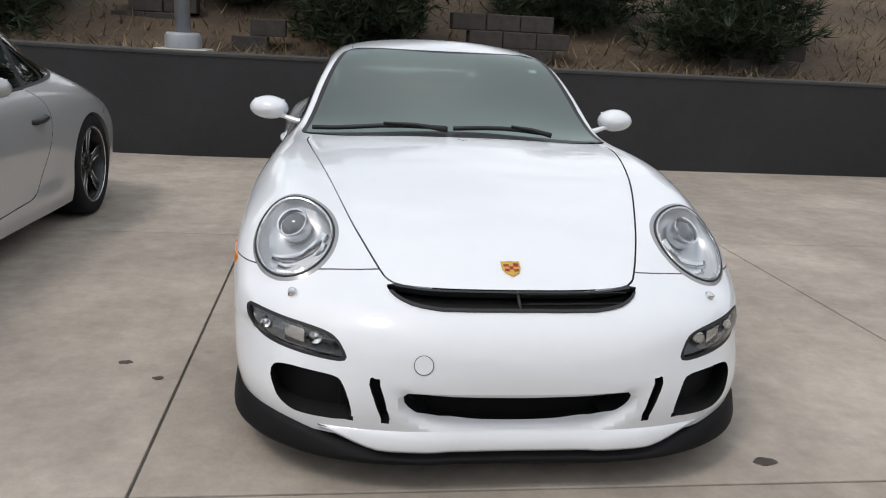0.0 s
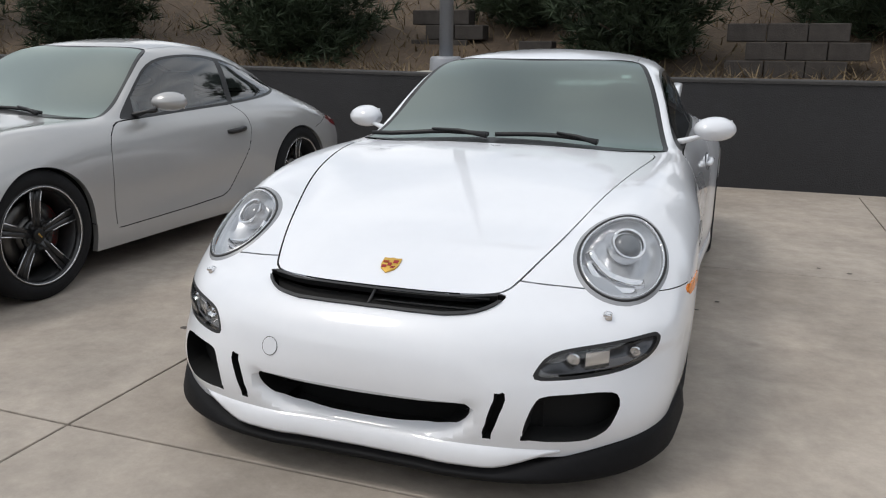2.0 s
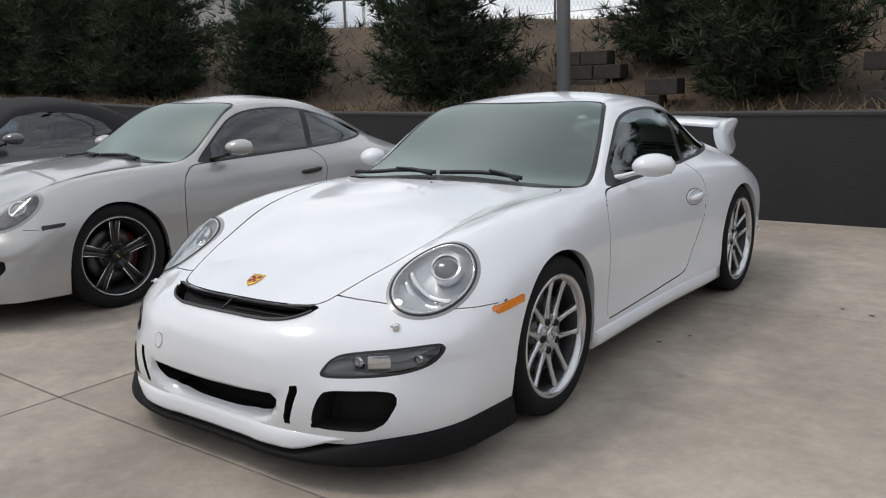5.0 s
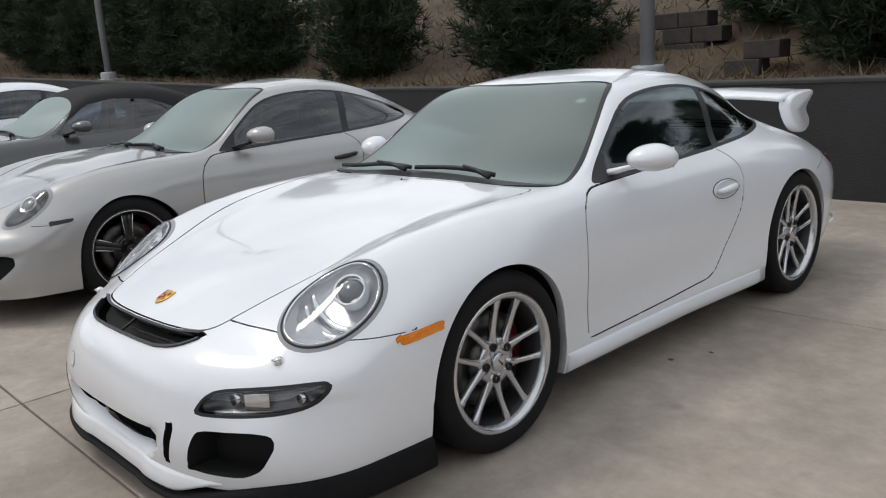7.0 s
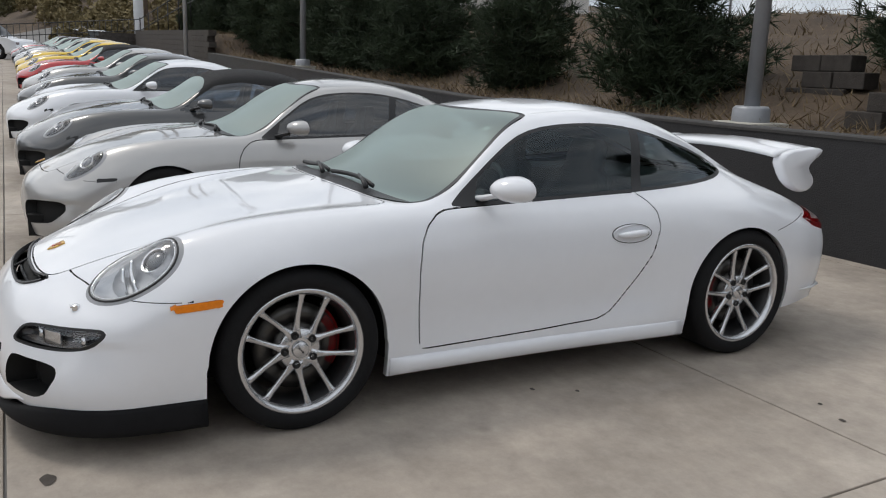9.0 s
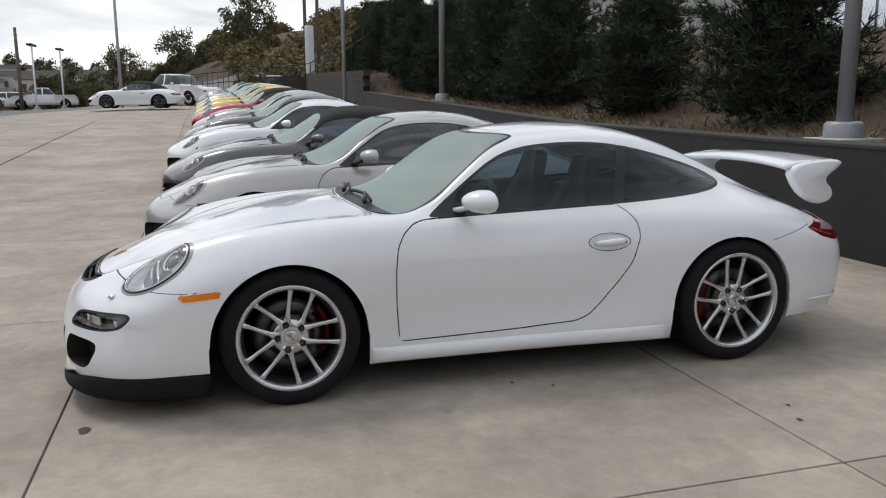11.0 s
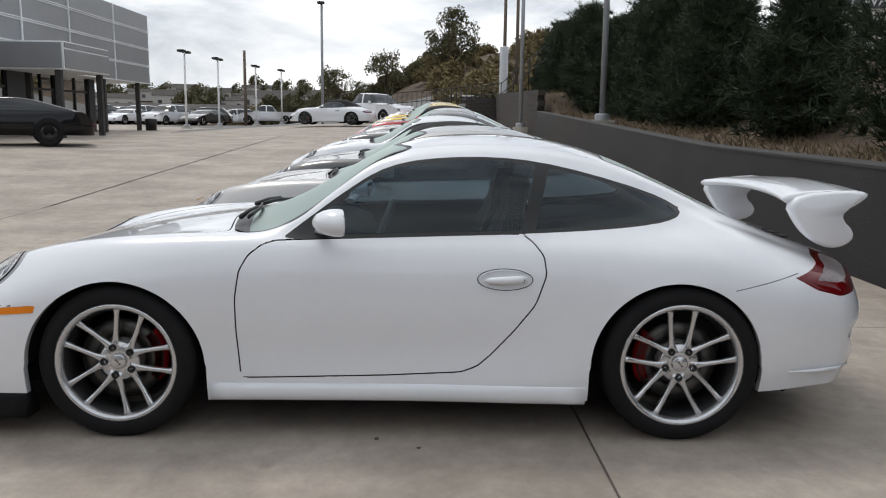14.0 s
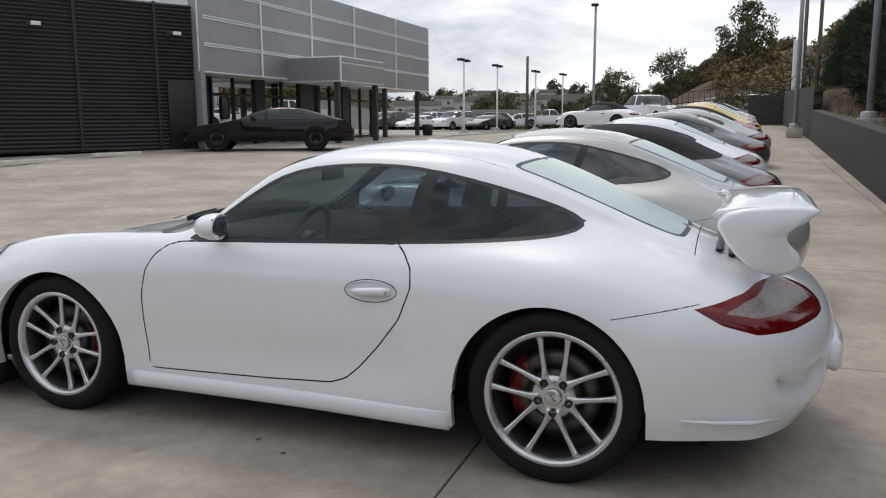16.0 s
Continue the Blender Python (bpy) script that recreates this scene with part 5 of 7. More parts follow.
def weathered(m, tone=0.16):
    """Large stains and a tone of its own for each piece."""
    n, l = m.node_tree.nodes, m.node_tree.links
    p = n["Principled BSDF"]
    src = p.inputs["Base Color"].links[0].from_socket
    info, co = n.new("ShaderNodeObjectInfo"), n.new("ShaderNodeNewGeometry")
    st = n.new("ShaderNodeTexNoise")
    st.inputs["Scale"].default_value, st.inputs["Detail"].default_value, st.inputs["Roughness"].default_value = 0.9, 9, 0.68
    l.new(co.outputs["Position"], st.inputs["Vector"])
    ramp = n.new("ShaderNodeMapRange")
    ramp.inputs["From Min"].default_value, ramp.inputs["From Max"].default_value = 0.38, 0.66
    ramp.inputs["To Min"].default_value, ramp.inputs["To Max"].default_value = 0.74, 1.10
    l.new(st.outputs["Fac"], ramp.inputs["Value"])
    rnd = n.new("ShaderNodeMapRange")
    rnd.inputs["To Min"].default_value, rnd.inputs["To Max"].default_value = 1 - tone / 2, 1 + tone / 2
    l.new(info.outputs["Random"], rnd.inputs["Value"])
    fine, fr = n.new("ShaderNodeTexNoise"), n.new("ShaderNodeMapRange")
    fine.inputs["Scale"].default_value, fine.inputs["Detail"].default_value, fine.inputs["Roughness"].default_value = 9.0, 10, 0.75
    l.new(co.outputs["Position"], fine.inputs["Vector"])
    fr.inputs["From Min"].default_value, fr.inputs["From Max"].default_value = 0.3, 0.7
    fr.inputs["To Min"].default_value, fr.inputs["To Max"].default_value = 0.84, 1.14
    l.new(fine.outputs["Fac"], fr.inputs["Value"])
    spots_, sr = n.new("ShaderNodeTexVoronoi"), n.new("ShaderNodeMapRange")
    spots_.inputs["Scale"].default_value = 1.7
    l.new(co.outputs["Position"], spots_.inputs["Vector"])
    sr.inputs["From Min"].default_value, sr.inputs["From Max"].default_value = 0.02, 0.07
    sr.inputs["To Min"].default_value, sr.inputs["To Max"].default_value = 0.80, 1.0
    l.new(spots_.outputs["Distance"], sr.inputs["Value"])
    m1, m2 = n.new("ShaderNodeMath"), n.new("ShaderNodeMath")
    m1.operation = m2.operation = "MULTIPLY"
    l.new(fr.outputs[0], m1.inputs[0])
    l.new(sr.outputs[0], m1.inputs[1])
    l.new(ramp.outputs[0], m2.inputs[0])
    l.new(m1.outputs[0], m2.inputs[1])
    mul = n.new("ShaderNodeMath")
    mul.operation = "MULTIPLY"
    l.new(m2.outputs[0], mul.inputs[0])
    l.new(rnd.outputs[0], mul.inputs[1])
    mx = n.new("ShaderNodeVectorMath")
    mx.operation = "SCALE"
    l.new(src, mx.inputs[0])
    l.new(mul.outputs[0], mx.inputs["Scale"])
    l.new(mx.outputs[0], p.inputs["Base Color"])
    return m


weathered(CONC, 0.07)
M["asphalt"] = mat("old_asphalt", (0.16, 0.155, 0.15), 0.85, var=0.15, scale=0.4, bump=0.3, bscale=80)
M["wall"] = mat("dark_stucco", (0.022, 0.022, 0.024), 0.62, var=0.28, scale=0.9, bump=0.5, bscale=90)
M["cap"] = mat("wall_cap", (0.050, 0.048, 0.047), 0.8, var=0.2, scale=6)
M["pole"] = mat("grey_pole_paint", (0.30, 0.31, 0.33), 0.4, 0.2, var=0.06, scale=4)
M["footing"] = mat("pole_footing", (0.42, 0.40, 0.35), 0.85, var=0.2, scale=5, bump=0.4, bscale=50)
M["straw"] = mat("dry_bank_soil", (0.040, 0.028, 0.020), 0.95, var=0.0, scale=1.1, second=(0.125, 0.088, 0.056), bump=0.9, bscale=30)
M["grass"] = mat("dry_grass", (0.06, 0.043, 0.027), 0.9, second=(0.20, 0.148, 0.085), scale=3, island=0.5)
M["needle"] = mat("pine_needles", (0.008, 0.014, 0.008), 0.8, second=(0.034, 0.052, 0.024), scale=1.5, island=0.35)
M["bark"] = mat("bark", (0.07, 0.05, 0.038), 0.9, var=0.3, scale=12, bump=0.8, bscale=40)
M["leaf"] = mat("autumn_leaves", (0.030, 0.034, 0.016), 0.8, second=(0.105, 0.096, 0.045), scale=2, island=0.5)
M["shrub"] = mat("brown_scrub", (0.07, 0.06, 0.03), 0.85, second=(0.19, 0.15, 0.07), scale=2, island=0.5)
M["block"] = mat("split_face_block", (0.055, 0.048, 0.043), 0.9, var=0.3, scale=9, bump=0.8, bscale=50)
M["panelgrey"] = mat("grey_metal_panel", (0.30, 0.303, 0.31), 0.40, 0.45, var=0.06, scale=0.8)
M["panelgap"] = mat("pale_panel_joint", (0.78, 0.79, 0.80), 0.5)
M["corr"] = mat("dark_corrugated_steel", (0.030, 0.031, 0.034), 0.42, 0.3, var=0.15, scale=1.5)
M["mullion"] = mat("black_mullion", (0.012, 0.012, 0.013), 0.4)
M["shopglass"] = glass("shop_glass", (0.45, 0.50, 0.50), 0.6)
M["whitepaint"] = mat("white_enamel", (0.75, 0.75, 0.74), 0.4, var=0.05, scale=3)
M["stop"] = mat("wheel_stop_concrete", (0.55, 0.53, 0.49), 0.85, var=0.12, scale=6)
M["wood"] = mat("weathered_pole_wood", (0.14, 0.11, 0.085), 0.9, var=0.2, scale=8)


def bank(x, y):
    """Height of the ground."""
    wy = 5.42 + drift(x) - 0.05
    z = lot(x, y) - 0.014
    if y > wy and x > -48:
        d = y - wy
        over = 0.72 * min(1.0, max(0.0, (-x - 25.0) / 2.0))
        z = lot(x, wy) + 0.93 + over + 0.05 * min(d, 1.3) + 0.34 * max(0.0, min(d - 1.4, 4.7)) + 0.01 * max(0.0, d - 6.1)
    if x < -46 and y > -14:
        k = min(1.0, (-x - 46) / 6.0)
        rate = float(np.interp(y, (-14, -8, -2, 4, 14, 30), (0.0, 0.010, 0.075, 0.165, 0.21, 0.24)))
        far = lot(x, y) + rate * min(-x - 46, 42.0)
        z = z * (1 - k) + max(far, 0.0) * k
    if z > 1.9:
        z += 0.14 * noise.noise((x * 0.5, y * 0.5, 0)) + 0.05 * noise.noise((x * 1.9, y * 1.9, 3))
    r = math.hypot(x, y)
    if r > 150:
        z += min(20.0, (r - 150) * 0.075) * (0.75 + 0.35 * noise.noise((x * 0.012, y * 0.012, 7)))
    return z


bm = bmesh.new()
gx = [-900, -700, -520, -400, -330, -280, -240, -205, -175, -150, -130, -112, -98, -86, -76, -68, -61, -55, -51, -48.2, -47.4, *np.arange(-46, 24.1, 1.0), 30, 45, 70, 110, 160, 240, 400, 700]
gy = [-700, -450, -300, -220, -160, -120, -90, -70, -55, -42, -32, -24, -18, -13, -9, -6, -3, 0, 2.5, 4, *np.arange(5.3, 16.1, 0.5), 18, 21, 25, 30, 37, 46, 60, 80, 110, 150, 210, 300, 450, 700]
grid = [[bm.verts.new((x, y + (drift(x) - 0.05 if 4 < y < 17 else 0), bank(x, y + (drift(x) - 0.05 if 4 < y < 17 else 0)))) for y in gy] for x in gx]
for i in range(len(gx) - 1):
    for j in range(len(gy) - 1):
        f = bm.faces.new((grid[i][j], grid[i + 1][j], grid[i + 1][j + 1], grid[i][j + 1]))
        c = f.calc_center_median()
        on_bank = (c.y > 5.3 + drift(c.x) - 0.05) or c.x < -62 or c.y > 8
        f.material_index = 1 if on_bank else 0
tagged(part("ground", bm, [M["asphalt"], M["straw"]], sharp=0), "concrete lot with a dry grassy bank behind", "ground", kind="structure")

# the bank's dry grass
bm = bmesh.new()
rg = random.Random(4)
for _ in range(15000):
    x = rg.uniform(-30, 14) if rg.random() < 0.8 else rg.uniform(-14, 10)
    y = 5.75 + drift(x) + rg.random() ** 1.4 * 8.0
    z = bank(x, y)
    a, h, w = rg.uniform(0, 6.28), rg.uniform(0.05, 0.20), rg.uniform(0.006, 0.016)
    lean = Vector((rg.gauss(0, 0.9), rg.gauss(-0.3, 0.9), 0)) * h
    u = Vector((math.cos(a), math.sin(a), 0)) * w
    p = Vector((x, y, z - 0.01))
    bm.faces.new([bm.verts.new(q) for q in (p - u, p + u, p + lean + Vector((0, 0, h)))])
tagged(part("dry_grass", bm, M["grass"], smooth=False), "pale dry grass and straw on the bank", "grass", kind="stuff")

# ---- retaining wall ----
xs = [20, 14, 8, 4, 0, -2, -4, -7, -9, -12, -15, -18, -21, -24, -26]
bm = bmesh.new()
loft(bm, [[(x, 5.15 + drift(x) - 0.05, -0.05), (x, 5.15 + drift(x) - 0.05, 0.985 + lot(x, 5)), (x, 5.42 + drift(x) - 0.05, 0.985 + lot(x, 5)), (x, 5.42 + drift(x) - 0.05, -0.05)] for x in xs])
wall = tagged(part("wall_north", bm, M["wall"], smooth=False), "low dark grey retaining wall behind the cars", "wall", kind="structure")
bm = bmesh.new()
loft(bm, [[(x, y + drift(x) - 0.05, z + lot(x, 5)) for y, z in ((5.14, 0.986), (5.14, 1.012), (5.155, 1.022), (5.43, 1.022), (5.43, 0.986))] for x in xs])
part("wall_cap", bm, M["cap"], wall, "paler worn top edge", smooth=False)

# terraces of split blocks on the bank
def block_wall(x0, x1, y, z0, rows):
    t = thing("block_terrace", "low terrace of dark split-face concrete blocks", "retaining wall", group="block terraces")
    proto = None
    for r in range(rows):
        n = int((x1 - x0) / 0.42)
        for k in range(n):
            x = x0 + 0.42 * (k + (0.5 if r % 2 else 0))
            if proto is None:
                b = bmesh.new()
                box(b, (-0.205, -0.14, 0), (0.205, 0.14, 0.195), 0.012)
                proto = part("block", b, M["block"], t, smooth=False)
                ob = proto
            else:
                ob = new("block", proto.data)
                ob.parent = t
            ob.location = (x, y + rg.uniform(-0.012, 0.012) + 0.03 * r, z0 + 0.2 * r)


block_wall(-1.6, -0.8, 6.9, 0.98, 2)
block_wall(1.0, 2.6, 6.9, 0.98, 3)
block_wall(4.6, 5.6, 7.0, 1.0, 3)
block_wall(-3.2, -2.3, 7.9, 1.2, 3)

# ---- trees ----
def pine_mesh(seed, h, spread):
    r = random.Random(seed)
    verts, faces = [], []
    for k in range(190):
        q = ((k + 0.5) / 190) ** 1.15
        z = h * (0.02 + 0.95 * q)
        L = spread * (1 - q) ** 0.55 * r.uniform(0.66, 1.12) + 0.14
        a = k * 2.39996 + r.uniform(-0.3, 0.3)
        L *= 0.80 + 0.75 * max(-0.45, noise.noise((1.3 * math.cos(a), 1.3 * math.sin(a), z * 1.5 + seed)))
        rise = r.uniform(-0.10, 0.22) + 0.5 * q
        nt = max(6, int(L * 24))
        for t in range(nt):
            s = (t + 0.6) / nt
            if s < 0.16:
                continue
            side = r.gauss(0, 0.15 * L * (0.4 + s))
            p = np.array([math.cos(a) * L * s - math.sin(a) * side, math.sin(a) * L * s + math.cos(a) * side, z + L * s * rise + 0.12 * s * s * L + r.gauss(0, 0.06)])
            out = np.array([math.cos(a), math.sin(a), 0.55 + rise])
            G = np.array([[r.gauss(0, 1) for _ in range(6)] for _ in range(12)])
            D = out * 0.8 + G[:, :3] * (0.75, 0.75, 0.6)
            D = D / np.linalg.norm(D, axis=1)[:, None] * np.array([r.uniform(0.13, 0.25) for _ in range(12)])[:, None]
            W = np.cross(D, G[:, 3:])
            W = W / (np.linalg.norm(W, axis=1)[:, None] + 1e-6) * r.uniform(0.007, 0.012)
            for b in range(12):
                i = len(verts)
                verts += [p - W[b], p + W[b], p + D[b]]
                faces.append((i, i + 1, i + 2))
    me = bpy.data.meshes.new("crown")
    me.from_pydata([tuple(v) for v in verts], [], faces)
    me.materials.append(M["needle"])
    return me


def trunk_bm(h, r0, seed):
    r = random.Random(seed)
    bm = bmesh.new()
    tube(bm, [(0.02 * r.gauss(0, 1), 0.02 * r.gauss(0, 1), z * h) for z in (-0.03, 0.1, 0.3, 0.55, 0.8, 0.97)], [r0 * k for k in (1.25, 1.0, 0.8, 0.55, 0.3, 0.06)], 9)
    for k in range(18):
        z, a = h * r.uniform(0.1, 0.85), r.uniform(0, 6.28)
        L = h * 0.25 * (1 - z / h) + 0.2
        tube(bm, [(0, 0, z), (L * 0.5 * math.cos(a), L * 0.5 * math.sin(a), z + 0.06), (L * math.cos(a), L * math.sin(a), z + 0.22 * L)], [r0 * 0.3, r0 * 0.2, r0 * 0.06], 5)
    return bm


PINES = []
for k, (h, s) in enumerate(((2.6, 1.18), (2.85, 1.12), (2.4, 1.22))):
    PINES.append((pine_mesh(20 + k, h, s), trunk_bm(h, 0.10, k)))
pine_parts = []
for me, tb in PINES:
    tm = bpy.data.meshes.new("trunk")
    for f in tb.faces:
        f.smooth = True
    tb.to_mesh(tm)
    tb.free()
    tm.materials.append(M["bark"])
    pine_parts.append((me, tm))


def pine(x, y, k, turn, size=1.0):
    t = thing("pine_tree", "bushy dark green pine on the bank", "tree", Matrix.Translation((x, y, bank(x, y) - 0.05)) @ Matrix.Rotation(turn, 4, "Z") @ Matrix.Scale(size, 4), "pines on the bank")
    for nm, me in (("crown", pine_parts[k][0]), ("trunk", pine_parts[k][1])):
        o = new(nm, me)
        o.parent = t


rt = random.Random(11)
spots = [(9.6, 7.6, 1.15), (4.6, 7.3, 1.1), (2.6, 8.3, 1.0), (-0.25, 7.3, 1.05), (-1.9, 8.6, 0.9), (-5.0, 7.2, 1.05), (-8.45, 7.1, 1.05), (-12.0, 7.1, 1.12), (-13.6, 7.6, 1.0), (-15.2, 7.1, 1.15)]
x = -17.0
while x > -40:
    spots.append((x, 7.3 + drift(x) + rt.uniform(-0.3, 0.5), rt.uniform(1.0, 1.2)))
    x -= rt.uniform(1.5, 2.2)
x = -19.0
while x > -42:
    spots.append((x, 9.4 + drift(x) + rt.uniform(-0.6, 0.9), rt.uniform(0.8, 1.0)))
    x -= rt.uniform(1.8, 2.6)
x = -18.0
while x > -42:
    spots.append((x, 6.95 + drift(x) + rt.uniform(-0.1, 0.2), rt.uniform(0.6, 0.85)))
    x -= rt.uniform(1.6, 2.4)
for k, (x, y, s) in enumerate(spots):
    pine(x, y, k % 3, rt.uniform(0, 6.28), s)


def leafy_mesh(seed, h, w, count, material, size=0.16, low=0.25):
    """A crown of many small leaves in loose clumps."""
    r = random.Random(seed)
    clumps = []
    for _ in range(34):
        a, q = r.uniform(0, 6.28), r.random()
        rad = w * math.sqrt(r.random()) * math.sin(math.pi * min(0.98, 0.25 + 0.72 * q)) ** 0.8
        clumps.append((rad * math.cos(a), rad * math.sin(a), h * (low + (1 - low) * q), r.uniform(0.16, 0.34) * w))
    verts, faces = [], []
    for _ in range(count):
        cx, cy, cz, cr = r.choice(clumps)
        d = np.array([r.gauss(0, 1), r.gauss(0, 1), r.gauss(0, 0.8)])
        p = np.array([cx, cy, cz]) + d / np.linalg.norm(d) * cr * r.random() ** 0.4
        u = np.array([r.gauss(0, 1), r.gauss(0, 1), r.gauss(0, 1)])
        v = np.cross(u, [r.gauss(0, 1), r.gauss(0, 1), r.gauss(0, 1)])
        u, v = u / np.linalg.norm(u) * size * r.uniform(0.6, 1.3), v / np.linalg.norm(v) * size * 0.6
        i = len(verts)
        verts += [p - u, p + v, p + u, p - v]
        faces.append((i, i + 1, i + 2, i + 3))
    me = bpy.data.meshes.new("crown")
    me.from_pydata([tuple(q) for q in verts], [], faces)
    me.materials.append(material)
    return me


def limbs(seed, h, w, r0):
    r = random.Random(seed)
    bm = bmesh.new()
    tube(bm, [(0, 0, -0.3), (0.05, 0, h * 0.18), (0.1, 0.08, h * 0.42), (0.0, 0.1, h * 0.7)], [r0 * 1.3, r0, r0 * 0.7, r0 * 0.25], 9)
    for k in range(14):
        z, a = h * r.uniform(0.18, 0.6), r.uniform(0, 6.28)
        L = w * r.uniform(0.5, 0.95)
        tube(bm, [(0.05, 0.04, z), (L * 0.4 * math.cos(a), L * 0.4 * math.sin(a), z + h * 0.10), (L * 0.75 * math.cos(a + 0.2), L * 0.75 * math.sin(a + 0.2), z + h * 0.24), (L * math.cos(a + 0.1), L * math.sin(a + 0.1), z + h * 0.34)], [r0 * 0.5, r0 * 0.3, r0 * 0.16, r0 * 0.05], 6)
    me = bpy.data.meshes.new("trunk")
    for f in bm.faces:
        f.smooth = True
    bm.to_mesh(me)
    bm.free()
    me.materials.append(M["bark"])
    return me


LEAFY = [(leafy_mesh(50, 8.5, 3.6, 3400, M["leaf"], 0.19), limbs(1, 8.5, 3.6, 0.20)), (leafy_mesh(51, 6.0, 2.8, 2200, M["leaf"], 0.15, 0.3), limbs(2, 6.0, 2.8, 0.13)), (leafy_mesh(52, 5.0, 3.2, 4200, M["leaf"], 0.20, 0.05), limbs(3, 5.0, 2.6, 0.12))]
BUSH = [leafy_mesh(60, 1.4, 1.3, 900, M["shrub"], 0.12, 0.05), leafy_mesh(61, 1.6, 1.5, 900, M["leaf"], 0.13, 0.05)]


def leafy(x, y, k, size, label):
    t = thing("leafy_tree", label, "tree", Matrix.Translation((x, y, bank(x, y) - 0.1)) @ Matrix.Rotation(x * 1.7 + y, 4, "Z") @ Matrix.Scale(size, 4), "trees beyond the lot")
    for nm, me in zip(("crown", "trunk"), LEAFY[k]):
        o = new(nm, me)
        o.parent = t


leafy(-70.0, 3.9, 0, 0.70, "large leafy tree on the rise beyond the lot")
leafy(-70.0, -2.2, 1, 0.74, "broad autumn tree beyond the lot")
leafy(-70.0, -6.9, 1, 0.74, "thin autumn tree beyond the lot")
rt = random.Random(5)
for k in range(26):
    leafy(-84 - rt.uniform(0, 12), -17 + 21 * k / 25 + rt.uniform(-1, 1), 2 if k % 3 else 1, rt.uniform(0.36, 0.62) * (1.0 if k % 3 else 0.8), "leafy tree in the belt beyond the lot")
bushes = bmesh.new()
for k in range(170):
    x, y = -50 - rt.random() ** 0.8 * 55, rt.uniform(1.0, 34) if k % 3 else rt.uniform(-24, 3)
    if y < 1 and x > -90:
        x -= 34
    me = BUSH[k % 2]
    n0 = len(bushes.verts)
    bushes.from_mesh(me)
    bushes.verts.ensure_lookup_table()
    bmesh.ops.transform(bushes, matrix=Matrix.Translation((x, y, bank(x, y) - 0.15)) @ Matrix.Rotation(rt.uniform(0, 6), 4, "Z") @ Matrix.Scale(rt.uniform(0.7, 1.5), 4), verts=bushes.verts[n0:])
tagged(part("scrub", bushes, [M["shrub"]], smooth=False), "brown and green scrub on the far slope", "bushes", kind="stuff")
woods = bmesh.new()
for k in range(150):
    a, r = radians(150 + 60 * rt.random()), 170 + 260 * rt.random() ** 1.3
    x, y = r * math.cos(a), r * math.sin(a) * (1 if rt.random() < 0.9 else 0.5)
    n0 = len(woods.verts)
    woods.from_mesh(BUSH[1])
    woods.verts.ensure_lookup_table()
    bmesh.ops.transform(woods, matrix=Matrix.Translation((x, y, bank(x, y) - 0.3)) @ Matrix.Diagonal((rt.uniform(1.6, 3.2), rt.uniform(1.6, 3.2), rt.uniform(1.6, 4.2), 1)), verts=woods.verts[n0:])
tagged(part("far_woods", woods, [M["leaf"]], smooth=False), "distant trees on the hillside", "woods", kind="stuff")

# ---- lamp posts ----
def lamp_post(x, y, z, h, r, head, label, pale=False, footing=True):
    t = thing("lamp_post", label, "lamp post", Matrix.Translation((x, y, z)), "lamp posts of the lot")
    if footing:
        bm = bmesh.new()
        box(bm, (-0.27, -0.27, -0.2), (0.27, 0.27, 0.14), 0.02)
        part("footing", bm, M["footing"], t)
        bm = bmesh.new()
        revolve(bm, [(0.14, 0.19), (0.27, 0.185), (0.30, 0.16), (0.30, 0.0)], 24, "z")
        part("base_cover", bm, M["pole"], t)
    bm = bmesh.new()
    tube(bm, [(0, 0, 0.0), (0, 0, h * 0.5), (0, 0, h)], [r, r * 0.92, r * 0.82], 16)
    part("pole", bm, M["whitepaint"] if pale else M["pole"], t)
    for s in head:
        bm = bmesh.new()
        tube(bm, [(0, 0, h - 0.05), (s * 0.35, 0, h), (s * 0.6, 0, h)], 0.04, 8)
        a = part("arm", bm, M["mullion"], t)
        bm = bmesh.new()
        box(bm, (min(s * 0.35, s * 1.05), -0.2, h - 0.06), (max(s * 0.35, s * 1.05), 0.2, h + 0.08), 0.02)
        part("lamp_head", bm, M["mullion"], t)


for x, y in ((-2.17, 5.78), (-16.7, 5.85)):
    lamp_post(x, y, bank(x, 5.75 + drift(x)) - 0.06, 8.2, 0.08, (-1, 1), "grey lamp post on a concrete footing behind the wall")
lamp_post(-28.0, 5.08, lot(-28.0, 5.0) + 0.22, 8.2, 0.08, (-1, 1), "grey lamp post at the end of the low wall")
for x, y, h in ((-45.0, -13.05, 4.55), (-52.0, -12.85, 4.6), (-60.0, -11.95, 4.6), (-68.0, -11.35, 4.75)):
    lamp_post(x, y, bank(x, y) - 0.02, h, 0.07, (-0.75, 0.75), "white lamp post with two dark heads", True)
lamp_post(-44.0, -4.75, 1.3, 6.9, 0.085, (0.4,), "tall slim lamp post by the lot's edge", False, False)
t = thing("utility_pole", "weathered wooden utility pole far off", "pole", Matrix.Translation((-66, -14.1, 1.2)))
bm = bmesh.new()
tube(bm, [(0, 0, -0.5), (0, 0, 6.2)], [0.15, 0.11], 10)
part("post", bm, M["wood"], t)
t = thing("utility_pole", "double wooden utility pole on the rise", "pole", Matrix.Translation((-62, 8.2, bank(-62, 8.2))))
for dx in (-0.5, 0.5):
    bm = bmesh.new()
    tube(bm, [(0, dx, -0.5), (0, dx, 9.0)], [0.16, 0.12], 10)
    part("post", bm, M["wood"], t)
bm = bmesh.new()
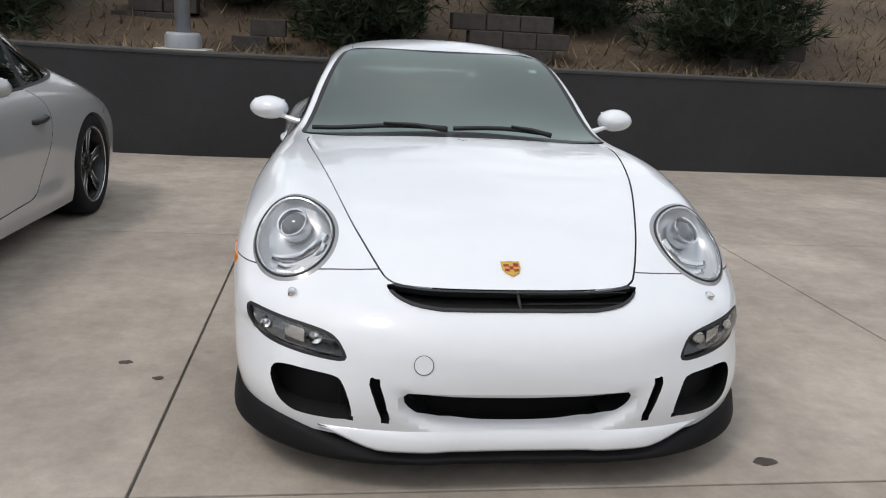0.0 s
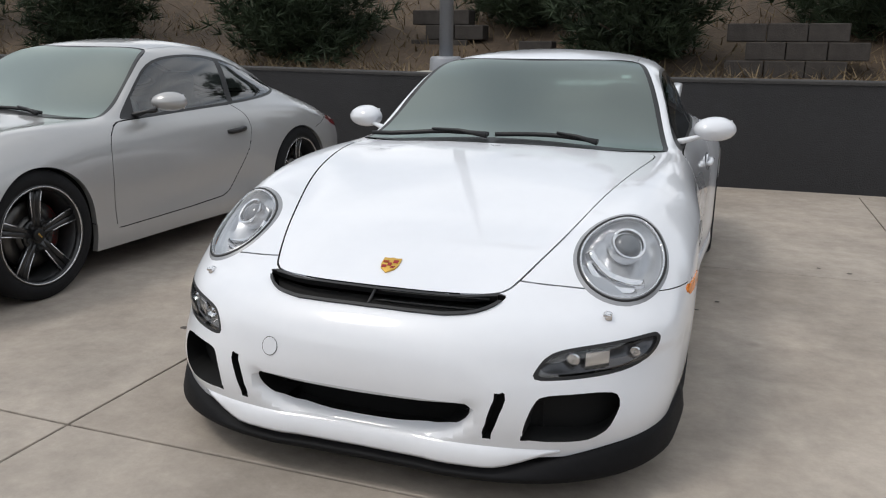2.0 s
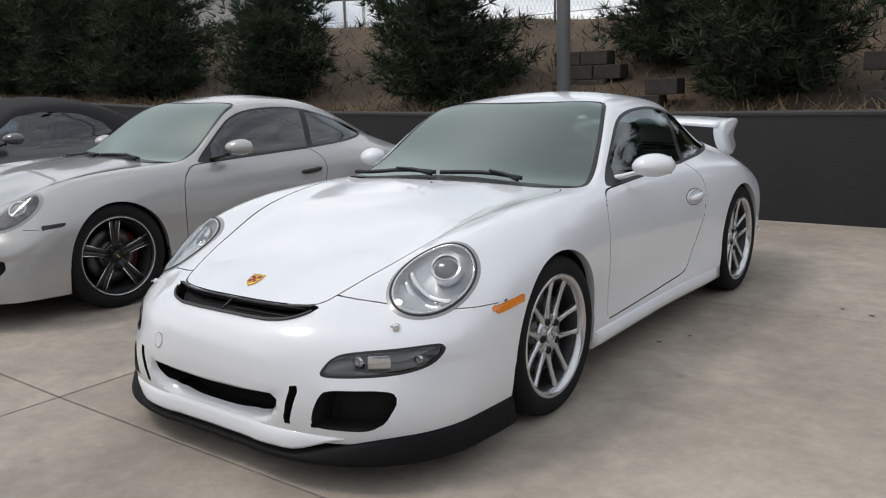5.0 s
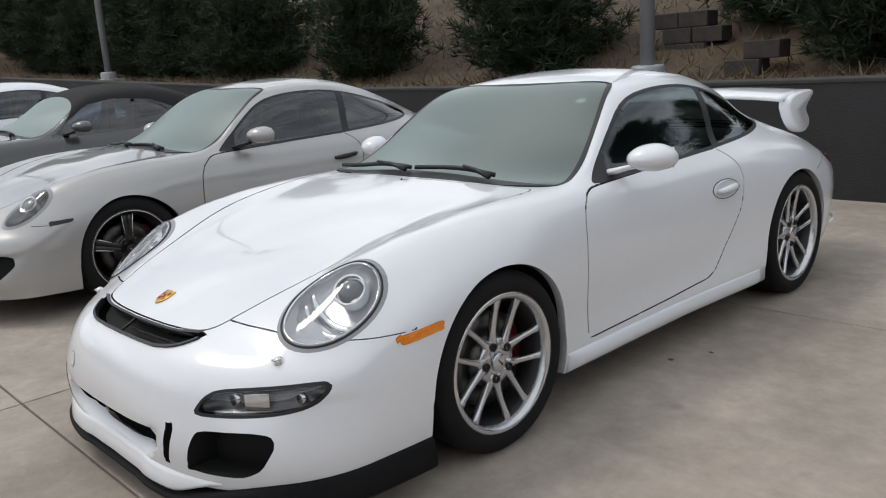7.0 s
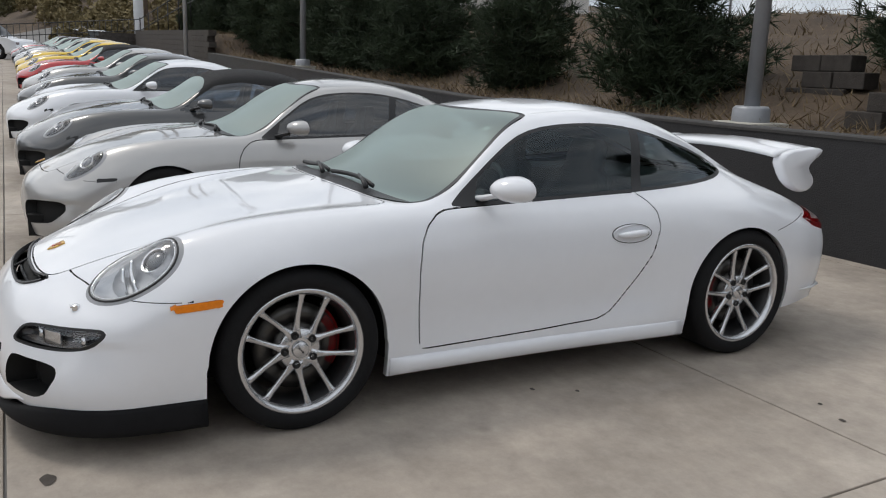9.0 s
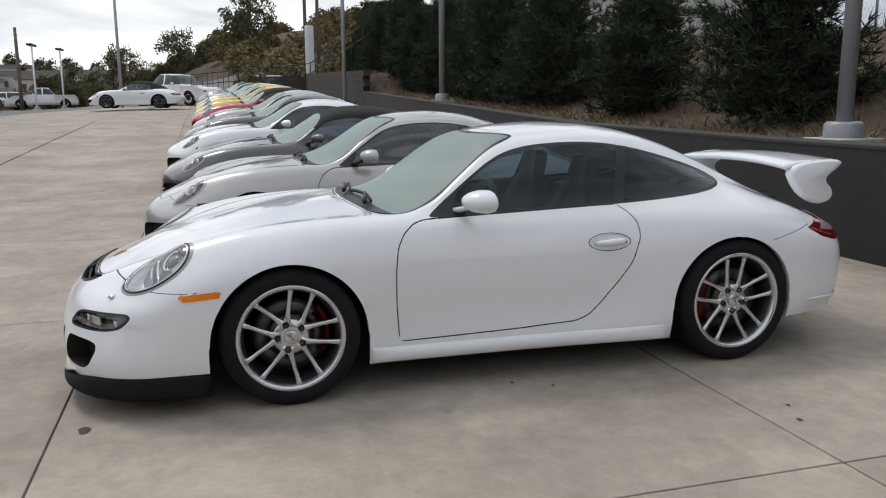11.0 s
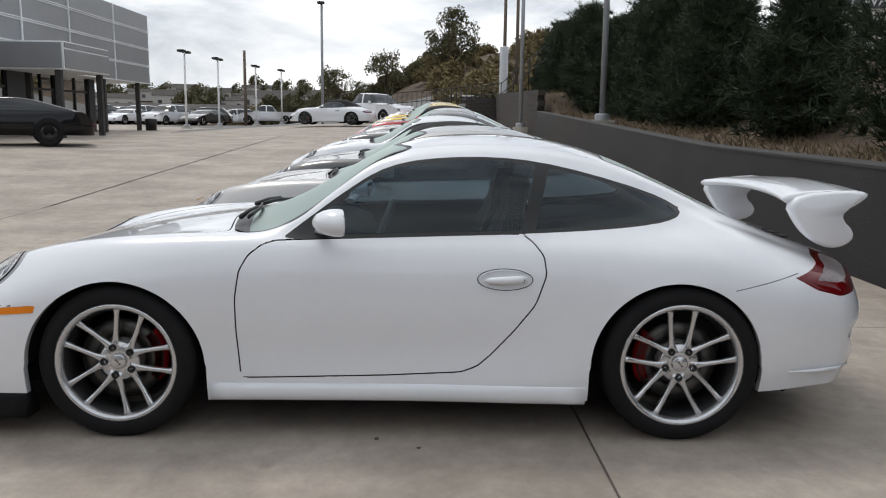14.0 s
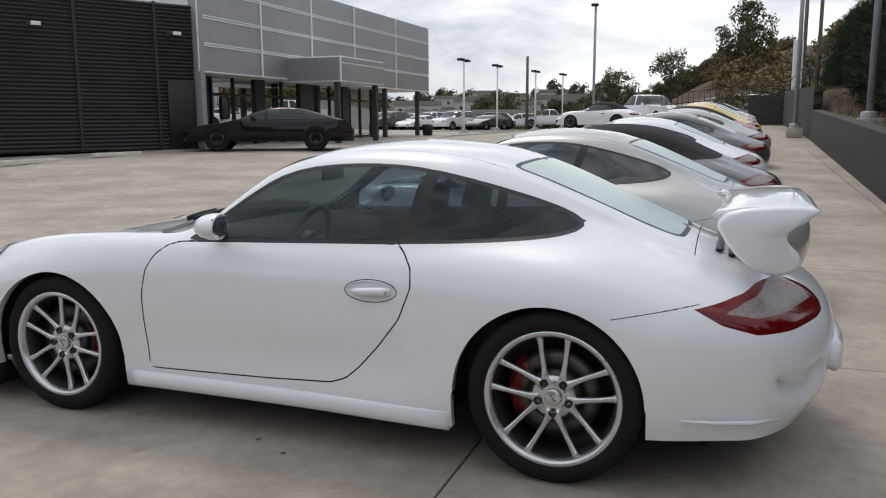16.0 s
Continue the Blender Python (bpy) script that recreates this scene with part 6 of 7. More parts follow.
box(bm, (-0.08, -1.3, 7.9), (0.08, 1.3, 8.1))
part("cross_arm", bm, M["wood"], t)
bm = bmesh.new()
vs = revolve(bm, [(-2.0, 0.29), (2.0, 0.29), (3.05, 0.29), (3.1, 0.25), (3.1, 0.0)], 28, "z")
bmesh.ops.translate(bm, verts=bm.verts, vec=(-50.0, 6.5, 3.40))
t = thing("round_pillar", "tall pale metal pillar at the lot's far end", "pillar")
part("shaft", bm, mat("pale_metal", (0.55, 0.56, 0.58), 0.35, 0.5, var=0.05), t)

# far block wall with fence and the high lot behind
t = thing("end_wall", "brown block wall closing the far end of the lot", "wall")
for r in range(10):
    for k in range(6):
        if r == 0 and k == 0:
            b = bmesh.new()
            box(b, (-0.15, -0.205, 0), (0.15, 0.205, 0.195), 0.01)
            proto = part("block", b, M["block"], t, smooth=False)
            ob = proto
        else:
            ob = new("block", proto.data)
            ob.parent = t
        ob.location = (-45.2, 3.75 + 0.42 * (k + (0.5 if r % 2 else 0)), 1.05 + 0.2 * r)
t = thing("side_wall", "brown split-face block wall along the foot of the bank", "wall")
for r in range(9):
    b = bmesh.new()
    for k in range(45):
        x = -26.2 - 0.42 * (k + (0.5 if r % 2 else 0))
        y, z = 5.62 + 0.006 * (-x - 26), lot(x, 5.6) + 0.2 * r
        box(b, (x - 0.205, y - 0.14, z), (x + 0.205, y + 0.14, z + 0.195))
    part("block_course", b, M["block"], t, smooth=False)
t = thing("rail_fence", "dark metal rail fence on the end wall", "fence")
for zz in (0.25, 0.85):
    b = bmesh.new()
    tube(b, [(-45.2, -1.0, 2.3 + zz), (-45.2, 5.9, 3.0 + zz), (-36.0, 6.6, 3.9 + zz), (-29.0, 7.2, 4.5 + zz)], 0.025, 6)
    part("rail", b, M["mullion"], t)
for k in range(24):
    b = bmesh.new()
    y = -1.0 + 0.3 * k
    tube(b, [(-45.2, y, 2.2 + 0.1 * (y + 1)), (-45.2, y, 3.15 + 0.1 * (y + 1))], 0.018, 6)
    part("post", b, M["mullion"], t)
for k in range(9):
    x, y, z = -45.2 + 2.0 * k, 5.9 + 0.16 * k, 3.0 + 0.19 * k
    b = bmesh.new()
    tube(b, [(x, y, z - 0.8), (x, y, z + 0.95)], 0.03, 6)
    part("post", b, M["mullion"], t)

# ---- other vehicles ----
def plain_car(name, label, prof, wid, col, m, wheels, glass_z, group="parked vehicles", wheel_r=0.38):
    """A vehicle from a side outline: (y, z) over the top, with cabin glass cut above the belt."""
    t = thing(name, label, "car", m, group)
    y = np.array([p[0] for p in prof])
    bm = bmesh.new()
    ys = np.linspace(y[0], y[-1], 60)
    z = np.array([np.interp(v, y, [p[1] for p in prof]) for v in ys])
    k = np.ones(5) / 5
    z = np.convolve(np.pad(z, 2, mode="edge"), k, mode="valid")
    rings = []
    for yy, zz in zip(ys, z):
        e = min(1.0, (yy - y[0]) / 0.35, (y[-1] - yy) / 0.3)
        w = wid * (0.80 + 0.20 * max(0.0, e) ** 0.5)
        belt = min(zz, glass_z)
        over = max(0.0, zz - glass_z)
        tw = w - 0.30 * over
        rings.append([(-w * 0.97, yy, 0.30), (-w, yy, 0.55), (-w * 0.985, yy, belt - 0.02), (-tw, yy, zz - 0.05 if over > 0.05 else belt), (-tw * 0.85, yy, zz), (0, yy, zz + 0.015), (tw * 0.85, yy, zz), (tw, yy, zz - 0.05 if over > 0.05 else belt), (w * 0.985, yy, belt - 0.02), (w, yy, 0.55), (w * 0.97, yy, 0.30)])
    loft(bm, rings)
    f = lambda p: glass_z + 0.02 - p.z
    for s in (lambda p: p.z - glass_z - 0.02,):
        cut(bm, s)
    for wy in wheels:
        g = lambda p, wy=wy: math.hypot(p.y - wy, p.z - wheel_r) - wheel_r * 1.13
        cut(bm, g, lambda c: abs(c.x) > wid * 0.6)
        for fc in region(bm, g, lambda c: abs(c.x) > wid * 0.6):
            fc.material_index = 2
    roof = max(p[1] for p in prof)
    for fc in bm.faces:
        c = fc.calc_center_median()
        if c.z > glass_z + 0.02 and c.z < roof - 0.09 and fc.normal.z < 0.93 and fc.material_index == 0:
            zi = np.interp(c.y, ys, z)
            if not (abs(c.y - (wheels[0] + wheels[1]) * 0.5) < 0.05):
                fc.material_index = 1
    part("body", bm, [M[col], M["shadeglass"], M["void"]], t)
    for wy in wheels:
        for s in (1, -1):
            b = bmesh.new()
            revolve(b, [(s * 0.0, wheel_r * 0.6), (s * 0.22, wheel_r * 0.62), (s * 0.235, wheel_r * 0.9), (s * 0.21, wheel_r), (0, wheel_r)], 24, "x")
            ty = part("wheel", b, M["tyre"], t)
            ty.location = (s * (wid - 0.22), wy, wheel_r)
            b = bmesh.new()
            revolve(b, [(s * 0.20, wheel_r * 0.62), (s * 0.22, wheel_r * 0.58), (s * 0.19, 0.1), (s * 0.2, 0.0)], 20, "x")
            part("rim", b, M["rim"] if col != "black" else M["rimdark"], ty)
    for s in (1, -1):
        b = bmesh.new()
        zl = float(np.interp(y[0] + 0.1, ys, z)) - 0.12
        box(b, (s * wid * 0.62 - 0.13, y[0] - 0.01, zl - 0.09), (s * wid * 0.62 + 0.13, y[0] + 0.12, zl + 0.05), 0.03)
        part("headlamp", b, M["clearlens"], t)
        b = bmesh.new()
        zl = float(np.interp(y[-1] - 0.1, ys, z)) - 0.15
        box(b, (s * wid * 0.72 - 0.1, y[-1] - 0.1, zl - 0.10), (s * wid * 0.72 + 0.1, y[-1] + 0.012, zl + 0.06), 0.03)
        part("tail_lamp", b, M["redlens"], t)
        b = bmesh.new()
        box(b, (s * (wid + 0.08) - 0.09, wheels[0] + 1.0, glass_z), (s * (wid + 0.08) + 0.09, wheels[0] + 1.12, glass_z + 0.14), 0.03)
        part("side_mirror", b, M[col], t)
    return t


M["shadeglass"] = mat("dark_car_glass", (0.012, 0.015, 0.017), 0.05, spec=0.8)
SEDAN = [(0.0, 0.50), (0.1, 0.62), (0.5, 0.76), (1.2, 0.86), (1.6, 0.94), (2.2, 1.20), (2.7, 1.30), (3.1, 1.315), (3.6, 1.25), (4.2, 1.08), (4.7, 0.95), (4.95, 0.87), (5.04, 0.76), (5.05, 0.5)]
PICKUP = [(0.0, 0.85), (0.12, 1.08), (1.35, 1.16), (1.55, 1.2), (2.05, 1.78), (2.5, 1.86), (3.4, 1.84), (3.62, 1.25), (3.72, 1.22), (5.6, 1.22), (5.72, 1.1), (5.75, 0.7)]
SUV = [(0.0, 0.75), (0.12, 0.98), (1.1, 1.08), (1.3, 1.12), (1.9, 1.62), (2.4, 1.70), (3.9, 1.66), (4.4, 1.2), (4.6, 1.1), (4.65, 0.7)]
JEEP = [(0.0, 0.95), (0.08, 1.15), (1.3, 1.2), (1.42, 1.25), (1.65, 1.82), (1.9, 1.86), (4.0, 1.84), (4.15, 1.2), (4.2, 0.7)]
plain_car("sedan", "glossy black fastback sedan parked before the showroom", SEDAN, 0.96, "black", pose(-17.0, -12.75, 0.62, 0, 0, 27), (1.0, 3.9), 0.93, wheel_r=0.36)
plain_car("pickup_truck", "white crew-cab pickup truck beyond the row", PICKUP, 1.0, "white", pose(-44.6, 0.15, 1.36, 0, 0, 138), (0.95, 4.65), 1.22, wheel_r=0.42)
plain_car("pickup_truck", "white pickup truck at the lot's edge", PICKUP, 1.0, "white", pose(-78.0, -17.4, 1.22, 0, 0, 6), (0.95, 4.65), 1.22, wheel_r=0.42)
plain_car("suv", "black SUV at the lot's edge", SUV, 0.95, "black", pose(-70.0, -21.0, 0.98, 0, 0, 6), (0.9, 3.7), 1.08)
plain_car("suv", "white SUV parked at the lot's edge", SUV, 0.95, "white", pose(-80.0, -20.6, 1.05, 0, 0, 30), (0.9, 3.7), 1.08)
plain_car("suv", "dark SUV far across the lot", SUV, 0.95, "black", pose(-76.0, -27.0, 1.0, 0, 0, 30), (0.9, 3.7), 1.08)
plain_car("jeep", "white boxy off-road vehicle on the upper lot", JEEP, 0.93, "white", pose(-54.5, 6.9, 1.60, 0, 0, 168), (0.75, 3.3), 1.2, wheel_r=0.42)
rt = random.Random(21)
for k in range(14):
    x = -62 - 5.0 * (k // 4) - rt.uniform(0, 1)
    yy = -18 - 3.2 * (k % 4) - 4 * (k // 4)
    plain_car("suv" if k % 2 else "sedan", ("white" if k % 3 else "dark") + " parked car in the far lot", SUV if k % 2 else SEDAN, 0.95, "white" if k % 3 else "graphite", pose(x, yy, bank(x, yy) + 0.02, 0, 0, 70 + rt.uniform(-6, 6)), (0.9, 3.7), 1.08 if k % 2 else 0.93)

# ---- showroom ----
b0 = thing("showroom_building", "low showroom with grey metal fascia and dark ribbed walls", "building", Matrix.Translation((-18.2, 0, 0.66)) @ Matrix.Rotation(0.0085, 4, "Y") @ Matrix.Diagonal((0.963, 1, 1.04, 1)) @ Matrix.Translation((19.1, 0, 0)))
colx = [-19.1, -22.9, -26.75, -30.8, -35.7, -40.6]
rows_z = [2.35, 3.18, 4.0, 4.83, 5.65]
bm = bmesh.new()
box(bm, (-40.55, -17.0, 2.33), (-19.12, -13.14, 5.63))
bm.faces.ensure_lookup_table()
fas = part("fascia", bm, M["panelgap"], b0, "pale panel joints", smooth=False)
for i in range(5):
    for j in range(4):
        bm = bmesh.new()
        box(bm, (colx[i + 1] + 0.02, -13.15, rows_z[j] + 0.02), (colx[i] - 0.02, -13.09, rows_z[j + 1] - 0.02), 0.008)
        part("panel", bm, M["panelgrey"], fas, smooth=False)
for zj in rows_z[:-1]:
    for dz in (-0.035, 0.035) if zj > 2.4 else (0.0,):
        bm = bmesh.new()
        box(bm, (-40.6, -13.10, zj + dz - 0.018), (-19.1, -13.05, zj + dz + 0.018))
        part("joint_strip", bm, M["panelgap"], fas, "pale panel joint", smooth=False)
for xj in colx[:-1]:
    bm = bmesh.new()
    box(bm, (xj - 0.035, -13.10, 2.34), (xj + 0.035, -13.045, 5.64))
    part("joint_strip", bm, M["panelgap"], fas, "pale panel joint", smooth=False)
bm = bmesh.new()
box(bm, (-28.75, -13.2, 2.22), (-24.7, -10.8, 3.12), 0.01)
can = part("entrance_canopy", bm, M["panelgap"], b0, smooth=False)
for lo, hi in (((-28.70, -10.81, 2.27), (-24.76, -10.76, 2.86)), ((-28.70, -10.81, 2.92), (-24.76, -10.76, 3.08)), ((-24.73, -13.1, 2.27), (-24.66, -10.86, 3.07))):
    bm = bmesh.new()
    box(bm, lo, hi, 0.006)
    part("panel", bm, M["panelgrey"], can, smooth=False)
# ribbed wing, set at an angle to the fascia
WING = Matrix.Translation((-19.25, -13.2, 0)) @ Matrix.Rotation(radians(-26.5), 4, "Z")
bm = bmesh.new()
loft(bm, [[(x, (0.022 if k % 2 else -0.022), 0.055 * k) for k in range(79)] for x in (0.0, 26.0)], closed=False)
bmesh.ops.transform(bm, matrix=WING, verts=bm.verts)
part("ribbed_wall", bm, M["corr"], b0, "dark ribbed steel cladding", sharp=0.2)
bm = bmesh.new()
box(bm, (0.0, -9.0, 0), (26.0, -0.05, 4.27))
bmesh.ops.transform(bm, matrix=WING, verts=bm.verts)
part("wing_core", bm, M["mullion"], b0, smooth=False)
for x in (1.45, 3.9, 7.2, 11.0, 15.0):
    bm = bmesh.new()
    box(bm, (x - 0.05, 0.0, 0), (x + 0.05, 0.05, 4.31), 0.01)
    bmesh.ops.transform(bm, matrix=WING, verts=bm.verts)
    part("cladding_joint", bm, M["corr"], b0, smooth=False)
bm = bmesh.new()
box(bm, (-19.32, -13.4, 0), (-19.08, -13.02, 5.7), 0.02)
part("end_pier", bm, M["panelgrey"], b0, smooth=False)
for x in (1.1, 5.2, 9.5):
    bm = bmesh.new()
    tube(bm, [(x, 0.0, 3.35), (x, 0.45, 3.42)], 0.04, 8)
    box(bm, (x - 0.16, 0.38, 3.30), (x + 0.16, 0.75, 3.42), 0.03)
    bmesh.ops.transform(bm, matrix=WING, verts=bm.verts)
    lamp = part("wall_lamp", bm, M["cap"], b0)
    bm = bmesh.new()
    box(bm, (x - 0.13, 0.75, 3.31), (x + 0.13, 0.80, 3.41), 0.015)
    bmesh.ops.transform(bm, matrix=WING, verts=bm.verts)
    part("lamp_lens", bm, M["whitepaint"], lamp, "white lens")
bm = bmesh.new()
box(bm, (0.25, 0.0, 0.0), (1.15, 0.06, 2.05), 0.01)
bmesh.ops.transform(bm, matrix=WING, verts=bm.verts)
part("steel_door", bm, M["mullion"], b0)
# glazed front below the fascia
bm = bmesh.new()
box(bm, (-40.6, -20, 0.0), (-19.6, -17.6, 2.3))
part("shop_core", bm, M["cabin"], b0, smooth=False)
bm = bmesh.new()
box(bm, (-40.5, -17.6, -0.01), (-19.6, -13.2, 0.006))
part("shop_floor", bm, M["stop"], b0, smooth=False)
bm = bmesh.new()
loft(bm, [[(x, -14.3 + (0.015 if k % 2 else -0.015), 0.05 * k) for k in range(48)] for x in (-19.6, -21.3)], closed=False)
part("ribbed_pier", bm, M["corr"], b0, sharp=0.2)
for x0, x1 in ((-21.4, -24.2), (-24.9, -27.7), (-29.4, -31.8), (-32.5, -35.3)):
    bm = bmesh.new()
    box(bm, (x1, -14.32, 0.15), (x0, -14.30, 2.3))
    part("shop_window", bm, M["shopglass"], b0, smooth=False)
    for xm in (x0, (x0 + x1) / 2, x1):
        bm = bmesh.new()
        box(bm, (xm - 0.05, -14.36, 0), (xm + 0.05, -14.24, 2.32))
        part("mullion", bm, M["mullion"], b0, smooth=False)
    for zm in (0.12, 1.75):
        bm = bmesh.new()
        box(bm, (x1, -14.36, zm - 0.04), (x0, -14.25, zm + 0.04))
        part("transom", bm, M["mullion"], b0, smooth=False)
for x0, x1 in ((-24.2, -24.9), (-27.7, -29.4), (-31.8, -32.5), (-35.3, -36.0)):
    bm = bmesh.new()
    box(bm, (x1, -14.4, 0), (x0, -14.2, 2.34))
    part("pier", bm, M["corr"], b0, smooth=False)
for x, y in ((-34.7, -13.3), (-39.25, -13.3), (-27.5, -13.3), (-28.5, -11.1), (-24.95, -11.1)):
    bm = bmesh.new()
    box(bm, (x - 0.10, y - 0.10, 0), (x + 0.10, y + 0.10, 2.34), 0.01)
    part("column", bm, M["cap"], b0, smooth=False)
t = thing("wall_charger", "white and black charging post before the showroom", "charger", Matrix.Translation((-19.9, -13.5, 0.68)))
bm = bmesh.new()
box(bm, (-0.10, -0.06, 0), (0.10, 0.06, 1.25), 0.03)
part("stand", bm, M["whitepaint"], t)
bm = bmesh.new()
box(bm, (-0.22, 0.03, 0.92), (0.22, 0.15, 1.68), 0.12)
part("charging_head", bm, M["trim"], t)
for x in (-11.3, -14.2):
    bm = bmesh.new()
    prism(bm, [(-0.09, 0), (0.09, 0), (0.075, 0.11), (-0.075, 0.11)], 1.8, Matrix.Translation((x + 0.9, -13.0, lot(x, -13.0))) @ Matrix(((0, 0, -1, 0), (1, 0, 0, 0), (0, 1, 0, 0), (0, 0, 0, 1))), 0.012)
    part("bar", bm, M["stop"], thing("wheel_stop", "pale concrete wheel stop on the lot", "wheel stop", group="wheel stops"))
t = thing("waste_bin", "dark waste bin beside the showroom column", "bin", Matrix.Translation((-37.6, -12.7, 0.86)))
bm = bmesh.new()
revolve(bm, [(0, 0.0), (0, 0.26), (0.55, 0.30), (0.60, 0.27), (0.62, 0.0)], 20, "z")
part("drum", bm, M["mullion"], t)

# unseen plain wall behind the camera, added to close the lot and darken reflections
b = bmesh.new()
box(b, (15.0, -40.0, -0.1), (15.4, 3.5, 5.6), 0.02)
tagged(part("unseen_wall_east", b, mat("dark_grey_render", (0.07, 0.07, 0.074), 0.8, var=0.15, scale=0.8), smooth=False), "unseen grey wall added to close the lot and darken reflections", "wall", kind="structure")

# far houses on the hill, and the blue-grey hall on the rise
def house(x, y, w, d, h, col, label):
    t = thing("far_building", label, "building", Matrix.Translation((x, y, bank(x, y) - 0.3)) @ Matrix.Rotation(math.atan2(y, x) + math.pi, 4, "Z"), "buildings far off")
    bm = bmesh.new()
    box(bm, (-d / 2, -w / 2, 0), (d / 2, w / 2, h))
    part("wall", bm, col, t, smooth=False)
    bm = bmesh.new()
    prism(bm, [(-d / 2 - 0.3, 0), (d / 2 + 0.3, 0), (0, h * 0.35)], w + 0.6, Matrix.Translation((0, w / 2 + 0.3, h)) @ Matrix(((1, 0, 0, 0), (0, 0, -1, 0), (0, 1, 0, 0), (0, 0, 0, 1))))
    part("roof", bm, M["block"], t, smooth=False)
    for k in range(max(2, int(w / 3))):
        bm = bmesh.new()
        yy = -w / 2 + (k + 0.5) * w / max(2, int(w / 3))
        box(bm, (d / 2 - 0.02, yy - 0.5, h * 0.35), (d / 2 + 0.03, yy + 0.5, h * 0.7))
        part("window", bm, M["shadeglass"], t, smooth=False)


M["wallpale"] = mat("pale_siding", (0.50, 0.48, 0.45), 0.8, var=0.08)
M["wallblue"] = mat("blue_grey_cladding", (0.20, 0.28, 0.36), 0.6, var=0.06)
rt = random.Random(9)
for k in range(16):
    a, r = radians(187 + 16 * rt.random()), rt.uniform(210, 340)
    house(r * math.cos(a), r * math.sin(a), rt.uniform(9, 18), 8, rt.uniform(2.6, 4.2), M["wallpale"], "pale house on the distant hillside")
house(-96, 17.0, 4.6, 5, 1.5, M["wallblue"], "blue-grey hall on the rise behind the trees")
house(-130, -40, 22, 14, 2.6, M["wallpale"], "long pale commercial building across the road")

# ---- concrete slabs, the pieces of the lot ----
pave = tagged(new("pavement"), "pale concrete slabs with dark sawn joints", "pavement", kind="structure")
SX, SY = 3.197, 3.015
slab = None
for i in range(-14, 5):
    for j in range(-6, 2):
        x0, y0 = -1.115 + SX * i, -1.028 + SY * j
        if x0 < 0.5:
            b = bmesh.new()
            box(b, (0.005, 0.005, -0.10), (SX - 0.005, SY - 0.005, 0.0), 0.004)
            for v in b.verts:
                v.co.z += lot(x0 + v.co.x, y0 + v.co.y)
            ob = part("slab", b, CONC, pave, smooth=False)
        elif slab is None:
            b = bmesh.new()
            box(b, (0.005, 0.005, -0.10), (SX - 0.005, SY - 0.005, 0.0), 0.004)
            slab = part("slab", b, CONC, pave, smooth=False)
            ob = slab
        else:
            ob = new("slab", slab.data)
            ob.parent = pave
        ob.location = (x0, y0, 0.0)
far_x = [30, 14.86, 6, 0, -4, -8, -12, -16, -20, -25, -30, -36, -41, -45.88, -50, -56, -64, -72]
b = bmesh.new()
loft(b, [[(x, y, lot(x, y) - 0.004) for y in (-70, -48, -34, -26, -1.033 - SY * 6)] for x in far_x], closed=False)
part("far_pavement", b, CONC, pave, smooth=False)
b = bmesh.new()
loft(b, [[(x, y, lot(x, y) - 0.004) for y in (-1.033 - SY * 6, -15, -12, -10, -8, -6, -4, -2, 0, 2, 4.6)] for x in (-45.88, -50.0, -52.0)], closed=False)
part("far_pavement", b, CONC, pave, smooth=False)
b = bmesh.new()
loft(b, [[(x, y, lot(x, y) - 0.002) for y in (-1.028 + SY * 2 + 0.005, 5.3 + drift(x))] for x in (30, 0, -2, -7, -12, -17, -22, -27, -34, -42, -47)], closed=False)
part("rear_strip", b, CONC, pave, smooth=False)
b = bmesh.new()
box(b, (-1.115 + SX * 5 + 0.005, -1.028 - SY * 6, -0.10), (30.0, -1.028 + SY * 2, -0.004))
part("far_pavement", b, CONC, pave, smooth=False)
M["oil"] = mat("oil_spot", (0.06, 0.05, 0.042), 0.7, var=0.3, scale=20)
rs = random.Random(3)
for x, y, r in ((-1.351, -0.071, 0.022), (-1.20, -0.22, 0.016), (0.86, 1.08, 0.012), (0.96, 1.26, 0.010), (1.68, 2.12, 0.014), (0.88, -0.9, 0.03), (2.4, -0.3, 0.012), (1.52, 2.19, 0.010), (-1.6, 0.6, 0.012)):
    b = bmesh.new()
    vs = [b.verts.new((r * rs.uniform(0.7, 1.2) * 1.3 * math.cos(a), r * rs.uniform(0.7, 1.2) * math.sin(a), 0)) for a in np.linspace(0, 5.9, 14)]
    b.faces.new(vs)
    bmesh.ops.translate(b, verts=b.verts, vec=(x, y, lot(x, y) + 0.003))
    tagged(part("oil_spot", b, M["oil"], smooth=False), "small dark oil spot on the concrete", "stain")

# ---- on the crest of the bank ----
t = thing("crest_fence", "thin grey wire fence along the crest of the bank", "fence")
for zz, rr in ((1.75, 0.022), (0.15, 0.008)):
    b = bmesh.new()
    tube(b, [(x, 12.6 + drift(x), bank(x, 12.6) + zz) for x in np.arange(-36, 9.1, 3.0)], rr, 6)
    part("rail", b, M["pole"], t)
for x in np.arange(-36, 9.1, 3.0):
    b = bmesh.new()
    tube(b, [(x, 12.6 + drift(x), bank(x, 12.6) - 0.2), (x, 12.6 + drift(x), bank(x, 12.6) + 1.8)], 0.028, 8)
    part("post", b, M["pole"], t)
b = bmesh.new()
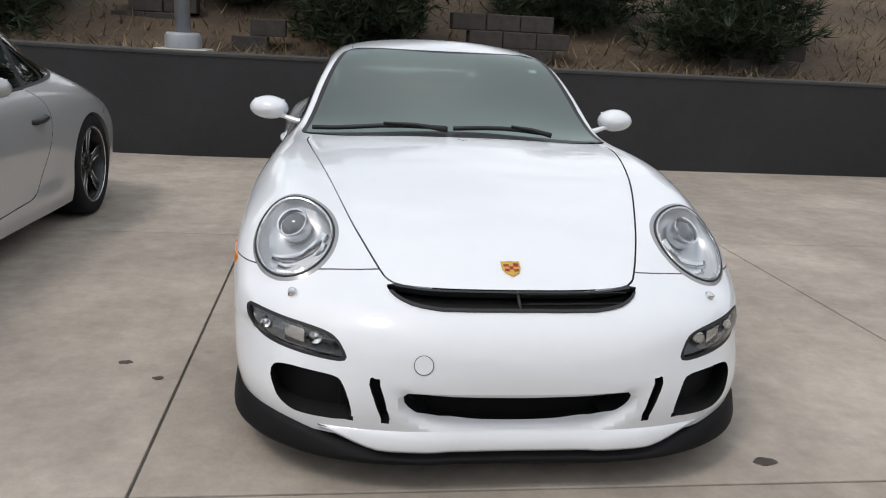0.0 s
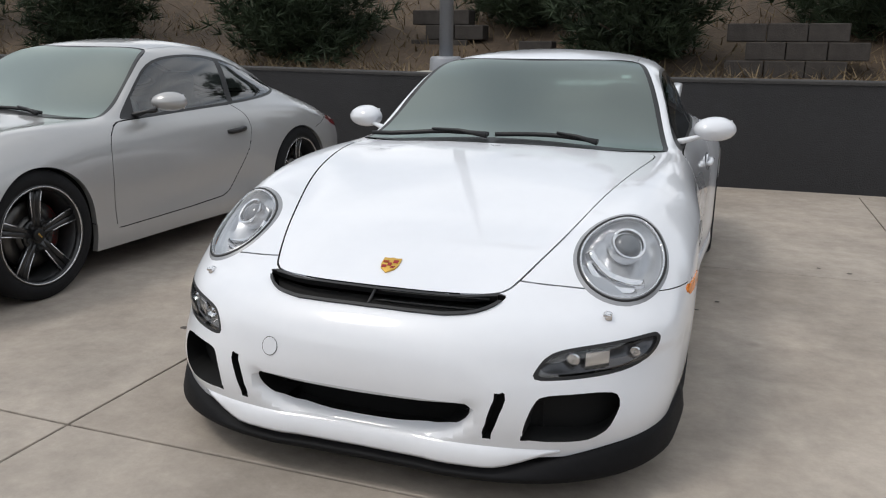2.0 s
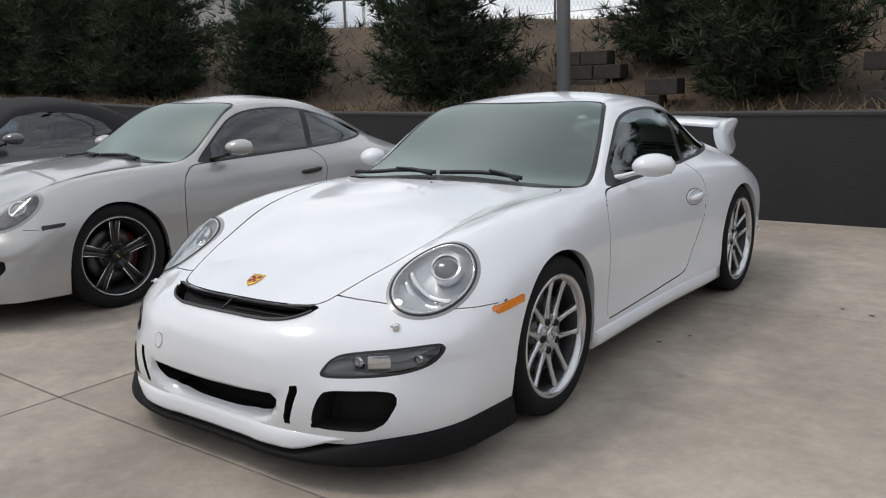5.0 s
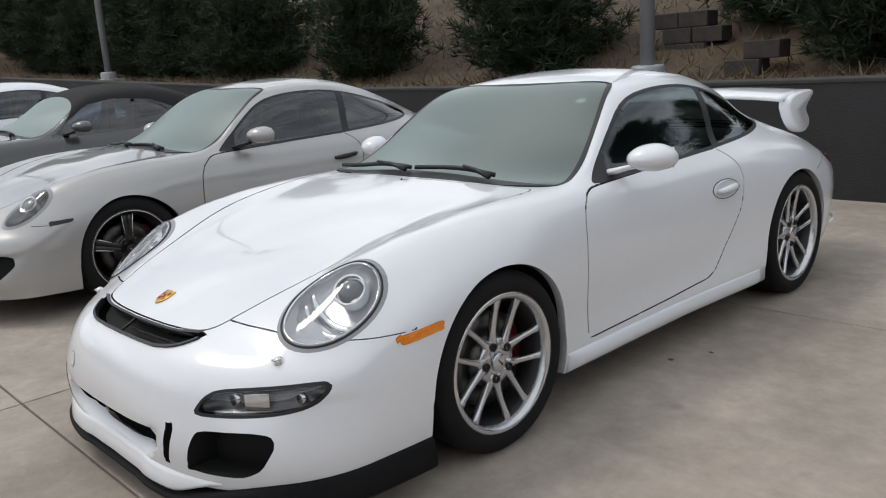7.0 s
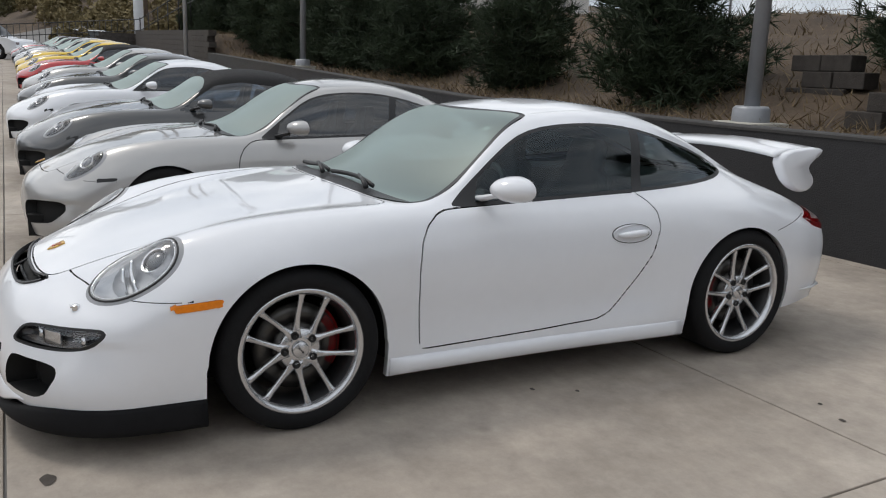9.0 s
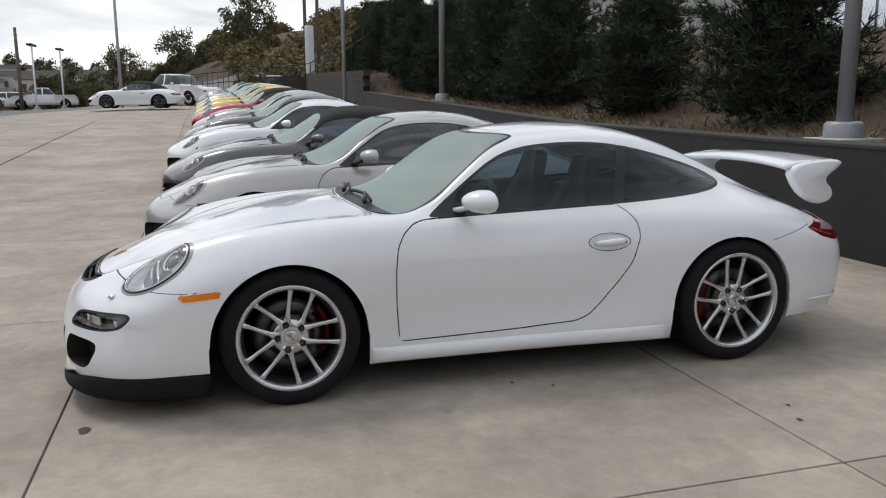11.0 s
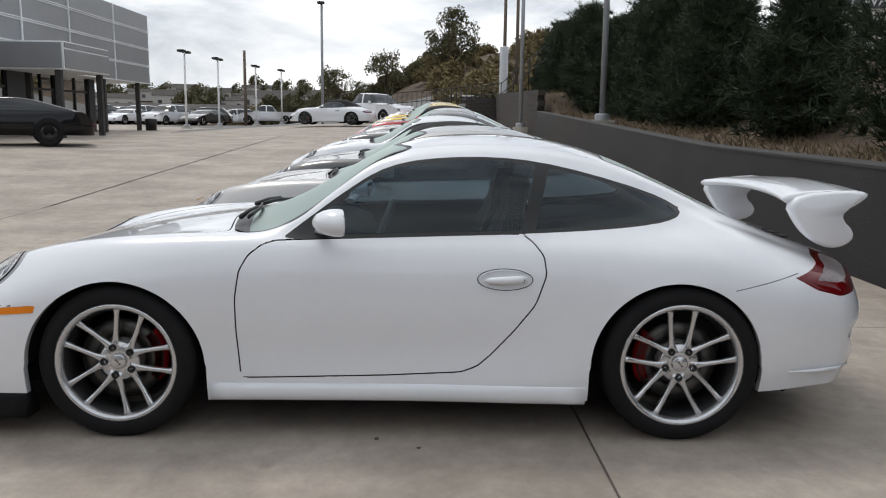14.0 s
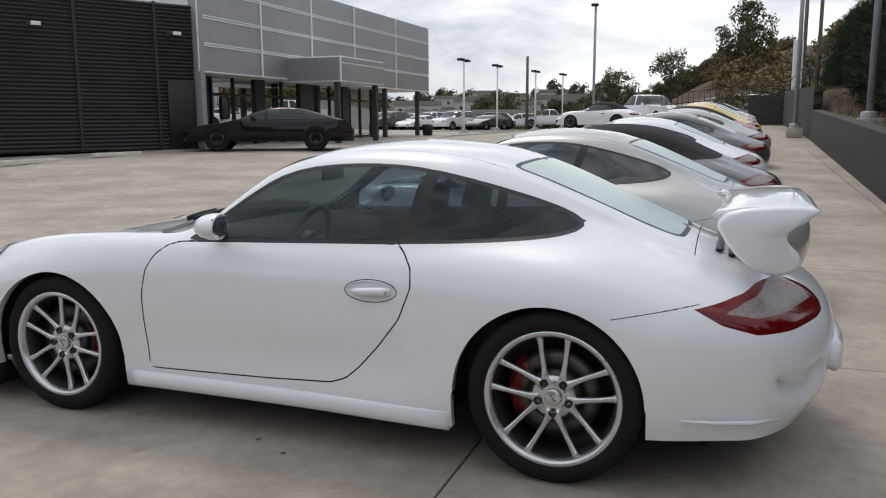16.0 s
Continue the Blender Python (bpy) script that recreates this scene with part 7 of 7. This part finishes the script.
for k in range(470):
    x = -36 + 0.096 * k
    for s in (1, -1):
        x1 = x + s * 0.8
        if -36 <= x1 <= 9:
            za, zb = bank(x, 12.6) + 0.15, bank(x1, 12.6) + 1.75
            ya, yb = 12.6 + drift(x), 12.6 + drift(x1)
            vs = [b.verts.new(p) for p in ((x - 0.0022, ya, za), (x + 0.0022, ya, za), (x1 + 0.0022, yb, zb), (x1 - 0.0022, yb, zb))]
            b.faces.new(vs)
part("wire_mesh", b, M["pole"], t, smooth=False)
t = thing("led_sign", "black message sign with red lit characters on two posts", "sign", pose(-18.3, 20.0, bank(-18.3, 20.0), 0, 0, 35))
for sx in (-0.35, 0.35):
    b = bmesh.new()
    box(b, (sx - 0.06, -0.06, -0.2), (sx + 0.06, 0.06, 1.6), 0.01)
    part("post", b, M["whitepaint"], t)
b = bmesh.new()
box(b, (-1.0, -0.15, 1.5), (1.0, 0.15, 2.5), 0.02)
face = part("display", b, M["mullion"], t)
glow = mat("red_diodes", (0.5, 0.02, 0.01), 0.5)
glow.node_tree.nodes["Principled BSDF"].inputs["Emission Color"].default_value = (1.0, 0.03, 0.02, 1)
glow.node_tree.nodes["Principled BSDF"].inputs["Emission Strength"].default_value = 1.2
for k, w in enumerate((0.18, 0.10, 0.16, 0.16)):
    b = bmesh.new()
    box(b, (-0.45 + 0.24 * k, -0.156, 1.70), (-0.45 + 0.24 * k + w, -0.151, 1.98))
    part("lit_bar", b, glow, face, smooth=False)
t = thing("wash_building", "white building with a dark sign band behind the pines", "building", pose(-33.0, 21.5, bank(-33, 21.5), 0, 0, 42))
b = bmesh.new()
box(b, (-4.0, 0.0, -0.5), (4.0, 5.0, 2.35), 0.02)
part("wall", b, M["wallpale"], t, smooth=False)
b = bmesh.new()
box(b, (-4.1, -0.1, 2.3), (4.1, 5.1, 3.0), 0.02)
band = part("sign_band", b, M["mullion"], t, smooth=False)
tx = bpy.data.curves.new("wash_word", "FONT")
tx.body, tx.size, tx.align_x = "WASH", 0.62, "CENTER"
tx.extrude = 0.01
holder = bpy.data.objects.new("wash_word", tx)
scene.collection.objects.link(holder)
bpy.context.view_layer.update()
me = bpy.data.meshes.new_from_object(holder.evaluated_get(bpy.context.evaluated_depsgraph_get()))
bpy.data.objects.remove(holder)
me.materials.clear()
me.materials.append(M["whitepaint"])
word = new("sign_word", me)
word.parent = band
word.matrix_local = pose(0.6, -0.12, 2.42, 90, 0, 0)

# diagonal joint across the lot and a dark drain line
def strip(x0, y0, x1, y1, half, material):
    b = bmesh.new()
    d = Vector((x1 - x0, y1 - y0, 0)).normalized()
    n = Vector((-d.y, d.x, 0)) * half
    ps = [Vector((x0 + (x1 - x0) * k / 60, y0 + (y1 - y0) * k / 60, 0)) for k in range(61)]
    loft(b, [[(p.x + n.x * s, p.y + n.y * s, lot(p.x, p.y) + 0.007) for s in (-1, 1)] for p in ps], closed=False)
    return part("joint_filler", b, material, pave, smooth=False)


M["filler"] = mat("dark_joint_filler", (0.045, 0.042, 0.038), 0.85, var=0.3, scale=9)
strip(-5.0, -4.043, -26.0, -4.043, 0.013, M["filler"])
strip(-14.6, -3.55, -14.9, -1.3, 0.010, M["filler"])
